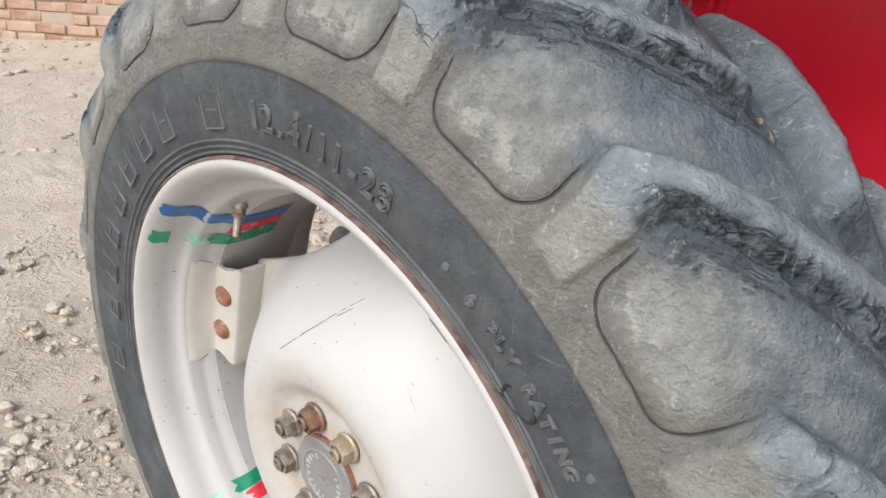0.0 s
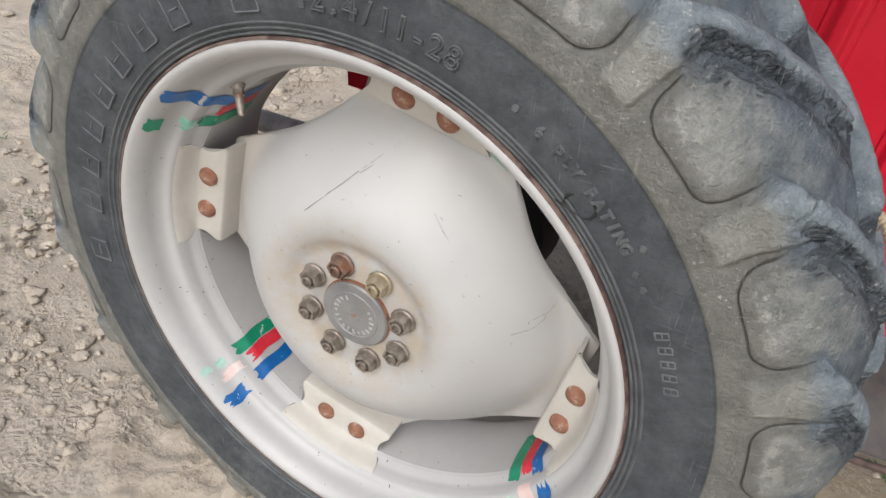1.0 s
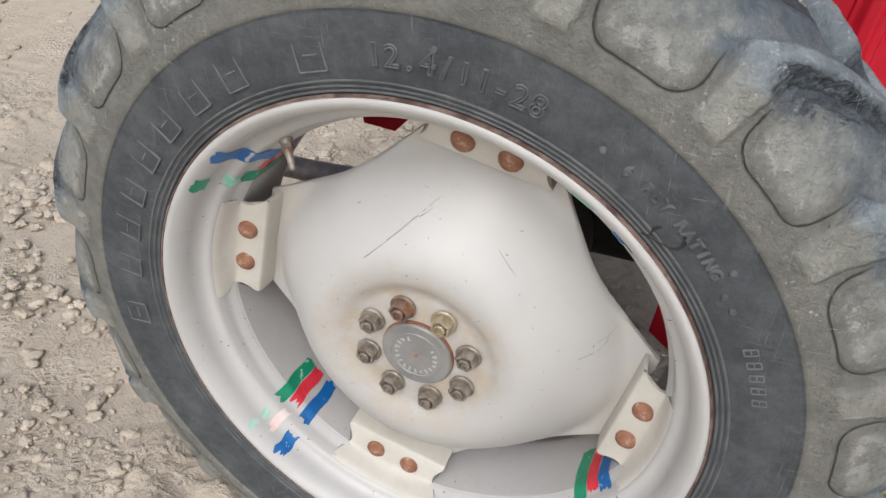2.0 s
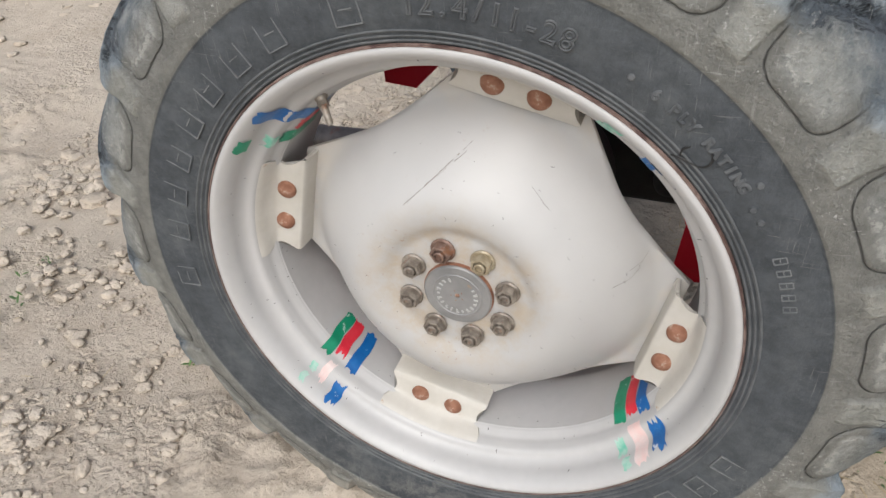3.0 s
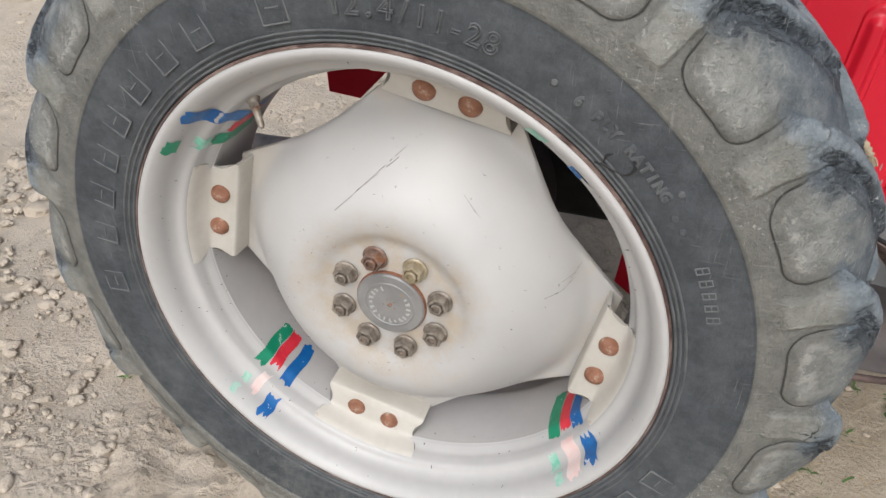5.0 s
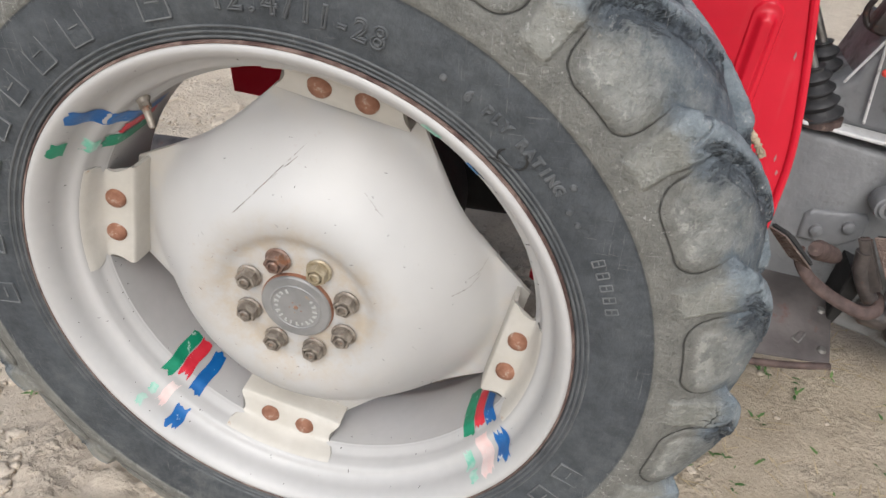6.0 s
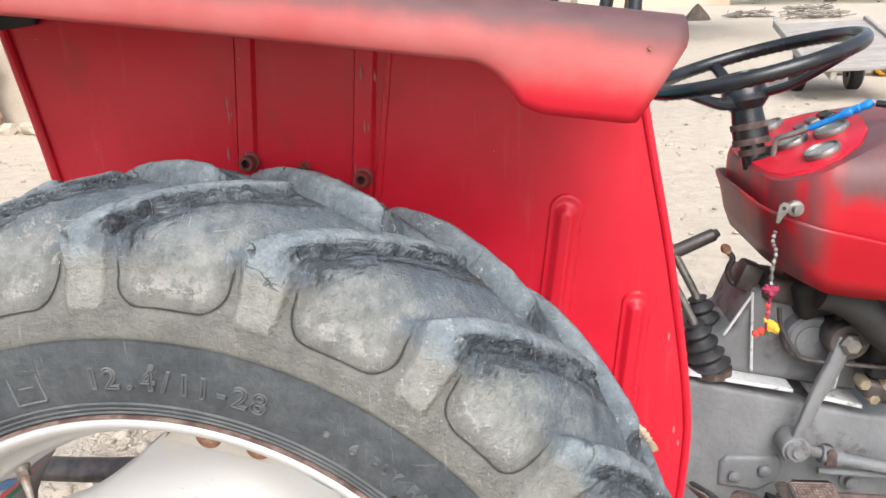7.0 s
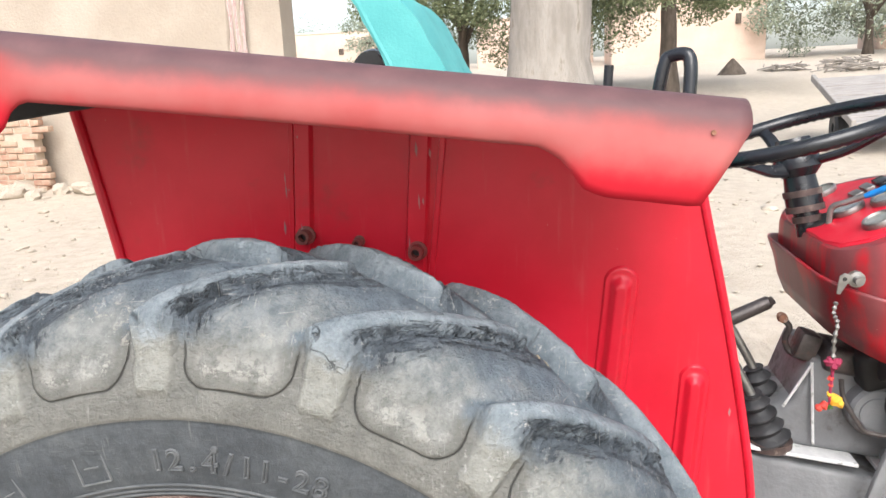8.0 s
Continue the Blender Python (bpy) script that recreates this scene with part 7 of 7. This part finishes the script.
sack.location = (5.38, 10.5, float(ground_height(5.38, 10.5)) + 0.11)
pile = tagged(new("cloth_pile", mesh_from("cloth_pile", lump_shape(94, 0.5, 0.6)[0] * (0.34, 0.2, 0.22), lump_shape(94, 0.5, 0.6)[1], PLANK)), "heap of grey sacking beside the wagon", "sack")
pile.location = (5.15, 10.75, float(ground_height(5.15, 10.75)) + 0.07)

# weeds and straw on the trodden earth
gen = np.random.default_rng(77)


def blades(name, count, spread, size, material, label, flat):
    verts, faces = [], []
    for _ in range(count):
        x, y = gen.uniform(*spread[0]), gen.uniform(*spread[1])
        if abs(x) < 0.34 and y < 0.32:
            continue
        z = float(ground_height(x, y)) + 0.015
        n_leaf = 1 if flat else gen.integers(4, 9)
        for _ in range(n_leaf):
            a, l_ = gen.uniform(0, 6.28), size * gen.uniform(0.5, 1.4)
            w = 0.0012 if flat else l_ * 0.16
            lift = 0.10 if flat else gen.uniform(0.2, 0.9)
            u = np.array((math.cos(a), math.sin(a), lift))
            v = np.array((-math.sin(a), math.cos(a), 0)) * w
            p = np.array((x, y, z + (0.004 if flat else 0))) + gen.normal(size=3) * (0, 0, 0) + (gen.normal(size=3) * 0.008 * (0 if flat else 1))
            i = len(verts)
            verts += [p - v * 0.6, p + v * 0.6, p + u * l_ * 0.5 + v, p + u * l_ * 0.5 - v, p + u * l_ * (1.0, 1.0, 0.7)]
            faces += [[i, i + 1, i + 2, i + 3], [i + 3, i + 2, i + 4]]
    return tagged(new(name, mesh_from(name, verts, faces, material, False)), label, "plants", kind="stuff")


blades("weeds", 420, ((0.36, 1.9), (-0.5, 1.2)), 0.017, WEED, "small green weeds sprouting in the sand", False)
blades("weeds", 10, ((-2.4, -0.6), (0.2, 2.0)), 0.020, WEED, "a few green sprigs in dry sand", False)
blades("straw", 1900, ((0.25, 2.2), (-0.5, 1.8)), 0.060, STRAW, "dry straw stalks strewn on the ground", True)
blades("straw", 90, ((-2.4, -0.3), (-0.4, 2.0)), 0.035, STRAW, "dry straw bits among the clods", True)
